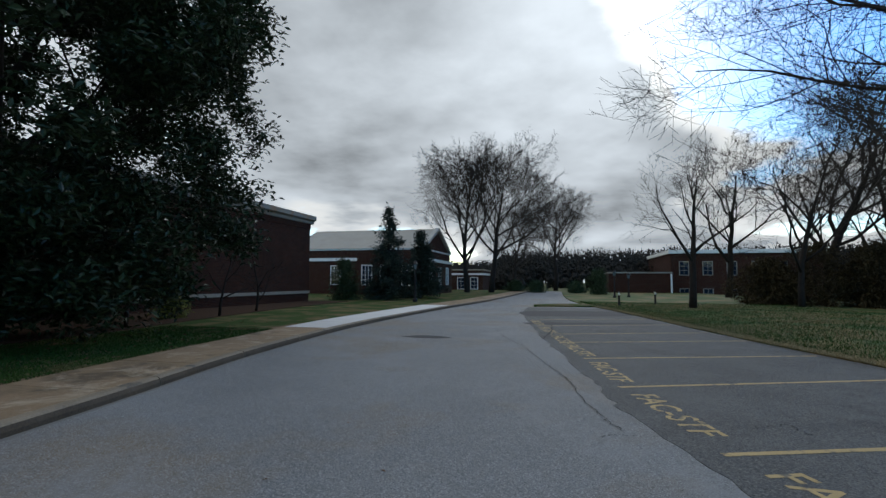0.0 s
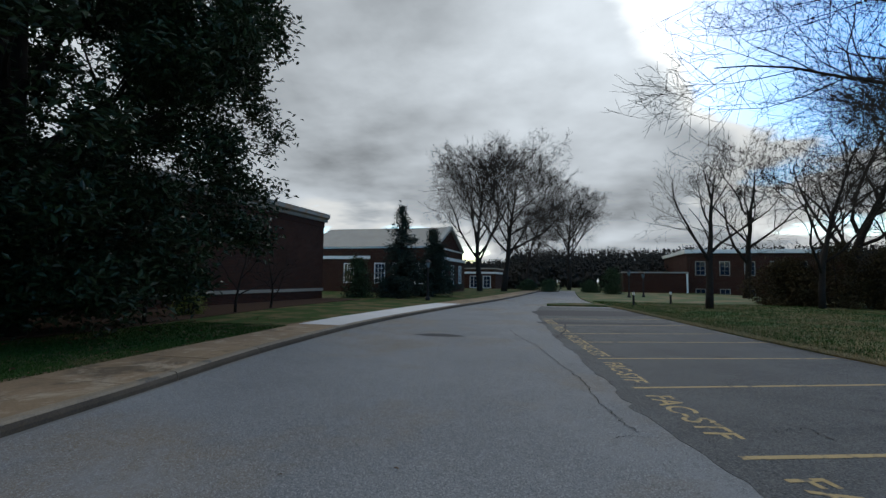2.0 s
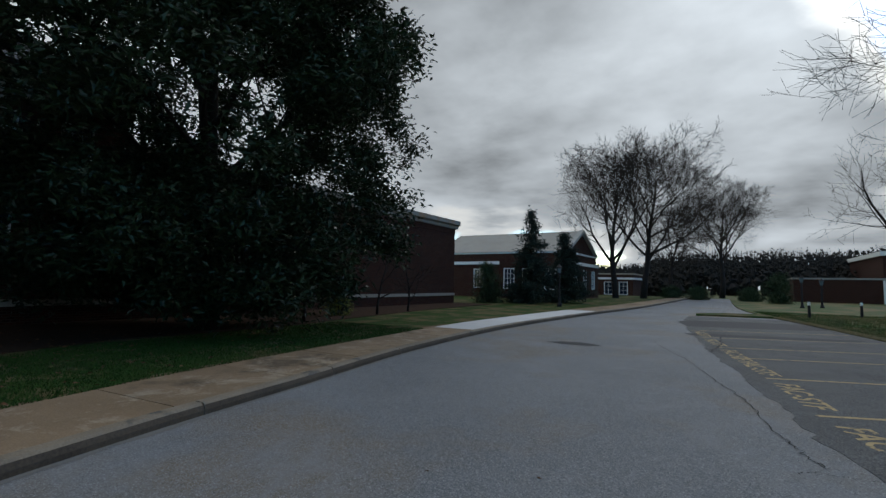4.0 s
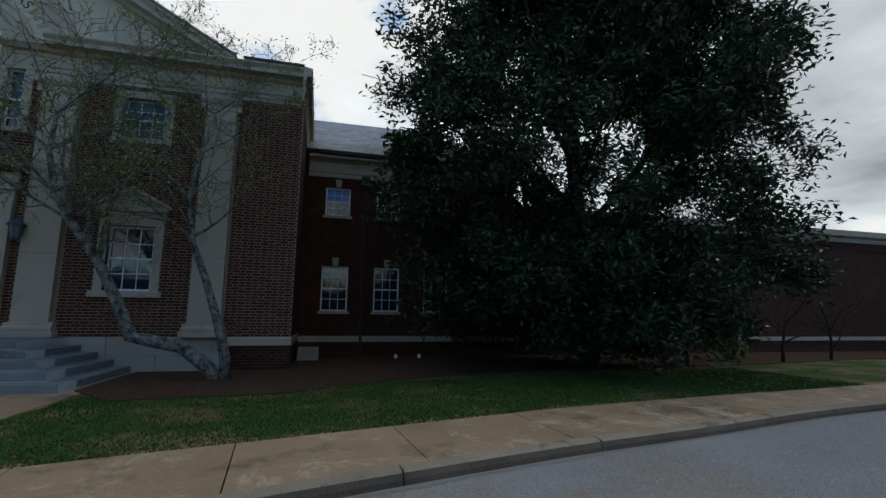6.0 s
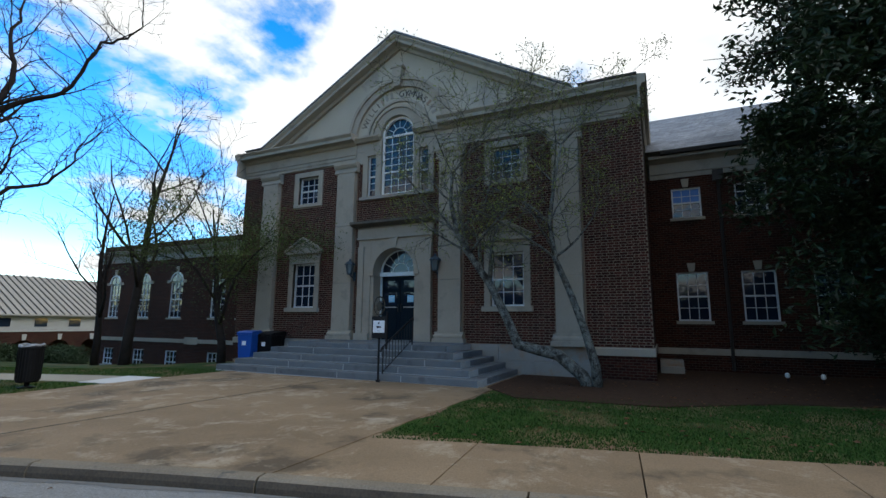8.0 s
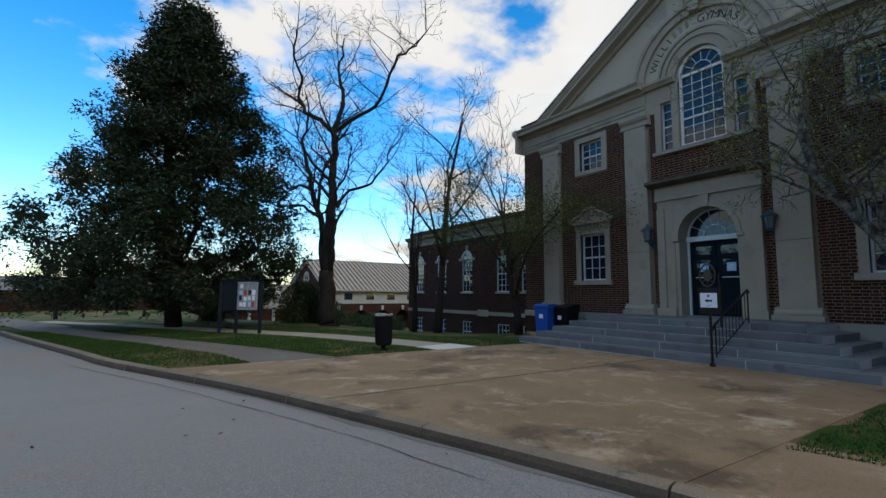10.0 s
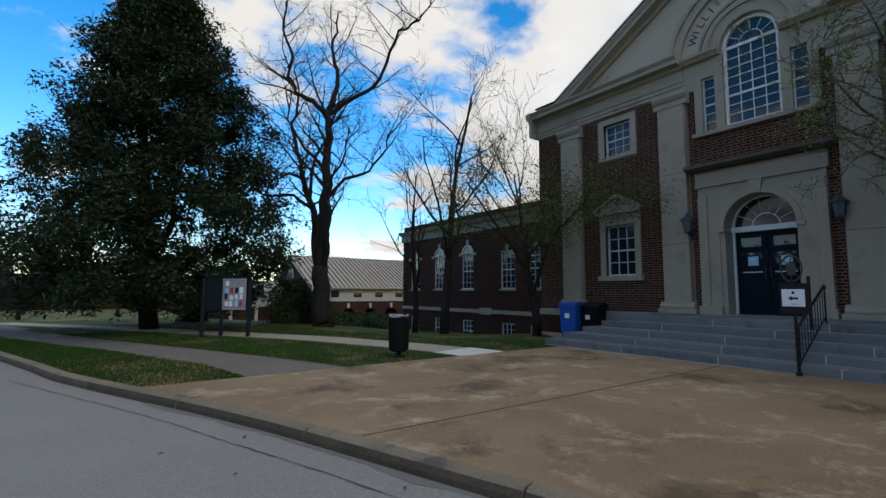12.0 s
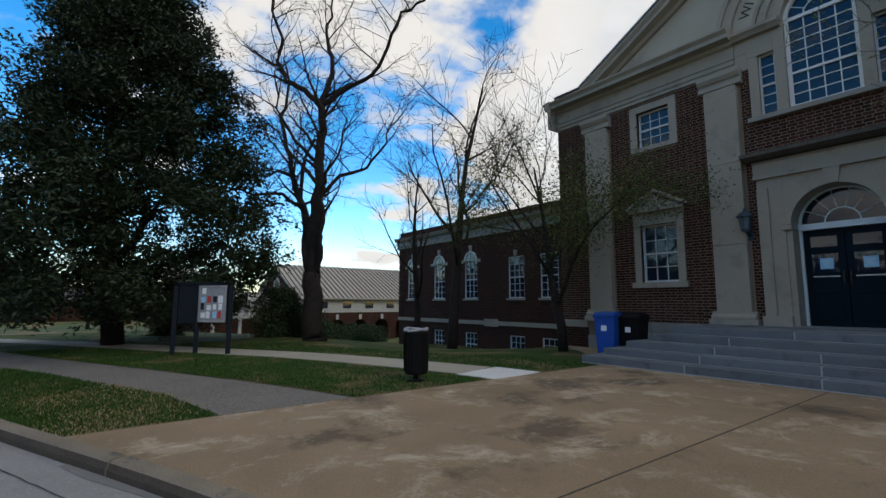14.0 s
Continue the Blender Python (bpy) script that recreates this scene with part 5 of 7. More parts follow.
def wood_parts(tree, skeleton, bark, twig, fat=2, twig_sides=3):
    big, small = Shape(), Shape()
    for level, pts, rad in skeleton:
        if level < fat:
            big.tube(pts, rad, 9 if level == 0 else 6)
        else:
            small.tube(pts[:1] + pts[1::2] if level > fat else pts, (rad[:1] + rad[1::2]) if level > fat else rad, twig_sides)
    part("trunk", big, bark, tree, smooth=True)
    if small.v:
        part("crown", small, twig, tree, "bare fine twigs")


def leaf_mesh(rng, centres, size, per, spread, flat=0.5, narrow=0.42):
    """Folded leaves scattered round twig ends."""
    c = np.repeat(np.array(centres), per, axis=0)
    n = len(c)
    off = rng.normal(size=(n, 3)) * spread
    d = rng.normal(size=(n, 3))
    d[:, 2] *= flat
    d /= np.linalg.norm(d, axis=1)[:, None]
    up = rng.normal(size=(n, 3)) * 0.5 + np.array([0, 0, 1.0])
    w = np.cross(d, up)
    w /= np.linalg.norm(w, axis=1)[:, None] + 1e-9
    nrm = np.cross(w, d)
    L = size * rng.uniform(0.7, 1.25, n)[:, None]
    p = c + off
    a, b = p, p + d * L - nrm * L * 0.12
    m = p + d * L * 0.5
    l, r = m + w * L * narrow * 0.5 + nrm * L * 0.07, m - w * L * narrow * 0.5 + nrm * L * 0.07
    v = np.stack([a, l, b, r], axis=1).reshape(-1, 3)
    i = np.arange(n) * 4
    f = np.stack([np.stack([i, i + 1, i + 2], 1), np.stack([i, i + 2, i + 3], 1)], 1).reshape(-1, 3)
    return v.tolist(), f.tolist()


def leaves_on(tree, v, f, material, name="leaves", label=""):
    s = Shape()
    s.v, s.f = v, f
    ob = part(name, s, material, tree, label)
    ob["kind"] = "stuff"
    return ob


def evergreen(name, label, base, height, radius, seed, low=0.12, clumps=150, ends=16, per=11, size=0.2, shape="round", gap=(), mat_leaf=None):
    """A broad evergreen: trunk and limbs with leaf rosettes gathered in uneven clumps."""
    rng, nr = random.Random(seed), np.random.default_rng(seed)
    tree = thing(name, label, "tree", base)
    b = Vector(base)
    sk = limbs(rng, base, height * 0.92, 0.5 if shape == "round" else 0.3, 2, 0.12, (16, 6), 0.34, up=0.3, wander=0.1)
    wood = Shape()
    for level, pts, rad in sk:
        wood.tube(pts, rad, 8 if level == 0 else 5)
    part("trunk", wood, M_BARK, tree, smooth=True)
    centres = []
    for k in range(clumps):
        t = ((k + rng.random()) / clumps) ** (1.3 if shape == "cone" else 1.0)
        z = low + (1 - low) * t
        if shape == "cone":
            prof = (1.0 - 0.94 * t ** 1.4) * (0.9 + 0.1 * min(1, t * 5))
        else:
            prof = math.sqrt(max(0.0, 1 - (max(t - 0.38, 0) / 0.62) ** 2.2)) * (0.72 + 0.28 * min(1, t * 3.5))
        a = rng.random() * 6.283
        rr = radius * prof * (rng.random() ** 0.42) * rng.uniform(0.78, 1.14)
        cc = b + Vector((rr * math.cos(a), rr * math.sin(a), z * height))
        if any((cc - g0 - (g1 - g0) * max(0.0, min(1.0, (cc - g0).dot(g1 - g0) / (g1 - g0).length_squared))).length < gr for g0, g1, gr in gap):
            continue
        rad = radius * rng.uniform(0.07, 0.18)
        for _ in range(ends):
            q = Vector((rng.gauss(0, 1), rng.gauss(0, 1), rng.gauss(0, 0.75)))
            q = q.normalized() * rad * rng.uniform(0.45, 1.1)
            centres.append(tuple(cc + q))
    v, f = leaf_mesh(nr, centres, size, per, size * 0.75, 0.55)
    leaves_on(tree, v, f, mat_leaf or M_LEAF, "leaves", "glossy dark evergreen leaves")
    return tree


evergreen("magnolia_tree", "huge dark evergreen magnolia beside the brick wing", (-13.0, 7.6, 0.1), 14.7, 5.6, 11, 0.06, 470, 34, 15, 0.19, gap=tuple((Vector(a), Vector(b), r) for a, b, r in (
    ((-6.8, 5.8, 4.3), (-14.2, 13.9, 7.6), 0.5), ((-9.0, 4.8, 4.9), (-18.0, 9.6, 8.3), 0.75), ((-10.0, 7.4, 5.2), (-18.0, 12.2, 7.6), 0.65),
    ((-9.0, 3.6, 5.6), (-18.0, 6.5, 8.9), 0.5), ((-9.5, 6.2, 6.0), (-18.0, 11.5, 9.5), 0.6), ((-9.0, 5.6, 3.9), (-18.0, 11.0, 6.2), 0.5), ((-9.0, 5.2, 6.6), (-18.0, 9.6, 11.2), 0.55))))
evergreen("magnolia_tree", "tall conical evergreen magnolia on the south lawn", (-2.1, -25.0, 0.05), 14.0, 5.9, 23, 0.085, 400, 28, 18, 0.17, shape="cone")


def bare_tree(name, label, base, height, seed, spread=0.55, levels=4, first=0.3, kids=(9, 6, 5, 4), radius=0.3, bark=None, twig=None, lean=(0, 0), up=0.3, wander=0.17, fat=2):
    rng = random.Random(seed)
    tree = thing(name, label, "tree", base)
    sk = limbs(rng, base, height, spread, levels, first, kids, radius, lean, up, wander)
    wood_parts(tree, sk, bark or M_BARK, twig or M_TWIG, fat)
    return tree, sk


# the old bare tree on the south lawn: a forked trunk with open, crooked limbs
def old_tree():
    base = Vector((-8.25, -23.1, -0.05))
    tree = thing("bare_tree", "tall bare leafless tree with a forked dark trunk", "tree", base)
    rng = random.Random(5)
    across, deep = Vector((-0.6, 0.8, 0)), Vector((0.8, 0.6, 0))

    def stem(points, r0, r1):
        """Points as sideways, depth and height in metres above the root."""
        pts = [base + across * a + deep * d + Vector((0, 0, h)) for a, d, h in points]
        line = []
        for i in range(len(pts) - 1):
            for k in range(3):
                line.append(pts[i].lerp(pts[i + 1], k / 3) + Vector((rng.gauss(0, 1), rng.gauss(0, 1), 0)) * (0.06 if k else 0.03))
        line.append(pts[-1])
        n = len(line) - 1
        return line, [r0 + (r1 - r0) * (i / n) ** 0.85 for i in range(n + 1)]

    wood = Shape()
    trunk, rad = stem([(0, 0, -0.1), (-0.05, 0, 0.5), (-0.12, 0, 1.4), (-0.18, 0, 2.7)], 0.45, 0.34)
    rad[0] = 0.58
    wood.tube(trunk, rad, 12)
    part("trunk", wood, M_BARK, tree, smooth=True)
    boughs = (
        (((-0.18, 0, 2.5), (0.0, 0.1, 4.1), (0.05, 0.15, 5.5), (0, 0.1, 7.0), (0.1, 0.0, 8.4), (-0.1, 0, 9.6)), 0.24, 0.12),
        (((-0.1, 0, 9.5), (-0.65, 0.2, 10.1), (-1.35, 0.5, 10.4), (-1.65, 0.6, 11.2), (-1.35, 0.8, 12.1), (-1.8, 1.0, 13.2), (-1.6, 1.1, 14.4)), 0.11, 0.03),
        (((-0.1, 0, 9.5), (0.3, -0.3, 10.9), (0.0, -0.5, 12.1), (-0.3, -0.6, 13.3), (-0.1, -0.8, 14.7)), 0.11, 0.03),
        (((-0.1, 0, 9.4), (0.5, -0.1, 9.8), (1.2, -0.2, 10.2), (2.15, 0.1, 10.4), (3.0, 0.3, 11.3), (3.6, 0.5, 12.5), (4.5, 0.6, 12.7), (5.0, 0.6, 13.3)), 0.10, 0.025),
        (((-0.25, 0, 2.6), (-0.65, -0.3, 4.1), (-0.9, -0.5, 4.9), (-1.35, -0.8, 5.9), (-1.85, -1.0, 6.9), (-2.4, -1.2, 8.3), (-2.8, -1.3, 9.8), (-2.5, -1.4, 11.2), (-2.9, -1.5, 12.6)), 0.18, 0.03),
        (((-1.0, -0.6, 5.3), (-1.85, -0.3, 6.0), (-2.8, 0.2, 5.9), (-3.5, 0.4, 6.2), (-4.2, 0.5, 6.0)), 0.08, 0.02),
        (((-1.85, -1.0, 6.9), (-3.0, -1.5, 7.4), (-3.9, -2.0, 7.3), (-4.7, -2.2, 7.9)), 0.08, 0.02),
        (((-1.35, -0.8, 5.9), (-1.6, -1.6, 8.1), (-1.1, -2.0, 9.0), (-1.5, -2.4, 10.5)), 0.08, 0.02),
        (((0.0, 0.05, 2.6), (0.4, 0.4, 3.6), (0.65, 0.7, 4.6), (0.55, 0.9, 5.5), (1.0, 1.3, 6.2), (1.7, 1.7, 6.7), (2.2, 2.0, 7.8)), 0.12, 0.02),
        (((0.05, 0.15, 5.5), (0.7, -0.4, 6.6), (1.6, -0.9, 7.0), (2.4, -1.0, 8.0), (2.6, -1.2, 9.0)), 0.08, 0.02),
        (((0.0, 0.1, 7.0), (-0.6, 0.8, 7.7), (-1.0, 1.5, 8.8), (-0.8, 2.0, 10.0)), 0.07, 0.02),
    )
    sk = []
    for points, r0, r1 in boughs:
        line, rr = stem(points, r0, r1)
        rr = [r * 1.22 for r in rr]
        part("bough", Shape().tube(line, rr, 8), M_BARK, tree, smooth=True)
        n = len(line)
        for i in range(max(3, n // 3), n):
            if rng.random() < 0.9 or i == n - 1:
                a = rng.random() * 6.283
                sk += limbs(rng, line[i], rng.uniform(1.5, 3.5), 0.6, 2, 0.12, (6, 4), max(rr[i] * 0.5, 0.03), (math.cos(a) * 1.3, math.sin(a) * 1.3), 0.10, 0.36)
    wood_parts(tree, sk, M_BARK, M_TWIG, 0)


old_tree()


# the lichened little tree before the pilaster: two stems from one root
def lichen_tree():
    base = Vector((-12.2, -2.05, 0.12))
    tree = thing("lichen_tree", "small two-stemmed tree with pale lichened bark and first buds", "tree", base)
    stems = [
        ([(0, -0.05, -0.1), (0.02, -0.2, 0.25), (0.1, -0.75, 0.72), (0.16, -1.35, 0.86), (0.2, -1.72, 0.95), (0.2, -2.0, 1.6), (0.24, -2.45, 2.5), (0.28, -3.0, 3.3), (0.3, -3.35, 3.9), (0.3, -3.55, 4.8), (0.3, -3.5, 5.6)], [0.2, 0.19, 0.17, 0.165, 0.165, 0.14, 0.125, 0.105, 0.09, 0.07, 0.05]),
        ([(0, 0.12, -0.1), (0.05, 0.1, 0.5), (0.1, -0.1, 1.3), (0.15, -0.4, 2.2), (0.2, -0.75, 3.1), (0.22, -0.85, 4.0), (0.25, -0.7, 5.0), (0.2, -0.5, 6.0)], [0.17, 0.14, 0.12, 0.10, 0.085, 0.07, 0.055, 0.04]),
    ]
    wood, tips, sk = Shape(), [], []
    rng = random.Random(31)
    for pts, rad in stems:
        pts = [base + Vector(p) for p in pts]
        wood.tube(pts, [r * 0.8 for r in rad], 10)
        m = len(pts)
        for i in range(m // 2 + 1 if m > 9 else 4, m):
            for _ in range(3):
                a = rng.random() * 6.283
                d = (math.cos(a) * 0.8, math.sin(a) * 1.5)
                sk += limbs(rng, pts[i], rng.uniform(2.0, 3.7), 0.55, 3, 0.15, (6, 4, 3), max(rad[i] * 0.4, 0.02), d, 0.06, 0.26)
    part("trunk", wood, M_BARK_PALE, tree, smooth=True)
    small, fine = Shape(), Shape()
    for level, pts, rad in sk:
        if level and pts[-1].z > 9.3:
            continue
        (small if level < 2 else fine).tube(pts, [max(r, 0.005) for r in rad], 5 if level == 0 else 3)
        if level:
            tips += [tuple(p) for p in pts[2:]]
    part("branch_work", small, M_BARK_PALE, tree, "sparse pale crooked branches")
    part("crown", fine, M_TWIG_PALE, tree)
    v, f = leaf_mesh(np.random.default_rng(8), [t for t in tips if rng.random() < 0.85], 0.07, 2, 0.06, 0.8)
    leaves_on(tree, v, f, M_BUD, "bud_growth", "yellow-green opening buds")


lichen_tree()


def sprouting_tree(base, height, seed, leaf=True, lean=(0.05, 0.02), amount=1.0, spread=0.5, radius=0.16):
    rng = random.Random(seed)
    label = "slender tree coming into fresh green leaf by the wing" if leaf else "slender bare grey tree by the wing"
    tree, sk = bare_tree("young_tree", label, base, height, seed, spread, 3, 0.25, (10, 7, 5), radius, M_BARK, M_TWIG, lean, 0.3, 0.16)
    if leaf:
        tips = [tuple(p) for level, pts, rad in sk if level >= 1 for p in pts[1:] if rng.random() < amount * max(0.0, min(1.0, (6.2 - p.z) / 2.2))]
        v, f = leaf_mesh(np.random.default_rng(seed), tips, 0.085, 62, 0.34, 0.8)
        leaves_on(tree, v, f, M_OLIVE, "leaves", "fresh spring leaves")
    return tree


sprouting_tree((-12.5, -14.8, 0.0), 5.8, 41, True, (0.1, -0.05), 1.0, 0.85)
sprouting_tree((-11.6, -18.9, -0.2), 9.6, 44, False, (0.03, -0.03), 0.5, 0.5, 0.2)
sprouting_tree((-12.6, -22.6, -0.4), 7.6, 47, False, (0.12, 0.1), 0.35)
# slim bare shrubs at the annex wall
for i, (x, y, h) in enumerate(((-13.0, 11.0, 3.6), (-13.6, 15.5, 3.4), (-14.2, 18.5, 2.8))):
    bare_tree("bare_shrub", "slim leafless shrub at the annex wall", (x, y, 0.1), h, 70 + i, 0.6, 3, 0.12, (7, 5, 4), 0.06, up=0.25, wander=0.2)

# far trees along the road and beyond the lot
for base, h, seed, sp, r in (((-12.6, 58.0, -0.9), 14.0, 101, 0.8, 0.42), ((-9.8, 59.5, 0.0), 14.0, 102, 0.8, 0.42), ((-2.2, 82.0, 0.0), 13.5, 103, 0.72, 0.4), ((-8.5, 74.0, 0.0), 11.0, 108, 0.6, 0.3)):
    bare_tree("street_tree", "large bare street tree with a spreading crown", base, h, seed, sp, 4, 0.3, (17, 9, 7, 6), r, up=0.22, wander=0.16)
bare_tree("lot_tree", "bare spreading tree beyond the parking strip", (6.4, 29.5, 0.0), 7.6, 111, 0.62, 4, 0.25, (9, 6, 5, 3), 0.22, up=0.3)
bare_tree("lot_tree", "big bare tree at the edge of the lawn", (10.6, 13.0, -0.1), 13.5, 112, 0.66, 4, 0.16, (18, 10, 8, 5), 0.24, up=0.22, wander=0.2, lean=(-0.06, 0))
bare_tree("lot_tree", "bare dark tree behind the lawn", (17.5, 40.0, -0.3), 13.0, 113, 0.68, 4, 0.2, (13, 8, 7, 4), 0.4, up=0.2, wander=0.2)
bare_tree("lot_tree", "bare dark tree behind the lawn", (24.0, 32.0, -0.5), 12.0, 114, 0.68, 4, 0.2, (13, 8, 7, 4), 0.4, up=0.2, wander=0.2)
bare_tree("lot_tree", "bare dark tree behind the lawn", (20.5, 37.5, -0.4), 12.5, 117, 0.7, 4, 0.16, (15, 9, 7, 4), 0.28, up=0.2, wander=0.2)
bare_tree("lot_tree", "bare dark tree behind the lawn", (13.2, 33.0, -0.3), 10.5, 118, 0.7, 4, 0.16, (14, 8, 7, 4), 0.2, up=0.2, wander=0.2)
bare_tree("lot_tree", "bare dark tree behind the lawn", (15.0, 52.0, -0.3), 12.5, 116, 0.62, 4, 0.22, (11, 7, 6, 4), 0.35, up=0.25, wander=0.2)


def shrub(name, label, base, w, h, seed, material, size=0.1, n=900, per=8):
    rng, nr = random.Random(seed), np.random.default_rng(seed)
    root = thing(name, label, "shrub", base)
    stems = Shape()
    b = Vector(base)
    for k in range(9):
        a = k * 0.7
        stems.tube([b + Vector((0.1 * math.cos(a), 0.1 * math.sin(a), -0.1)), b + Vector((w * 0.2 * math.cos(a), w * 0.2 * math.sin(a), h * 0.45)), b + Vector((w * 0.36 * math.cos(a), w * 0.36 * math.sin(a), h * 0.8))], [0.035, 0.022, 0.008], 4)
    part("stems", stems, M_BARK, root)
    cs = []
    for _ in range(n):
        t = rng.random() ** 1.25
        a = rng.random() * 6.283
        bump = 0.74 + 0.42 * math.sin(3 * a + seed) * math.sin(5 * t + seed) + 0.12 * math.sin(7 * a)
        rr = w * 0.5 * math.sqrt(max(0, 1 - (abs(t - 0.38) / 0.66) ** 1.5)) * bump * rng.random() ** 0.4
        cs.append((b.x + rr * math.cos(a), b.y + rr * math.sin(a), b.z + t * h))
    v, f = leaf_mesh(nr, cs, size, per, size * 0.8, 0.9)
    leaves_on(root, v, f, material)
    return root


shrub("juniper_shrub", "dense dark green juniper near the arcade building", (-7.9, -26.0, -0.1), 3.0, 2.2, 201, M_JUNIPER, 0.12, 1900)
shrub("juniper_shrub", "dense dark green juniper near the arcade building", (-9.5, -26.9, -0.3), 2.0, 1.8, 202, M_JUNIPER, 0.12, 1000)
shrub("juniper_shrub", "low dark hedge shrub under the arcade", (-16.0, -40.0, -1.7), 4.5, 1.5, 203, M_JUNIPER, 0.2, 900)
for i, (x, y) in enumerate(((-19.5, -43.0), (-13.0, -37.5), (-23.0, -46.0))):
    shrub("juniper_shrub", "low dark hedge shrub under the arcade", (x, y, ground_z(x, y) + 0.02), 4.5, 1.5, 260 + i, M_JUNIPER, 0.18, 900)
shrub("juniper_shrub", "low dark shrub on the far lawn", (-4.2, -30.0, -0.1), 1.8, 0.9, 205, M_JUNIPER, 0.12, 400)
shrub("yellow_shrub", "low yellow-green shrub at the annex wall", (-14.4, 14.0, 0.1), 1.3, 1.1, 204, M_BUD, 0.09, 260)
shrub("russet_shrub", "tall russet-brown shrub mass behind the lawn", (13.0, 37.0, -0.4), 5.0, 3.4, 206, M_RUSSET, 0.2, 1800)
shrub("russet_shrub", "tall russet-brown shrub mass behind the lawn", (17.8, 34.0, -0.5), 6.0, 4.4, 207, M_RUSSET, 0.2, 2000)
shrub("russet_shrub", "dark tangled shrub behind the lawn", (21.5, 33.5, -0.6), 7.0, 4.2, 217, M_RUSSET, 0.16, 1500)
shrub("russet_shrub", "dark tangled shrub behind the lawn", (15.4, 36.0, -0.5), 6.0, 4.6, 218, M_RUSSET, 0.16, 1500)
shrub("russet_shrub", "dark tangled shrub behind the lawn", (25.0, 30.0, -0.7), 7.0, 5.0, 208, M_RUSSET, 0.22, 1800)
shrub("wall_shrub", "tall dark shrub at the annex corner", (-16.4, 31.5, -0.6), 2.6, 3.6, 209, M_JUNIPER, 0.16, 900)
for i, (x, y) in enumerate(((-4.5, 66.0), (0.8, 64.0), (3.2, 58.0), (-7.5, 67.0))):
    shrub("roadside_shrub", "low dark roadside shrub by the road", (x, y, 0.0), 3.0, 1.5 if i != 2 else 3.0, 220 + i, M_JUNIPER, 0.2, 500)
for i, (x, y, w) in enumerate(((4.0, -46.0, 5.0), (-1.5, -50.0, 5.5), (9.0, -44.0, 5.0), (-7.0, -47.0, 4.5))):
    t, sk = bare_tree("plum_tree", "low reddish flowering plum tree", (x, y, -0.5), 3.6, 240 + i, 0.7, 3, 0.3, (9, 6, 5), 0.14, up=0.2)
    tips = [tuple(p) for level, pts, rad in sk if level >= 2 for p in pts[1:]]
    v, f = leaf_mesh(np.random.default_rng(240 + i), tips, 0.12, 5, 0.2, 0.8)
    leaves_on(t, v, f, M_PLUM)


def spruce(base, h, w, seed):
    rng, nr = random.Random(seed), np.random.default_rng(seed)
    tree = thing("spruce_tree", "dark spruce before the far hall", "tree", base)
    b = Vector(base)
    part("trunk", Shape().tube([b - Vector((0, 0, 0.2)), b + Vector((0, 0, h * 0.5)), b + Vector((0, 0, h))], [0.16, 0.1, 0.02], 7), M_BARK, tree)
    cs, boughs = [], Shape()
    z = 0.9
    while z < h - 0.15:
        r = w * (1 - z / h) ** 0.85 * rng.uniform(0.75, 1.15)
        for k in range(7):
            a = rng.random() * 6.283
            rr = r * rng.uniform(0.7, 1.1)
            tip = b + Vector((rr * math.cos(a), rr * math.sin(a), z - 0.12 * rr + 0.1))
            boughs.tube([b + Vector((0, 0, z)), tip], [0.03, 0.008], 3)
            for q in range(max(3, int(rr * 7))):
                t = (q + rng.random()) / max(3, int(rr * 7))
                cs.append(tuple((b + Vector((0, 0, z))).lerp(tip, 0.15 + 0.85 * t)))
        z += h * 0.042
    part("bough_work", boughs, M_BARK, tree)["kind"] = "stuff"
    v, f = leaf_mesh(nr, cs, 0.28, 9, 0.14, 0.6, 0.25)
    leaves_on(tree, v, f, M_NEEDLE, "needles")


spruce((-13.6, 33.2, -0.7), 7.9, 2.7, 301)
spruce((-12.2, 36.8, -0.6), 6.4, 2.8, 302)


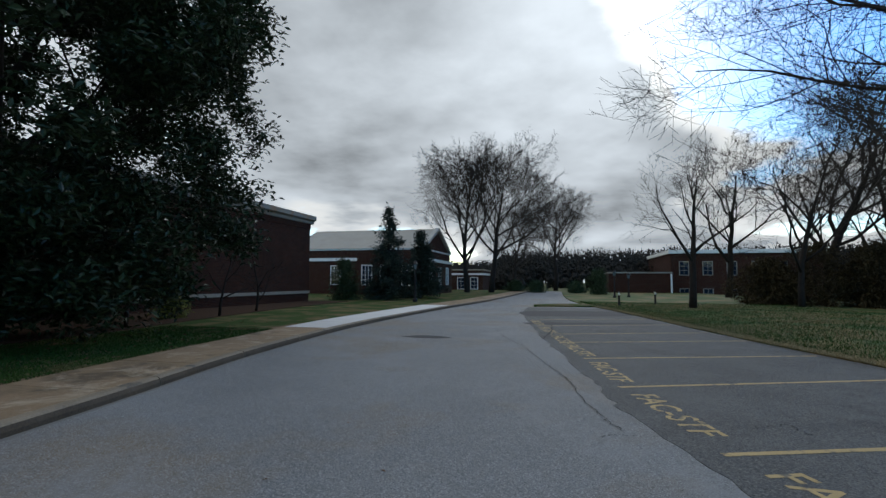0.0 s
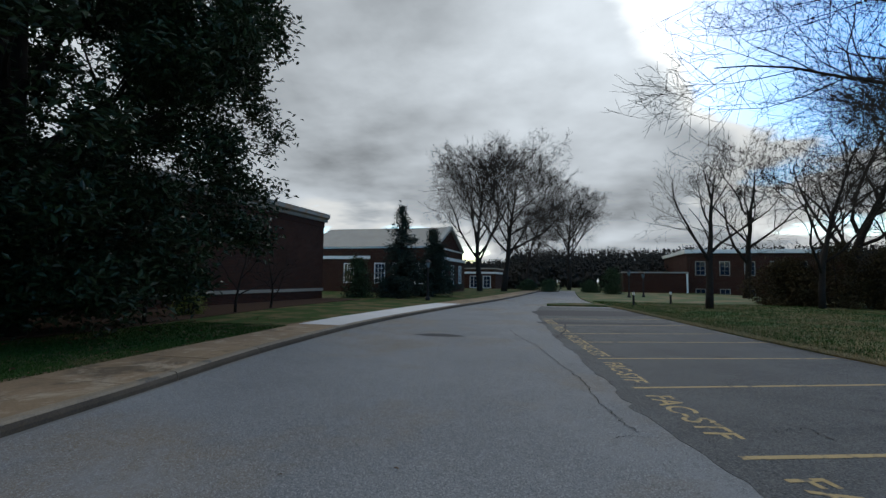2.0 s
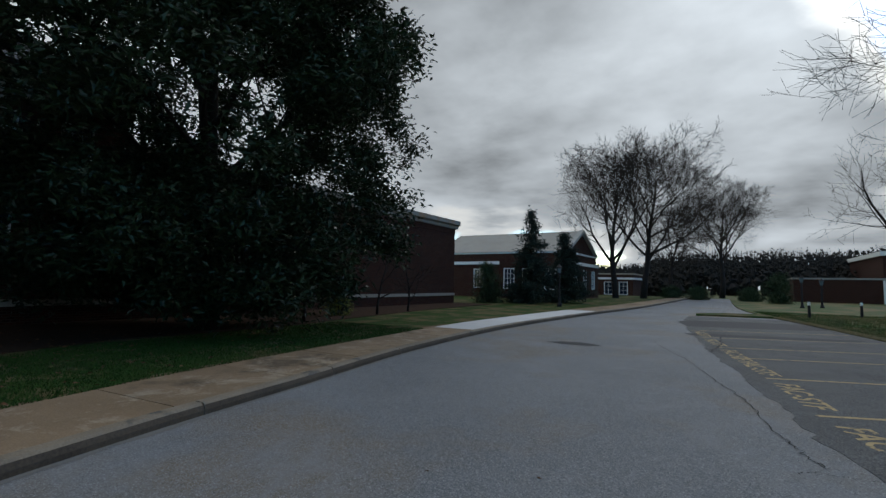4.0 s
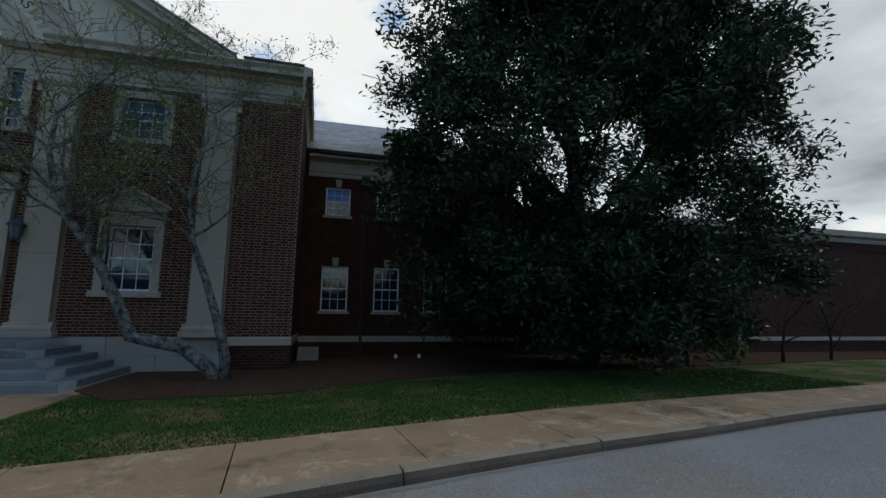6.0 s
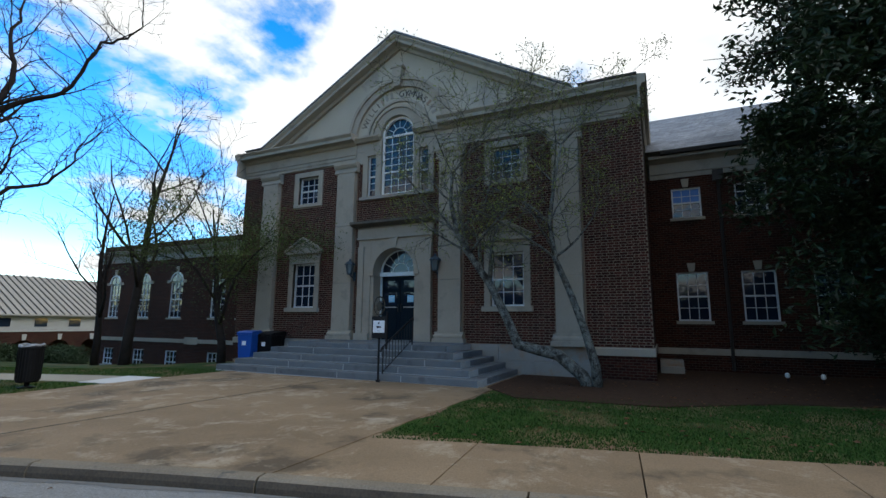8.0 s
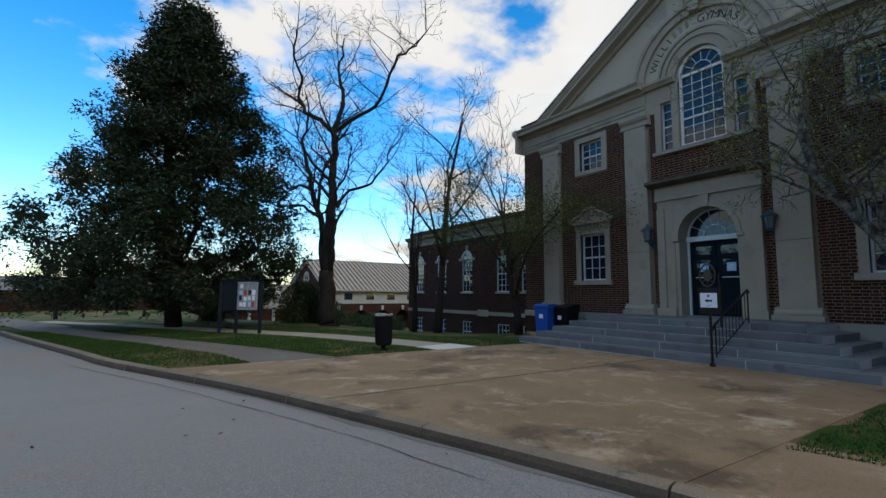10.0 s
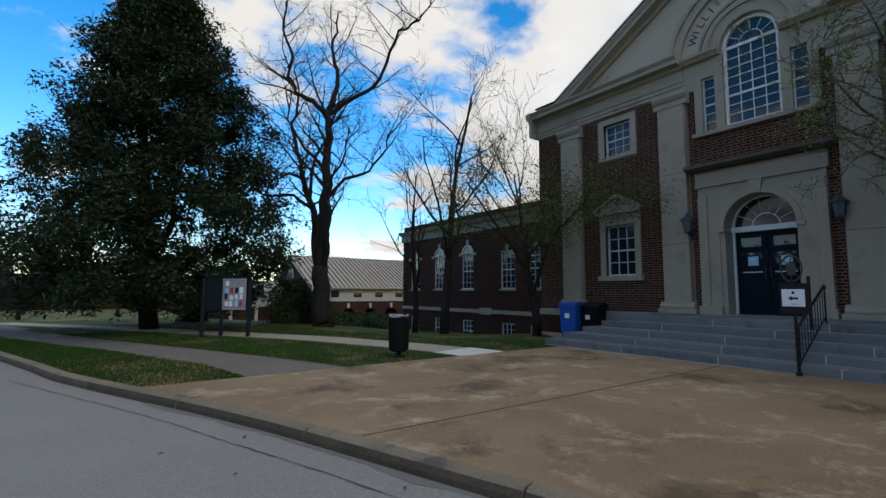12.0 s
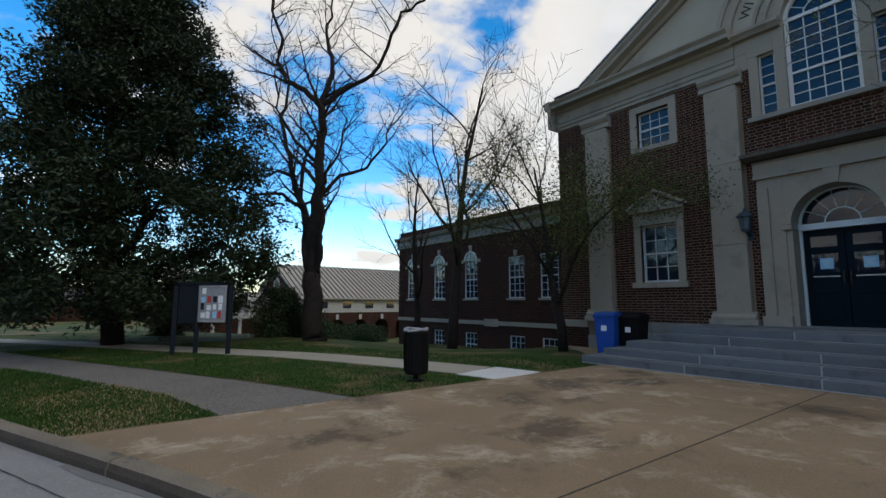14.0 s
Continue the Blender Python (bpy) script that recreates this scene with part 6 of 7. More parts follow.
# wooded skyline far off
def woods():
    rng = random.Random(77)
    v, f = [], []
    def tri(p, w, h):
        n = len(v)
        a = rng.random() * 3.14
        for k in range(11):
            t = rng.random()
            q = Vector((p[0] + rng.gauss(0, w * 0.35), p[1] + rng.gauss(0, w * 0.35), p[2] + h * (0.25 + 0.75 * t)))
            s = w * rng.uniform(0.14, 0.34) * (1.15 - t)
            n = len(v)
            for m in range(5):
                b = a + 1.256 * m
                v.append((q.x + s * math.cos(b) * rng.uniform(0.6, 1.2), q.y + s * math.sin(b) * rng.uniform(0.6, 1.2), q.z + rng.uniform(-0.4, 0.4) * s))
            v.append((q.x, q.y, q.z + s * rng.uniform(0.6, 1.4)))
            v.append((q.x, q.y, q.z - s * 1.2))
            for m in range(5):
                f.append((n + m, n + (m + 1) % 5, n + 5))
                f.append((n + (m + 1) % 5, n + m, n + 6))
        n = len(v)
        v.extend([(p[0] - 0.3, p[1], p[2] - 1), (p[0] + 0.3, p[1], p[2] - 1), (p[0], p[1], p[2] + h)])
        f.append((n, n + 1, n + 2))
    for k in range(4200):
        deg = rng.uniform(-75, 42)
        d = rng.choice((95, 120, 150, 190)) * rng.uniform(0.9, 1.1)
        if -6 < deg < 6 and d < 110:
            continue
        h = rng.uniform(3.5, 6.5) + d * 0.03 * (1 if deg < 8 else 0.2)
        tri((d * math.sin(radians(-deg)) * 1.0, d * math.cos(radians(deg)), -1.5 + (d - 90) * 0.05), 3.2, h)
    for k in range(1100):
        deg = rng.uniform(-165, -75)
        d = rng.choice((62, 75, 90)) * rng.uniform(0.9, 1.1)
        tri((d * math.sin(radians(-deg)), d * math.cos(radians(deg)), -2.0), 3.6, rng.uniform(8, 13))
    for k in range(900):
        deg = rng.uniform(150, 230)
        d = rng.choice((110, 140, 170)) * rng.uniform(0.9, 1.1)
        tri((-d * math.sin(radians(deg)), d * math.cos(radians(deg)), -4.0), 5, rng.uniform(5, 8))
    tagged(new("far_woods", mesh_of("far_woods", v, f, M_WOODS)), "dark leafless wooded skyline far off", "woods", kind="stuff")


woods()


# grass blades on the near lawns
def blades(name, count, region, seed, material, height, label):
    nr = np.random.default_rng(seed)
    p = region(nr, count)
    n = len(p)
    a = nr.uniform(0, 6.283, n)
    h = nr.uniform(0.5, 1.2, n) * height
    w = 0.006 + 0.006 * nr.random(n)
    lean = nr.normal(size=(n, 2)) * h[:, None] * 0.5
    base = p
    l = base + np.stack([np.cos(a) * w, np.sin(a) * w, np.zeros(n)], 1)
    r = base - np.stack([np.cos(a) * w, np.sin(a) * w, np.zeros(n)], 1)
    t = base + np.stack([lean[:, 0], lean[:, 1], h], 1)
    v = np.stack([l, r, t], 1).reshape(-1, 3).tolist()
    i = np.arange(n) * 3
    f = np.stack([i, i + 1, i + 2], 1).tolist()
    tagged(new(name, mesh_of(name, v, f, material)), label, "grass", kind="stuff")


def north_region(nr, count):
    y = nr.uniform(-3.9, 12, count)
    ex = np.interp(y, [p.y for p in WALK_IN], [p.x for p in WALK_IN])
    x = ex - 0.02 - nr.random(count) ** 1.2 * np.interp(y, [-4.3, -3.2, 0, 5, 12], [5.0, 4.0, 3.9, 4.2, 3.6])
    keep = (nr.random(count) < 0.85)
    return np.stack([x, y, np.full(count, 0.122)], 1)[keep]


def verge_region(nr, count):
    y = nr.uniform(-24, -12.35, count)
    k = KERB
    ex = np.interp(y, [p.y for p in k], [p.x for p in k]) - 0.2
    inn = np.interp(y, [-24, -19.9, -18.1, -15.9, -14.3, -12.2], [2.0, 0.2, -0.78, -1.63, -2.33, -2.72])
    x = inn + (ex - inn) * nr.random(count)
    return np.stack([x, y, np.full(count, 0.112)], 1)


def south_region(nr, count):
    y = nr.uniform(-24, -12.35, count)
    ex = np.interp(y, [-26, -20.9, -16.6, -14.1, -12.27], [1.35, -0.9, -2.9, -4.0, -4.6]) - 0.03
    x = ex - nr.random(count) ** 1.3 * 6.5
    z = np.array([0.112 + ground_z(a, b) for a, b in zip(x, y)])
    on_path = np.abs(x - np.interp(y, [-24.2, -20.6, -18.3, -15.6, -13.6, -12.3], [-2.3, -4.5, -5.9, -7.05, -7.75, -8.0])) < 0.8
    return np.stack([x, y, z], 1)[~on_path]


def straw_region(nr, count):
    y = nr.uniform(4, 30, count)
    ex = np.interp(y, [p.y for p in FAR_EDGE], [p.x for p in FAR_EDGE])
    x = ex - 0.15 + np.abs(nr.normal(size=count)) * 0.6
    return np.stack([x, y, np.full(count, 0.05)], 1)


def tufts_region(nr, count):
    c = nr.uniform(size=(40, 2)) ** [1, 1.6] * [1.6, -3.4] + [-2.5, -12.4]
    i = nr.integers(0, 40, count)
    q = c[i] + nr.normal(size=(count, 2)) * [0.2, 0.3]
    inn = np.interp(q[:, 1], [-24, -19.9, -18.1, -15.9, -14.3, -12.2], [2.0, 0.2, -0.78, -1.63, -2.33, -2.72])
    ex = np.interp(q[:, 1], [p.y for p in KERB], [p.x for p in KERB]) - 0.2
    keep = (q[:, 0] > inn - 0.1) & (q[:, 0] < ex)
    return np.stack([q[:, 0], q[:, 1], np.full(count, 0.115)], 1)[keep]


blades("lawn_grass", 75000, north_region, 1, M_BLADE, 0.042, "short green lawn grass")
blades("verge_grass", 22000, verge_region, 2, M_BLADE, 0.05, "short green verge grass")
blades("lawn_grass", 34000, south_region, 3, M_BLADE, 0.05, "short green lawn grass")
def east_region(nr, count):
    y = nr.uniform(5, 36, count)
    ex = np.interp(y, [p.y for p in FAR_EDGE], [p.x for p in FAR_EDGE])
    x = ex + 0.2 + nr.random(count) ** 1.4 * 13
    return np.stack([x, y, np.full(count, 0.055)], 1)


def east_dry(nr, count):
    c = nr.uniform(size=(90, 2)) * [12, 30] + [0.5, 5]
    i = nr.integers(0, 90, count)
    q = c[i] + nr.normal(size=(count, 2)) * [0.9, 0.35]
    ex = np.interp(q[:, 1], [p.y for p in FAR_EDGE], [p.x for p in FAR_EDGE])
    return np.stack([q[:, 0] + ex, q[:, 1], np.full(count, 0.055)], 1)[q[:, 0] > 0.1]


blades("lawn_grass", 70000, east_region, 6, M_BLADE, 0.085, "rough green winter grass")
blades("dry_straw", 45000, east_dry, 7, M_STRAW, 0.075, "dry yellow patches in the grass")
blades("dry_straw", 34000, straw_region, 4, M_STRAW, 0.055, "dry straw at the lot's edge")
blades("dry_straw", 3600, tufts_region, 5, M_STRAW, 0.035, "straw-coloured tufts on the verge")

# ---- far buildings ----
def plain_window(parent, axis, at, c, w, z0, z1, out=1, cols=2, rows=4, frame_mat=None):
    """A small far window: frame, bars and panes. axis x: in a wall facing +x or -x; axis y likewise."""
    fm = frame_mat or M_PAINT
    def b(sh, d0, d1, u0, u1, za, zb):
        d0, d1 = sorted((at + out * d0, at + out * d1))
        return sh.box(d0, d1, u0, u1, za, zb) if axis == "x" else sh.box(u0, u1, d0, d1, za, zb)
    sh = Shape()
    r = 0.09
    for args in ((0.002, 0.06, c - w / 2 - r, c - w / 2, z0 - r, z1 + r), (0.002, 0.06, c + w / 2, c + w / 2 + r, z0 - r, z1 + r), (0.002, 0.06, c - w / 2, c + w / 2, z1, z1 + r), (0.002, 0.06, c - w / 2, c + w / 2, z0 - r, z0)):
        b(sh, *args)
    win = part("window", sh, fm, parent)
    bars = Shape()
    for i in range(1, cols):
        u = c - w / 2 + w * i / cols
        b(bars, 0.012, 0.04, u - 0.018, u + 0.018, z0, z1)
    for j in range(1, rows):
        z = z0 + (z1 - z0) * j / rows
        b(bars, 0.012, 0.04, c - w / 2, c + w / 2, z - 0.018, z + 0.018)
    part("glazing_bar", bars, fm, win)
    part("pane", b(Shape(), 0.003, 0.01, c - w / 2, c + w / 2, z0, z1), M_GLASS, win)
    return win


far = thing("far_hall", "brick hall with pale roof and white cornice beyond the annex", "building", (-21, 50, -1.8))
part("wall", Shape().box(-30, -14.4, 45.0, 57.0, -3.0, 3.6), M_BRICK, far)
part("cornice", Shape().box(-30, -14.3, 44.9, 57.1, 3.6, 3.92), M_PAINT, far, "white cornice band")
part("attic_wall", Shape().box(-30, -14.6, 45.2, 56.8, 3.921, 4.75), M_BRICK, far)
part("eave", Shape().box(-30, -14.5, 45.1, 56.9, 4.751, 4.9), M_PAINT, far)
part("roof", Shape().prism([(45.0, 4.905), (57.0, 4.905), (51.0, 7.5)], -30, -14.9, "x"), M_METALROOF, far, "pale grey pitched roof")
part("gable", Shape().prism([(45.6, 4.91), (56.4, 4.91), (51.0, 7.2)], -14.899, -14.7, "x"), M_BRICK, far)
part("gable_trim", Shape().prism([(44.9, 4.91), (45.5, 4.91), (51.0, 7.25), (51.0, 7.62)], -14.9, -14.4, "x").prism([(56.5, 4.91), (57.1, 4.91), (51.0, 7.62), (51.0, 7.25)], -14.9, -14.4, "x"), M_TRIM, far)
part("low_block", Shape().box(-21.0, -14.0, 43.4, 44.999, -2, 4.55), M_BRICK, far)
for x in (-24.2, -20.8 + 0.9, -17.9, -15.6):
    y = 45.0 if x < -21 else 43.4
    plain_window(far, "y", y, x, 1.0, 1.15, 3.05, -1, 3, 4)
plain_window(far, "y", 45.0, -24.0, 1.1, -1.5, -0.45, -1, 4, 3)
for y in (47.5, 51, 54.5):
    plain_window(far, "x", -14.4, y, 1.0, 1.15, 3.05, 1, 3, 4)

low = thing("low_building", "low flat-roofed brick building with white-framed windows", "building", (-17, 78, -1))
part("wall", Shape().box(-23, -13.6, 75, 84, -1.5, 3.3), M_BRICK, low)
part("fascia", Shape().box(-23.1, -13.4, 74.8, 84.1, 2.55, 2.85), M_PAINT, low)
part("coping", Shape().box(-23.05, -13.5, 74.9, 84, 3.301, 3.5), M_STONE, low)
for x in (-19.6, -17.2, -15.0):
    plain_window(low, "y", 75.0, x, 1.1, 0.3, 2.1, -1, 2, 3)

east = thing("east_building", "flat-roofed brick building down the slope", "building", (9, 74, -1.5))
part("wall", Shape().box(5.4, 13.6, 70, 84, -3, 2.75), M_BRICK, east)
part("coping", Shape().box(5.3, 13.7, 69.9, 84, 2.751, 2.95), M_STONE_GREY, east)
part("low_wall", Shape().box(6.5, 14.5, 67.5, 69.85, -3, -0.9), M_BRICK, east)
part("wall_cap", Shape().box(6.4, 14.5, 67.4, 69.9, -0.899, -0.75), M_STONE, east)
part("tall_wall", Shape().box(13.9, 33, 72, 90, -3, 5.6), M_BRICK, east)
part("cornice", Shape().box(13.6, 33.2, 71.7, 90.2, 5.601, 6.1), M_PAINT, east, "white cornice")
part("downpipe", Shape().box(13.4, 13.6, 69.7, 69.89, -1, 2.7), M_PAINT, east)
for x in (15.6, 18.6, 21.6, 24.6, 27.6):
    plain_window(east, "y", 72, x, 1.1, 2.6, 4.4, -1, 2, 3, M_STONE_GREY)
    plain_window(east, "y", 72, x, 1.1, -1.2, 0.6, -1, 2, 3, M_STONE_GREY)

# arcade building to the south, with a ribbed metal roof
arc = thing("arcade_building", "low brick building with arches and ribbed tan metal roof", "building", (-34, -67, -3.3))
AY, AR, AX0, AX1, EAVE, RIDGE = -59.0, -67.4, -56.0, -21.0, 1.95, 6.4
part("wall", Shape().box(AX0, AX1, -76, AY - 3.2, -4, 1.6), M_BRICK, arc)
roof = Shape()
roof.prism([(AY + 0.6, EAVE), (AR, RIDGE), (AR, RIDGE + 0.14), (AY + 0.6, EAVE + 0.14)], AX0, AX1 + 0.5, "x")
roof.prism([(AR, RIDGE), (-76.4, EAVE), (-76.4, EAVE + 0.14), (AR, RIDGE + 0.14)], AX0, AX1 + 0.5, "x")
part("roof", roof, M_METALROOF, arc)
rib = Shape().prism([(AY + 0.6, EAVE + 0.142), (AR, RIDGE + 0.142), (AR, RIDGE + 0.24), (AY + 0.6, EAVE + 0.24)], 0, 0.09, "x")
rib_mesh = mesh_of("roof_rib", rib.v, rib.f, M_GUTTER)
x = AX1 + 0.3
while x > AX0:
    o = new("roof_rib", rib_mesh)
    o.parent, o.matrix_parent_inverse = arc, arc.matrix_basis.inverted()
    o.matrix_basis = Matrix.Translation((x, 0, 0))
    x -= 0.62
part("gable", Shape().prism([(AY - 0.2, EAVE - 0.2), (-76, EAVE - 0.2), (AR, RIDGE - 0.15)], AX1 - 0.3, AX1 + 0.001, "x"), M_BRICK, arc)
part("gable_wall", Shape().box(AX1 - 0.3, AX1, -76, AY - 0.2, -4, EAVE - 0.201), M_BRICK, arc)
part("barge_board", Shape().prism([(AY + 0.6, EAVE - 0.35), (AR, RIDGE - 0.35), (AR, RIDGE + 0.1), (AY + 0.6, EAVE + 0.1)], AX1 + 0.1, AX1 + 0.3, "x").prism([(-76.4, EAVE - 0.35), (-76.4, EAVE + 0.1), (AR, RIDGE + 0.1), (AR, RIDGE - 0.35)], AX1 + 0.1, AX1 + 0.3, "x"), M_TRIM, arc)
gw = part("gable_window", Shape().ring(AR, 3.6, 0.85, 1.15, AX1 + 0.002, AX1 + 0.12, 0, 180, 20).box(AX1 + 0.002, AX1 + 0.12, AR - 1.15, AR - 0.85, 1.9, 3.6).box(AX1 + 0.002, AX1 + 0.12, AR + 0.85, AR + 1.15, 1.9, 3.6).box(AX1 + 0.002, AX1 + 0.1, AR - 0.06, AR + 0.06, 1.9, 4.45).box(AX1 + 0.002, AX1 + 0.1, AR - 0.85, AR + 0.85, 3.5, 3.6), M_TRIM, arc, "white arched gable window")
part("pane", Shape().box(AX1 + 0.002, AX1 + 0.03, AR - 0.84, AR + 0.84, 1.9, 3.5), M_GLASS, gw)
part("clerestory", Shape().box(AX0, AX1, AY - 3.2, AY - 0.3, 0.55, 1.94), M_TRIM, arc, "pale clerestory strip")
for k in range(9):
    x = AX1 - 3.0 - k * 3.1
    part("window", Shape().box(x - 0.55, x + 0.55, AY - 0.299, AY - 0.24, 0.85, 1.7), M_GLASS, arc)
ar = Shape()
for k in range(11):
    x = AX1 - 1.6 - k * 3.1
    n = 10
    ar.box(x - 1.55, x - 1.0, AY - 0.3, AY, -4.2, 0.35)
    for i in range(n):
        a0, a1 = math.pi * i / n, math.pi * (i + 1) / n
        ar.prism([(x + math.cos(a0), -1.5 + math.sin(a0)), (x + math.cos(a0), 0.35), (x + math.cos(a1), 0.35), (x + math.cos(a1), -1.5 + math.sin(a1))], AY - 0.3, AY, "y")
    ar.box(x + 1.0, x + 1.55, AY - 0.3, AY, -4.2, 0.35)
part("arcade", ar, M_BRICK, arc)
part("arcade_cap", Shape().box(AX0, AX1, AY - 0.35, AY + 0.1, 0.351, 0.54), M_TRIM, arc)
for k in range(11):
    x = AX1 - 1.6 - k * 3.1
    part("keystone", Shape().prism([(x - 0.14, -0.5), (x + 0.14, -0.5), (x + 0.2, 0.1), (x - 0.2, 0.1)], AY + 0.001, AY + 0.08, "y"), M_TRIM, arc)
part("porch", Shape().box(-20.6, -12.0, -78, -66, -4, -0.4), M_BRICK, arc)
part("porch_fascia", Shape().box(-20.6, -11.8, -78, -65.8, -0.399, 0.9), M_TRIM, arc)
part("porch_roof", Shape().prism([(-65.5, 0.901), (-72, 3.0), (-78.5, 0.901)], -20.6, -11.5, "x"), M_METALROOF, arc)
for x in (-19.4, -16.2, -13.2):
    part("porch_column", Shape().lathe([(0.3, -4), (0.3, -3.6), (0.22, -3.5), (0.2, -0.7), (0.28, -0.6), (0.28, -0.4)], x, -65.6, 12), M_TRIM, arc)

outhouse = thing("brick_range", "long low brick range across the south field", "building", (12, -75, -1.5))
part("wall", Shape().box(-6, 40, -84, -76, -2, 1.8), M_BRICK, outhouse)
part("roof", Shape().prism([(-75.5, 1.8), (-84.5, 1.8), (-80, 3.6)], -6.5, 40.5, "x"), M_SLATE, outhouse)

# ---- street and entrance furniture ----
def lantern(y):
    base = (FX + 0.16, y, 3.05)
    root = thing("wall_lantern", "blue-green metal wall lantern beside the entrance", "lantern", base, "entrance lanterns")
    x = FX + 0.30
    part("bracket", Shape().tube([(FX + 0.01, y, 3.16), (FX + 0.12, y, 3.14), (FX + 0.25, y, 3.2), (x, y, 3.26)], [0.025, 0.02, 0.02, 0.02], 6).box(FX + 0.009, FX + 0.03, y - 0.06, y + 0.06, 3.02, 3.34), M_LANTERN, root)
    part("glass", Shape().lathe([(0.085, 3.28), (0.135, 3.56)], x, y, 6), M_LANTERNGLASS, root)
    cage = Shape().lathe([(0.06, 3.22), (0.10, 3.24), (0.10, 3.28), (0.07, 3.285)], x, y, 6).lathe([(0.19, 3.56), (0.19, 3.585), (0.10, 3.68), (0.05, 3.70), (0.02, 3.78)], x, y, 6)
    for k in range(6):
        a = 2 * math.pi * k / 6
        cage.tube([(x + 0.088 * math.cos(a), y + 0.088 * math.sin(a), 3.28), (x + 0.14 * math.cos(a), y + 0.14 * math.sin(a), 3.56)], [0.008, 0.008], 4)
    part("cage", cage, M_LANTERN, root)


for y in (YC - 1.66, YC + 1.66):
    lantern(y)


def handrail():
    y = -6.95
    root = thing("handrail", "black iron handrail on the entrance steps", "handrail", (-11.4, y, 0.15))
    a, b = Vector((-10.78, y, 0.98)), Vector((-12.3, y, 1.72))
    top = [Vector((-10.66, y, 0.86)), Vector((-10.74, y, 0.96)), a, b, Vector((-12.36, y, 1.66))]
    part("top_rail", Shape().tube(top, [0.024] * 5, 8), M_IRON, root, smooth=True)
    part("bottom_rail", Shape().tube([Vector((-10.8, y, 0.36)), Vector((-12.28, y, 1.1))], [0.014] * 2, 6), M_IRON, root)
    for k in range(11):
        p = a.lerp(b, k / 10)
        q = Vector((p.x, y, 0.36 + (p.z - 0.98)))
        end = k in (0, 10)
        foot = q.z if not end else (0.29 if k == 0 else 0.95)
        part("picket", Shape().tube([p, Vector((p.x, y, foot))], [0.016 if end else 0.009] * 2, 6), M_IRON, root)


handrail()


def entrance_sign():
    x, y = -10.5, -6.9
    root = thing("direction_sign", "black sign stand with a white arrow notice and round seal", "sign", (x, y, 0.14))
    part("post", Shape().tube([(x, y, 0.14), (x, y, 1.2)], [0.028, 0.028], 8).box(x - 0.04, x + 0.04, y - 0.04, y + 0.04, 0.138, 0.2), M_IRON, root)
    board = Shape().box(x - 0.015, x + 0.015, y - 0.22, y + 0.22, 1.2, 1.74).box(x - 0.02, x + 0.03, y + 0.2, y + 0.24, 0.95, 1.86)
    part("board", board, M_IRON, root, bevel=0.004)
    part("notice", Shape().box(x + 0.0155, x + 0.0185, y - 0.18, y + 0.16, 1.335, 1.635), M_PAPER, root, "white paper notice")
    part("arrow", Shape().prism([(y - 0.09, 1.475), (y - 0.03, 1.52), (y - 0.03, 1.493), (y + 0.06, 1.493), (y + 0.06, 1.457), (y - 0.03, 1.457), (y - 0.03, 1.43)], x + 0.0187, x + 0.0195, "x"), M_PRINT, root, "black arrow")
    part("print_bar", Shape().box(x + 0.0187, x + 0.0192, y - 0.03, y + 0.01, 1.55, 1.6).box(x + 0.0187, x + 0.0192, y - 0.05, y + 0.03, 1.37, 1.378), M_PRINT, root)
    rot = Matrix.Translation((x, y - 0.02, 2.0)) @ Matrix.Diagonal((1, 0.78, 1, 1))
    ring = Shape()
    pts = [(0, 0.2 * math.cos(a), 0.23 * math.sin(a)) for a in [2 * math.pi * k / 28 for k in range(29)]]
    ring.tube(pts, [0.018] * 29, 6).turned(rot)
    seal = part("seal_ring", ring, M_BRONZE, root, "oval bronze ring")
    inner = Shape()
    inner.prism([(0.1 * math.cos(2 * math.pi * k / 20), 0.13 * math.sin(2 * math.pi * k / 20)) for k in range(20)], -0.012, 0.012, "x").turned(rot)
    part("seal_disc", inner, M_BRONZE, seal)
    spokes = Shape()
    for k in range(8):
        a = 2 * math.pi * k / 8
        spokes.tube([(0, 0.1 * math.cos(a), 0.13 * math.sin(a)), (0, 0.2 * math.cos(a), 0.23 * math.sin(a))], [0.008, 0.008], 4)
    spokes.turned(rot)
    part("spokes", spokes, M_BRONZE, seal)
    part("stem", Shape().tube([(x, y - 0.02, 1.74), (x, y - 0.02, 1.78)], [0.02, 0.02], 6), M_IRON, root)


entrance_sign()


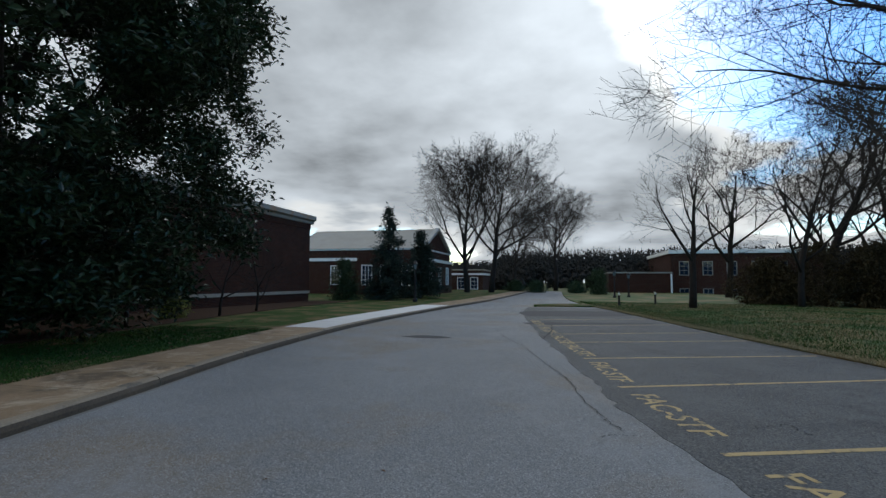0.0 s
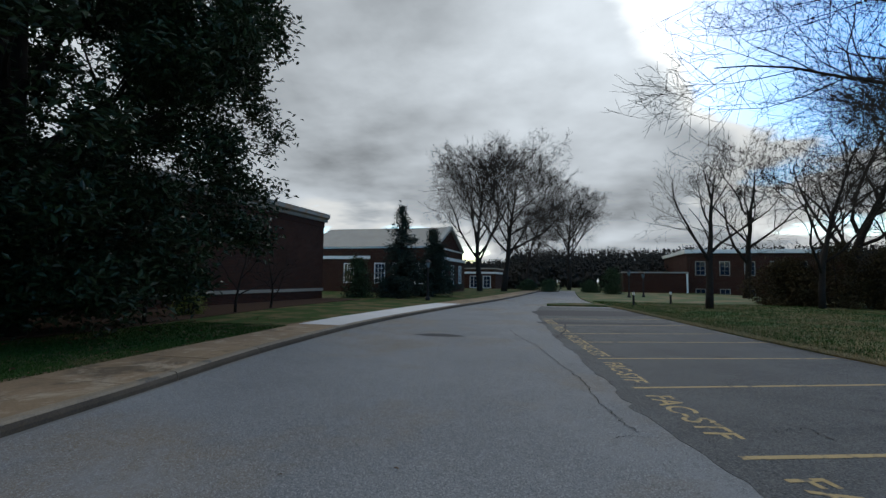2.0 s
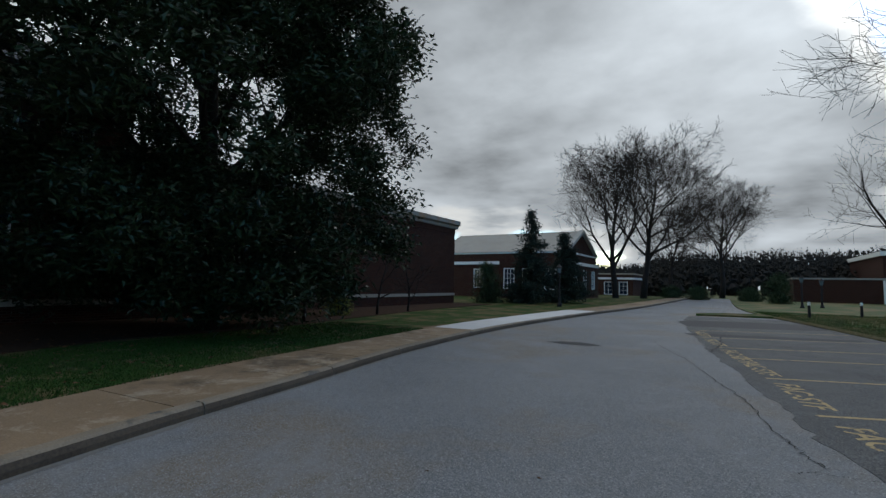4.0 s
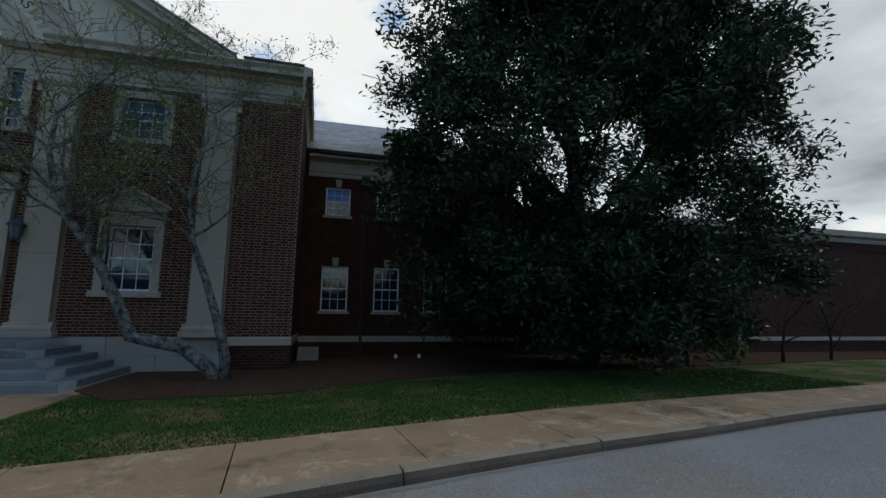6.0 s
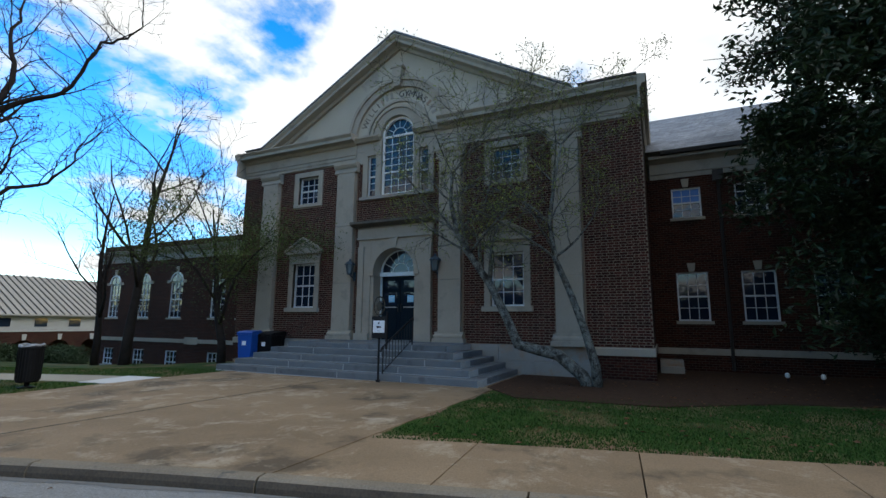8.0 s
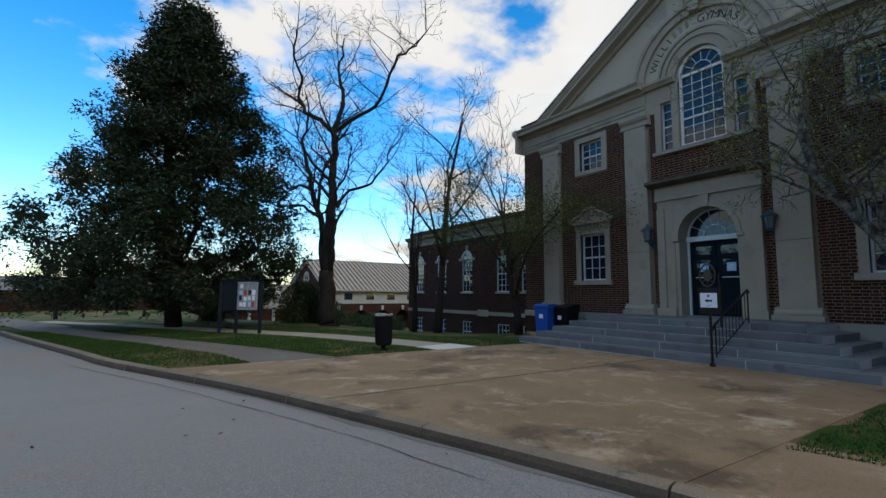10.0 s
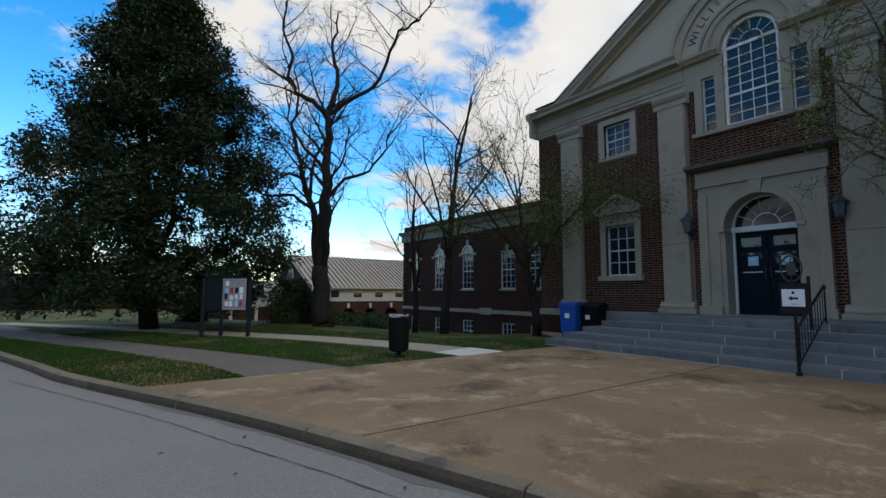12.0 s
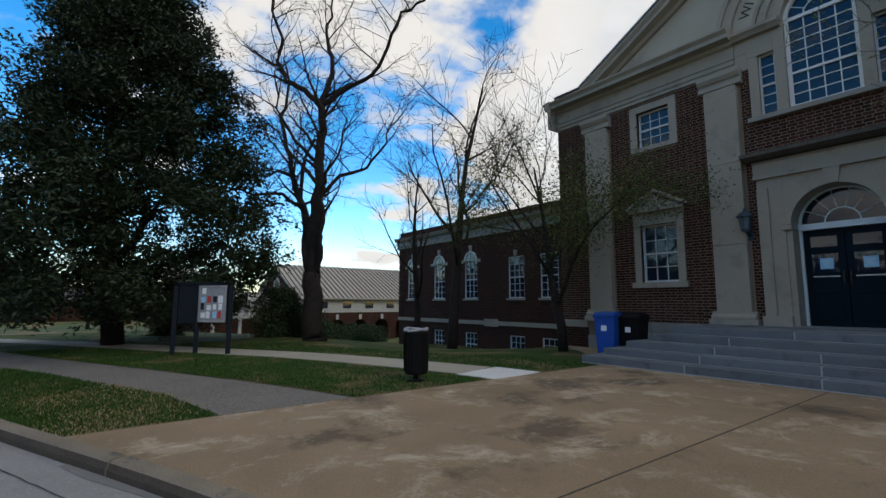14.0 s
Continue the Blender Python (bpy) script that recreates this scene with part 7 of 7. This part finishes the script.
def litter_bin():
    x, y, z = -6.1, -13.05, 0.115
    root = thing("litter_bin", "black litter bin with a pale liner at the lawn corner", "litter bin", (x, y, z))
    part("foot", Shape().lathe([(0.16, z), (0.16, z + 0.03), (0.05, z + 0.05), (0.05, z + 0.14)], x, y, 12), M_BLACKBIN, root)
    body = Shape()
    body.lathe([(0.19, z + 0.13), (0.205, z + 0.16), (0.215, z + 0.82), (0.225, z + 0.84), (0.225, z + 0.88), (0.20, z + 0.88), (0.195, z + 0.2)], x, y, 24)
    part("body", body, M_BLACKBIN, root, smooth=False)
    for k in range(24):
        a = 2 * math.pi * k / 24
        part("slat", Shape().tube([(x + 0.212 * math.cos(a), y + 0.212 * math.sin(a), z + 0.18), (x + 0.222 * math.cos(a), y + 0.222 * math.sin(a), z + 0.82)], [0.011, 0.011], 4), M_BLACKBIN, root)
    rng = random.Random(3)
    lin = Shape()
    pts = [(x + (0.205 + rng.uniform(-0.02, 0.02)) * math.cos(t), y + (0.205 + rng.uniform(-0.02, 0.02)) * math.sin(t), z + 0.9 + rng.uniform(-0.015, 0.03)) for t in [2 * math.pi * k / 22 for k in range(22)]]
    lin.tube(pts + pts[:1], [0.028] * 23, 5)
    part("liner", lin, M_LITTER, root, "rumpled pale bin liner")


litter_bin()


def wheeled_bin(name, label, x, y, z, material, h=1.1, w=0.58, d=0.66, turn=0.0):
    root = thing(name, label, "wheeled bin", (x, y, z), "bins by the steps")
    def shaped(sh):
        return sh.turned(Matrix.Translation((x, y, z)) @ Matrix.Rotation(turn, 4, "Z"))
    b, t = 0.40, 0.5
    v = [(-d * b, -w * b, 0.06), (d * b, -w * b, 0.06), (d * b, w * b, 0.06), (-d * b, w * b, 0.06), (-d * t, -w * t, h - 0.1), (d * t, -w * t, h - 0.1), (d * t, w * t, h - 0.1), (-d * t, w * t, h - 0.1)]
    part("body", shaped(Shape().solid(v, [(3, 2, 1, 0), (4, 5, 6, 7), (0, 1, 5, 4), (1, 2, 6, 5), (2, 3, 7, 6), (3, 0, 4, 7)])), material, root, bevel=0.03)
    part("rim", shaped(Shape().box(-d * 0.53, d * 0.53, -w * 0.53, w * 0.53, h - 0.13, h - 0.095)), material, root, bevel=0.01)
    part("lid", shaped(Shape().prism([(-d * 0.54, h - 0.093), (d * 0.55, h - 0.093), (d * 0.55, h - 0.05), (d * 0.3, h), (-d * 0.4, h + 0.02), (-d * 0.54, h - 0.03)], -w * 0.53, w * 0.53, "y")), material, root, bevel=0.012)
    part("handle", shaped(Shape().tube([(-d * 0.5, -w * 0.4, h - 0.12), (-d * 0.64, -w * 0.4, h - 0.06), (-d * 0.64, w * 0.4, h - 0.06), (-d * 0.5, w * 0.4, h - 0.12)], [0.016] * 4, 6)), material, root)
    for s_ in (-1, 1):
        sh = Shape()
        sh.tube([(-d * 0.38, s_ * w * 0.42, 0.1), (-d * 0.38, s_ * w * 0.5, 0.1)], [0.1, 0.1], 14)
        part("wheel", shaped(sh), M_BLACKBIN, root)
    lab = Shape().box(d * 0.475, d * 0.482, -0.08, 0.06, h * 0.6, h * 0.72)
    part("sticker", shaped(lab), M_PAPER, root)
    return root


wheeled_bin("recycling_bin", "bright blue wheeled recycling bin", -12.05, -13.0, 0.13, M_BLUEBIN, 1.14, 0.52, 0.6, turn=0.25)
wheeled_bin("rubbish_bin", "black wheeled rubbish bin", -12.55, -12.6, 0.13, M_BLACKBIN, 1.08, turn=0.15)
wheeled_bin("rubbish_bin", "black wheeled rubbish bin", -13.2, -13.1, 0.13, M_BLACKBIN, 1.1, turn=0.1)


def notice_board():
    p = [Vector((-3.2, -20.35, 0.1)), Vector((-3.78, -20.5, 0.1)), Vector((-4.45, -19.75, 0.1))]
    root = thing("notice_board", "navy two-sided notice board with pinned papers behind glass", "notice board", p[1])
    for q in p:
        part("post", Shape().box(q.x - 0.055, q.x + 0.055, q.y - 0.055, q.y + 0.055, q.z - 0.05, 1.96), M_NAVY, root, bevel=0.006)
    for i, (a, b) in enumerate(((p[0], p[1]), (p[1], p[2]))):
        d = (b - a)
        L = d.length
        ang = math.atan2(d.y, d.x)
        m = Matrix.Translation(a) @ Matrix.Rotation(ang, 4, "Z")
        case = part("case", Shape().box(0.06, L - 0.06, -0.06, 0.06, 0.85, 1.9).turned(m), M_NAVY, root)
        part("roof_cap", Shape().box(0.0, L, -0.1, 0.1, 1.903, 1.95).turned(m), M_NAVY, case)
        if i == 1:
            fr = Shape()
            for x0, x1, z0, z1 in ((0.07, 0.12, 0.87, 1.88), (L - 0.12, L - 0.07, 0.87, 1.88), (0.12, L - 0.12, 0.87, 0.92), (0.12, L - 0.12, 1.83, 1.88), (L / 2 - 0.02, L / 2 + 0.02, 0.92, 1.83)):
                fr.box(x0, x1, -0.085, -0.061, z0, z1)
            part("frame", fr.turned(m), M_ALU, case, "aluminium display frame")
            part("backing", Shape().box(0.12, L - 0.12, -0.064, -0.0605, 0.92, 1.83).turned(m), M_LITTER, case)
            rng = random.Random(12)
            for k in range(13):
                u = 0.14 + (k % 4) * (L - 0.3) / 4 + rng.uniform(0, 0.03)
                z = 0.96 + (k // 4) * 0.22 + rng.uniform(0, 0.04)
                part("poster", Shape().box(u, u + rng.uniform(0.1, 0.16), -0.067 - 0.0005 * k, -0.0645, z, z + rng.uniform(0.14, 0.2)).turned(m), (M_PAPER, M_PAPER, M_PAPERBLUE, M_RED, M_PRINT, M_PAPER)[k % 6], case)


notice_board()


def lamp_post(x, y, z, h, label):
    root = thing("lamp_post", label, "lamp post", (x, y, z))
    part("column", Shape().lathe([(0.16, z), (0.16, z + 0.15), (0.09, z + 0.3), (0.075, z + 0.6), (0.06, z + h - 0.55), (0.09, z + h - 0.5)], x, y, 12), M_IRON if h < 3 else M_STONE_GREY, root)
    part("lamp", Shape().lathe([(0.09, z + h - 0.5), (0.16, z + h - 0.15)], x, y, 8), M_LANTERNGLASS, root)
    part("cap", Shape().lathe([(0.2, z + h - 0.15), (0.2, z + h - 0.12), (0.08, z + h), (0.03, z + h + 0.08)], x, y, 8), M_IRON, root)


lamp_post(-10.4, 30.0, 0.12, 2.7, "grey post lamp on the lawn by the road")
lamp_post(3.9, 47.0, 0.0, 2.6, "small black post lamp beyond the lot")
lamp_post(5.4, 49.0, 0.0, 2.4, "small black post lamp beyond the lot")


def bollard(x, y):
    root = thing("marker_post", "short dark marker post with white top on the lawn", "post", (x, y, 0.05))
    part("shaft", Shape().lathe([(0.07, 0.0), (0.06, 0.9), (0.05, 0.95)], x, y, 10), M_IRON, root)
    part("white_band", Shape().lathe([(0.064, 0.72), (0.063, 0.88)], x, y, 10), M_PAINT, root)


bollard(2.6, 31.0)
bollard(5.2, 34.0)

# low white rail stub and two pale markers by the wing
for y in (2.0, 2.75):
    root = thing("ground_light", "small white ground light in the mulch bed", "light", (-15.6, y + 0.4, 0.15))
    part("stake", Shape().tube([(-15.6, y + 0.4, 0.1), (-15.6, y + 0.4, 0.25)], [0.015, 0.015], 6), M_IRON, root)
    part("head", Shape().lathe([(0.03, 0.25), (0.06, 0.29), (0.05, 0.36), (0.02, 0.38)], -15.6, y + 0.4, 10), M_PAINT, root)

# ---- markings and wear on the road ----
STALLS = [(1.75, 2.3), (0.70, 4.92), (0.09, 7.49), (-0.30, 9.99), (-0.80, 12.38), (-1.14, 14.2), (-1.62, 16.7), (-2.05, 19.2)]
ENDS = [(6.6, 4.2), (5.6, 6.75), (4.85, 9.42), (4.45, 11.72), (4.05, 14.17), (3.5, 16.0), (3.0, 18.5), (2.6, 21.0)]
for (a, b), (c, d) in zip(STALLS, ENDS):
    p, q = Vector((a, b)), Vector((c, d))
    u = (q - p).normalized()
    n = Vector((-u.y, u.x)) * 0.04
    v = []
    steps = 14
    for i in range(steps + 1):
        r = p.lerp(q, i / steps)
        j = 0.006 * noise.noise(Vector((r.x * 3, r.y * 3, 1)))
        v += [(r.x + n.x * (1 + j * 9), r.y + n.y * (1 + j * 9), 0.0085), (r.x - n.x * (1 - j * 9), r.y - n.y * (1 - j * 9), 0.0085)]
    f = [(2 * i, 2 * i + 1, 2 * i + 3, 2 * i + 2) for i in range(steps)]
    root = new("stall_line", mesh_of("stall_line", v, f, M_YELLOW))
    tagged(root, "faded yellow painted stall line on asphalt", "road marking", "stall lines")


def road_text(body, at, toward, size):
    """Painted letters lying on the asphalt, reading along the given direction."""
    cu = bpy.data.curves.new("letters", "FONT")
    cu.body, cu.size, cu.space_character = body, size, 1.0
    cu.offset = 0.006
    tmp = bpy.data.objects.new("letters", cu)
    me = bpy.data.meshes.new_from_object(tmp)
    bpy.data.objects.remove(tmp)
    me.materials.append(M_YELLOW)
    ob = new("painted_letters", me)
    u = Vector(toward).normalized()
    ob.matrix_basis = Matrix(((u.x, -u.y, 0, at[0]), (u.y, u.x, 0, at[1]), (0, 0, 1, 0.0088), (0, 0, 0, 1)))
    return tagged(ob, "faded yellow staff parking letters painted on asphalt", "road marking", "parking letters")


for i in range(7):
    p, q = Vector(STALLS[i + 1]), Vector(STALLS[i])
    u = (q - p).normalized()
    road_text("FAC-STF", p + u * 0.40 + Vector((0.02, 0.0)), u, 0.47)


def crack(points, width, seed, name="road_crack", wobble=0.03):
    rng = random.Random(seed)
    line = spline(points, 10)
    v, f = [], []
    for p in line:
        w = width * rng.uniform(0.3, 1.0)
        ox, oy = rng.gauss(0, wobble), rng.gauss(0, wobble)
        v += [(p.x + ox - w, p.y + oy, 0.0095), (p.x + ox + w, p.y + oy, 0.0095)]
    f = [(2 * i, 2 * i + 1, 2 * i + 3, 2 * i + 2) for i in range(len(line) - 1)]
    tagged(new(name, mesh_of(name, v, f, M_CRACK)), "dark irregular crack in the asphalt", "crack")


crack([(-0.09, 5.42), (-0.18, 5.64), (-0.38, 6.43), (-0.66, 7.94), (-1.08, 9.44), (-1.63, 11.46), (-2.27, 13.13), (-2.71, 14.83)], 0.011, 1, wobble=0.02)
crack([(-0.32, 5.11), (-0.16, 5.26), (-0.03, 5.24), (0.25, 5.3)], 0.010, 2, wobble=0.008)
crack([(1.02, 5.81), (1.29, 5.85), (1.65, 6.09), (1.72, 5.80), (1.8, 5.76)], 0.010, 3, wobble=0.01)
crack([(-1.25, 13.0), (-1.05, 15.4), (-1.1, 17.3), (-1.0, 18.0)], 0.03, 4)
crack([(0.6, -15.0), (-0.31, -12.9), (-0.89, -11.6), (-1.48, -10.13), (-1.81, -9.19), (-2.25, -8.03), (-2.72, -6.6), (-3.1, -5.1)], 0.008, 10, wobble=0.008)


def patch(points, material, label, z=0.0065, name="road_patch"):
    rng = random.Random(len(points))
    line = spline(points + points[:1], 6)[:-1]
    v = [(p.x + rng.gauss(0, 0.02), p.y + rng.gauss(0, 0.02), z) for p in line]
    tagged(new(name, mesh_of(name, v, [tuple(range(len(v)))], material)), label, "patch")


patch([(-1.9, 17.2), (1.6, 18.1), (2.6, 19.1), (0.5, 18.6), (-2.0, 17.9)], M_PATCH, "dark repaired strip across the asphalt")
patch([(-2.3, 21.0), (2.0, 22.6), (2.0, 25.6), (-2.6, 24.6)], M_PATCH, "dark asphalt repair at the lot's end")
patch([(-5.1, 12.4), (-4.3, 12.2), (-3.6, 12.5), (-4.4, 12.9)], M_PATCH, "small dark asphalt repair by the gutter")
flat("grass_island", [(-2.5, 29.2), (1.2, 29.8), (0.7, 32.4), (-1.2, 32.0), (-2.6, 30.6)], -0.1, 0.09, M_GRASS, "small green grass island at the lot's end", "lawn")

# gutter silt along the kerb
def silt():
    a = [p for p in beside(KERB, -0.01) if -12 < p.y < 26]
    v, f = [], []
    for i, p in enumerate(a):
        w = 0.03 + 0.16 * abs(noise.noise(Vector((p.x * 1.3, p.y * 1.3, 3))))
        v += [(p.x, p.y, 0.012), (p.x + w, p.y, 0.004)]
    f = [(2 * i, 2 * i + 2, 2 * i + 3, 2 * i + 1) for i in range(len(a) - 1)]
    tagged(new("gutter_silt", mesh_of("gutter_silt", v, f, M_SILT)), "pale silt and grit along the gutter", "silt", kind="structure")


silt()


# fallen leaves
def fallen():
    nr = np.random.default_rng(9)
    n = 900
    c = np.stack([nr.uniform(-16.5, -5.5, n), nr.uniform(-4.0, 14, n), np.full(n, 0.158)], 1)
    ex = np.interp(c[:, 1], [p.y for p in WALK_IN], [p.x for p in WALK_IN])
    c = c[c[:, 0] < ex - 0.1]
    v, f = leaf_mesh(nr, c, 0.09, 1, 0.005, 0.1)
    tagged(new("fallen_leaves", mesh_of("fallen_leaves", v, f, M_DEADLEAF)), "scattered dead leaves on lawn and mulch", "leaves", kind="stuff")
    c = np.stack([nr.uniform(-3.2, 0.5, 26), nr.uniform(-9.5, 5, 26), np.full(26, 0.015)], 1)
    v, f = leaf_mesh(nr, c, 0.07, 1, 0.003, 0.1)
    tagged(new("fallen_leaves", mesh_of("fallen_leaves", v, f, M_DEADLEAF)), "scattered dead leaves on the road", "leaves", kind="stuff")


fallen()


# bare soil along the lawn's edges
def soil_edge(line, spots, width, z, label):
    s = along(line)
    for start, length in spots:
        pts = []
        n = max(6, int(length / 0.15))
        for i in range(n + 1):
            p = at_length(line, s, start + length * i / n)
            q = at_length(line, s, start + length * i / n + 0.05)
            d = (q - p).normalized() if (q - p).length > 1e-6 else Vector((0, 1))
            w = width * math.sin(math.pi * i / n) ** 0.6 * (0.55 + 0.7 * abs(noise.noise(Vector((p.x * 2.2, p.y * 2.2, 4)))))
            pts.append((p, p + Vector((-d.y, d.x)) * (w + 0.015)))
        v = [(a.x, a.y, z) for a, b in pts] + [(b.x, b.y, z) for a, b in pts]
        f = [(i, i + 1, n + 2 + i, n + 1 + i) for i in range(n)]
        tagged(new("bare_soil", mesh_of("bare_soil", v, f, M_SOIL)), label, "soil", kind="structure")


soil_edge([p for p in WALK_IN], ((0.0, 1.6), (1.9, 2.6), (5.2, 1.4), (7.2, 3.0), (11.5, 2.2), (14.5, 3.5)), 0.32, 0.1275, "worn bare soil where lawn meets the pavement")
soil_edge([Vector((-1.5, -12.3)), Vector((-4.6, -12.3)), Vector((-5.8, -12.3)), Vector((-7.2, -12.3))][::-1], ((0.1, 1.3), (1.7, 1.6), (3.8, 1.8)), 0.28, 0.13, "worn bare soil beside the forecourt")
soil_edge([Vector((-5.9, -3.97)), Vector((-8.5, -4.04)), Vector((-10.6, -4.1))][::-1], ((0.3, 1.5), (2.3, 1.2)), 0.2, 0.1275, "worn bare soil beside the forecourt")
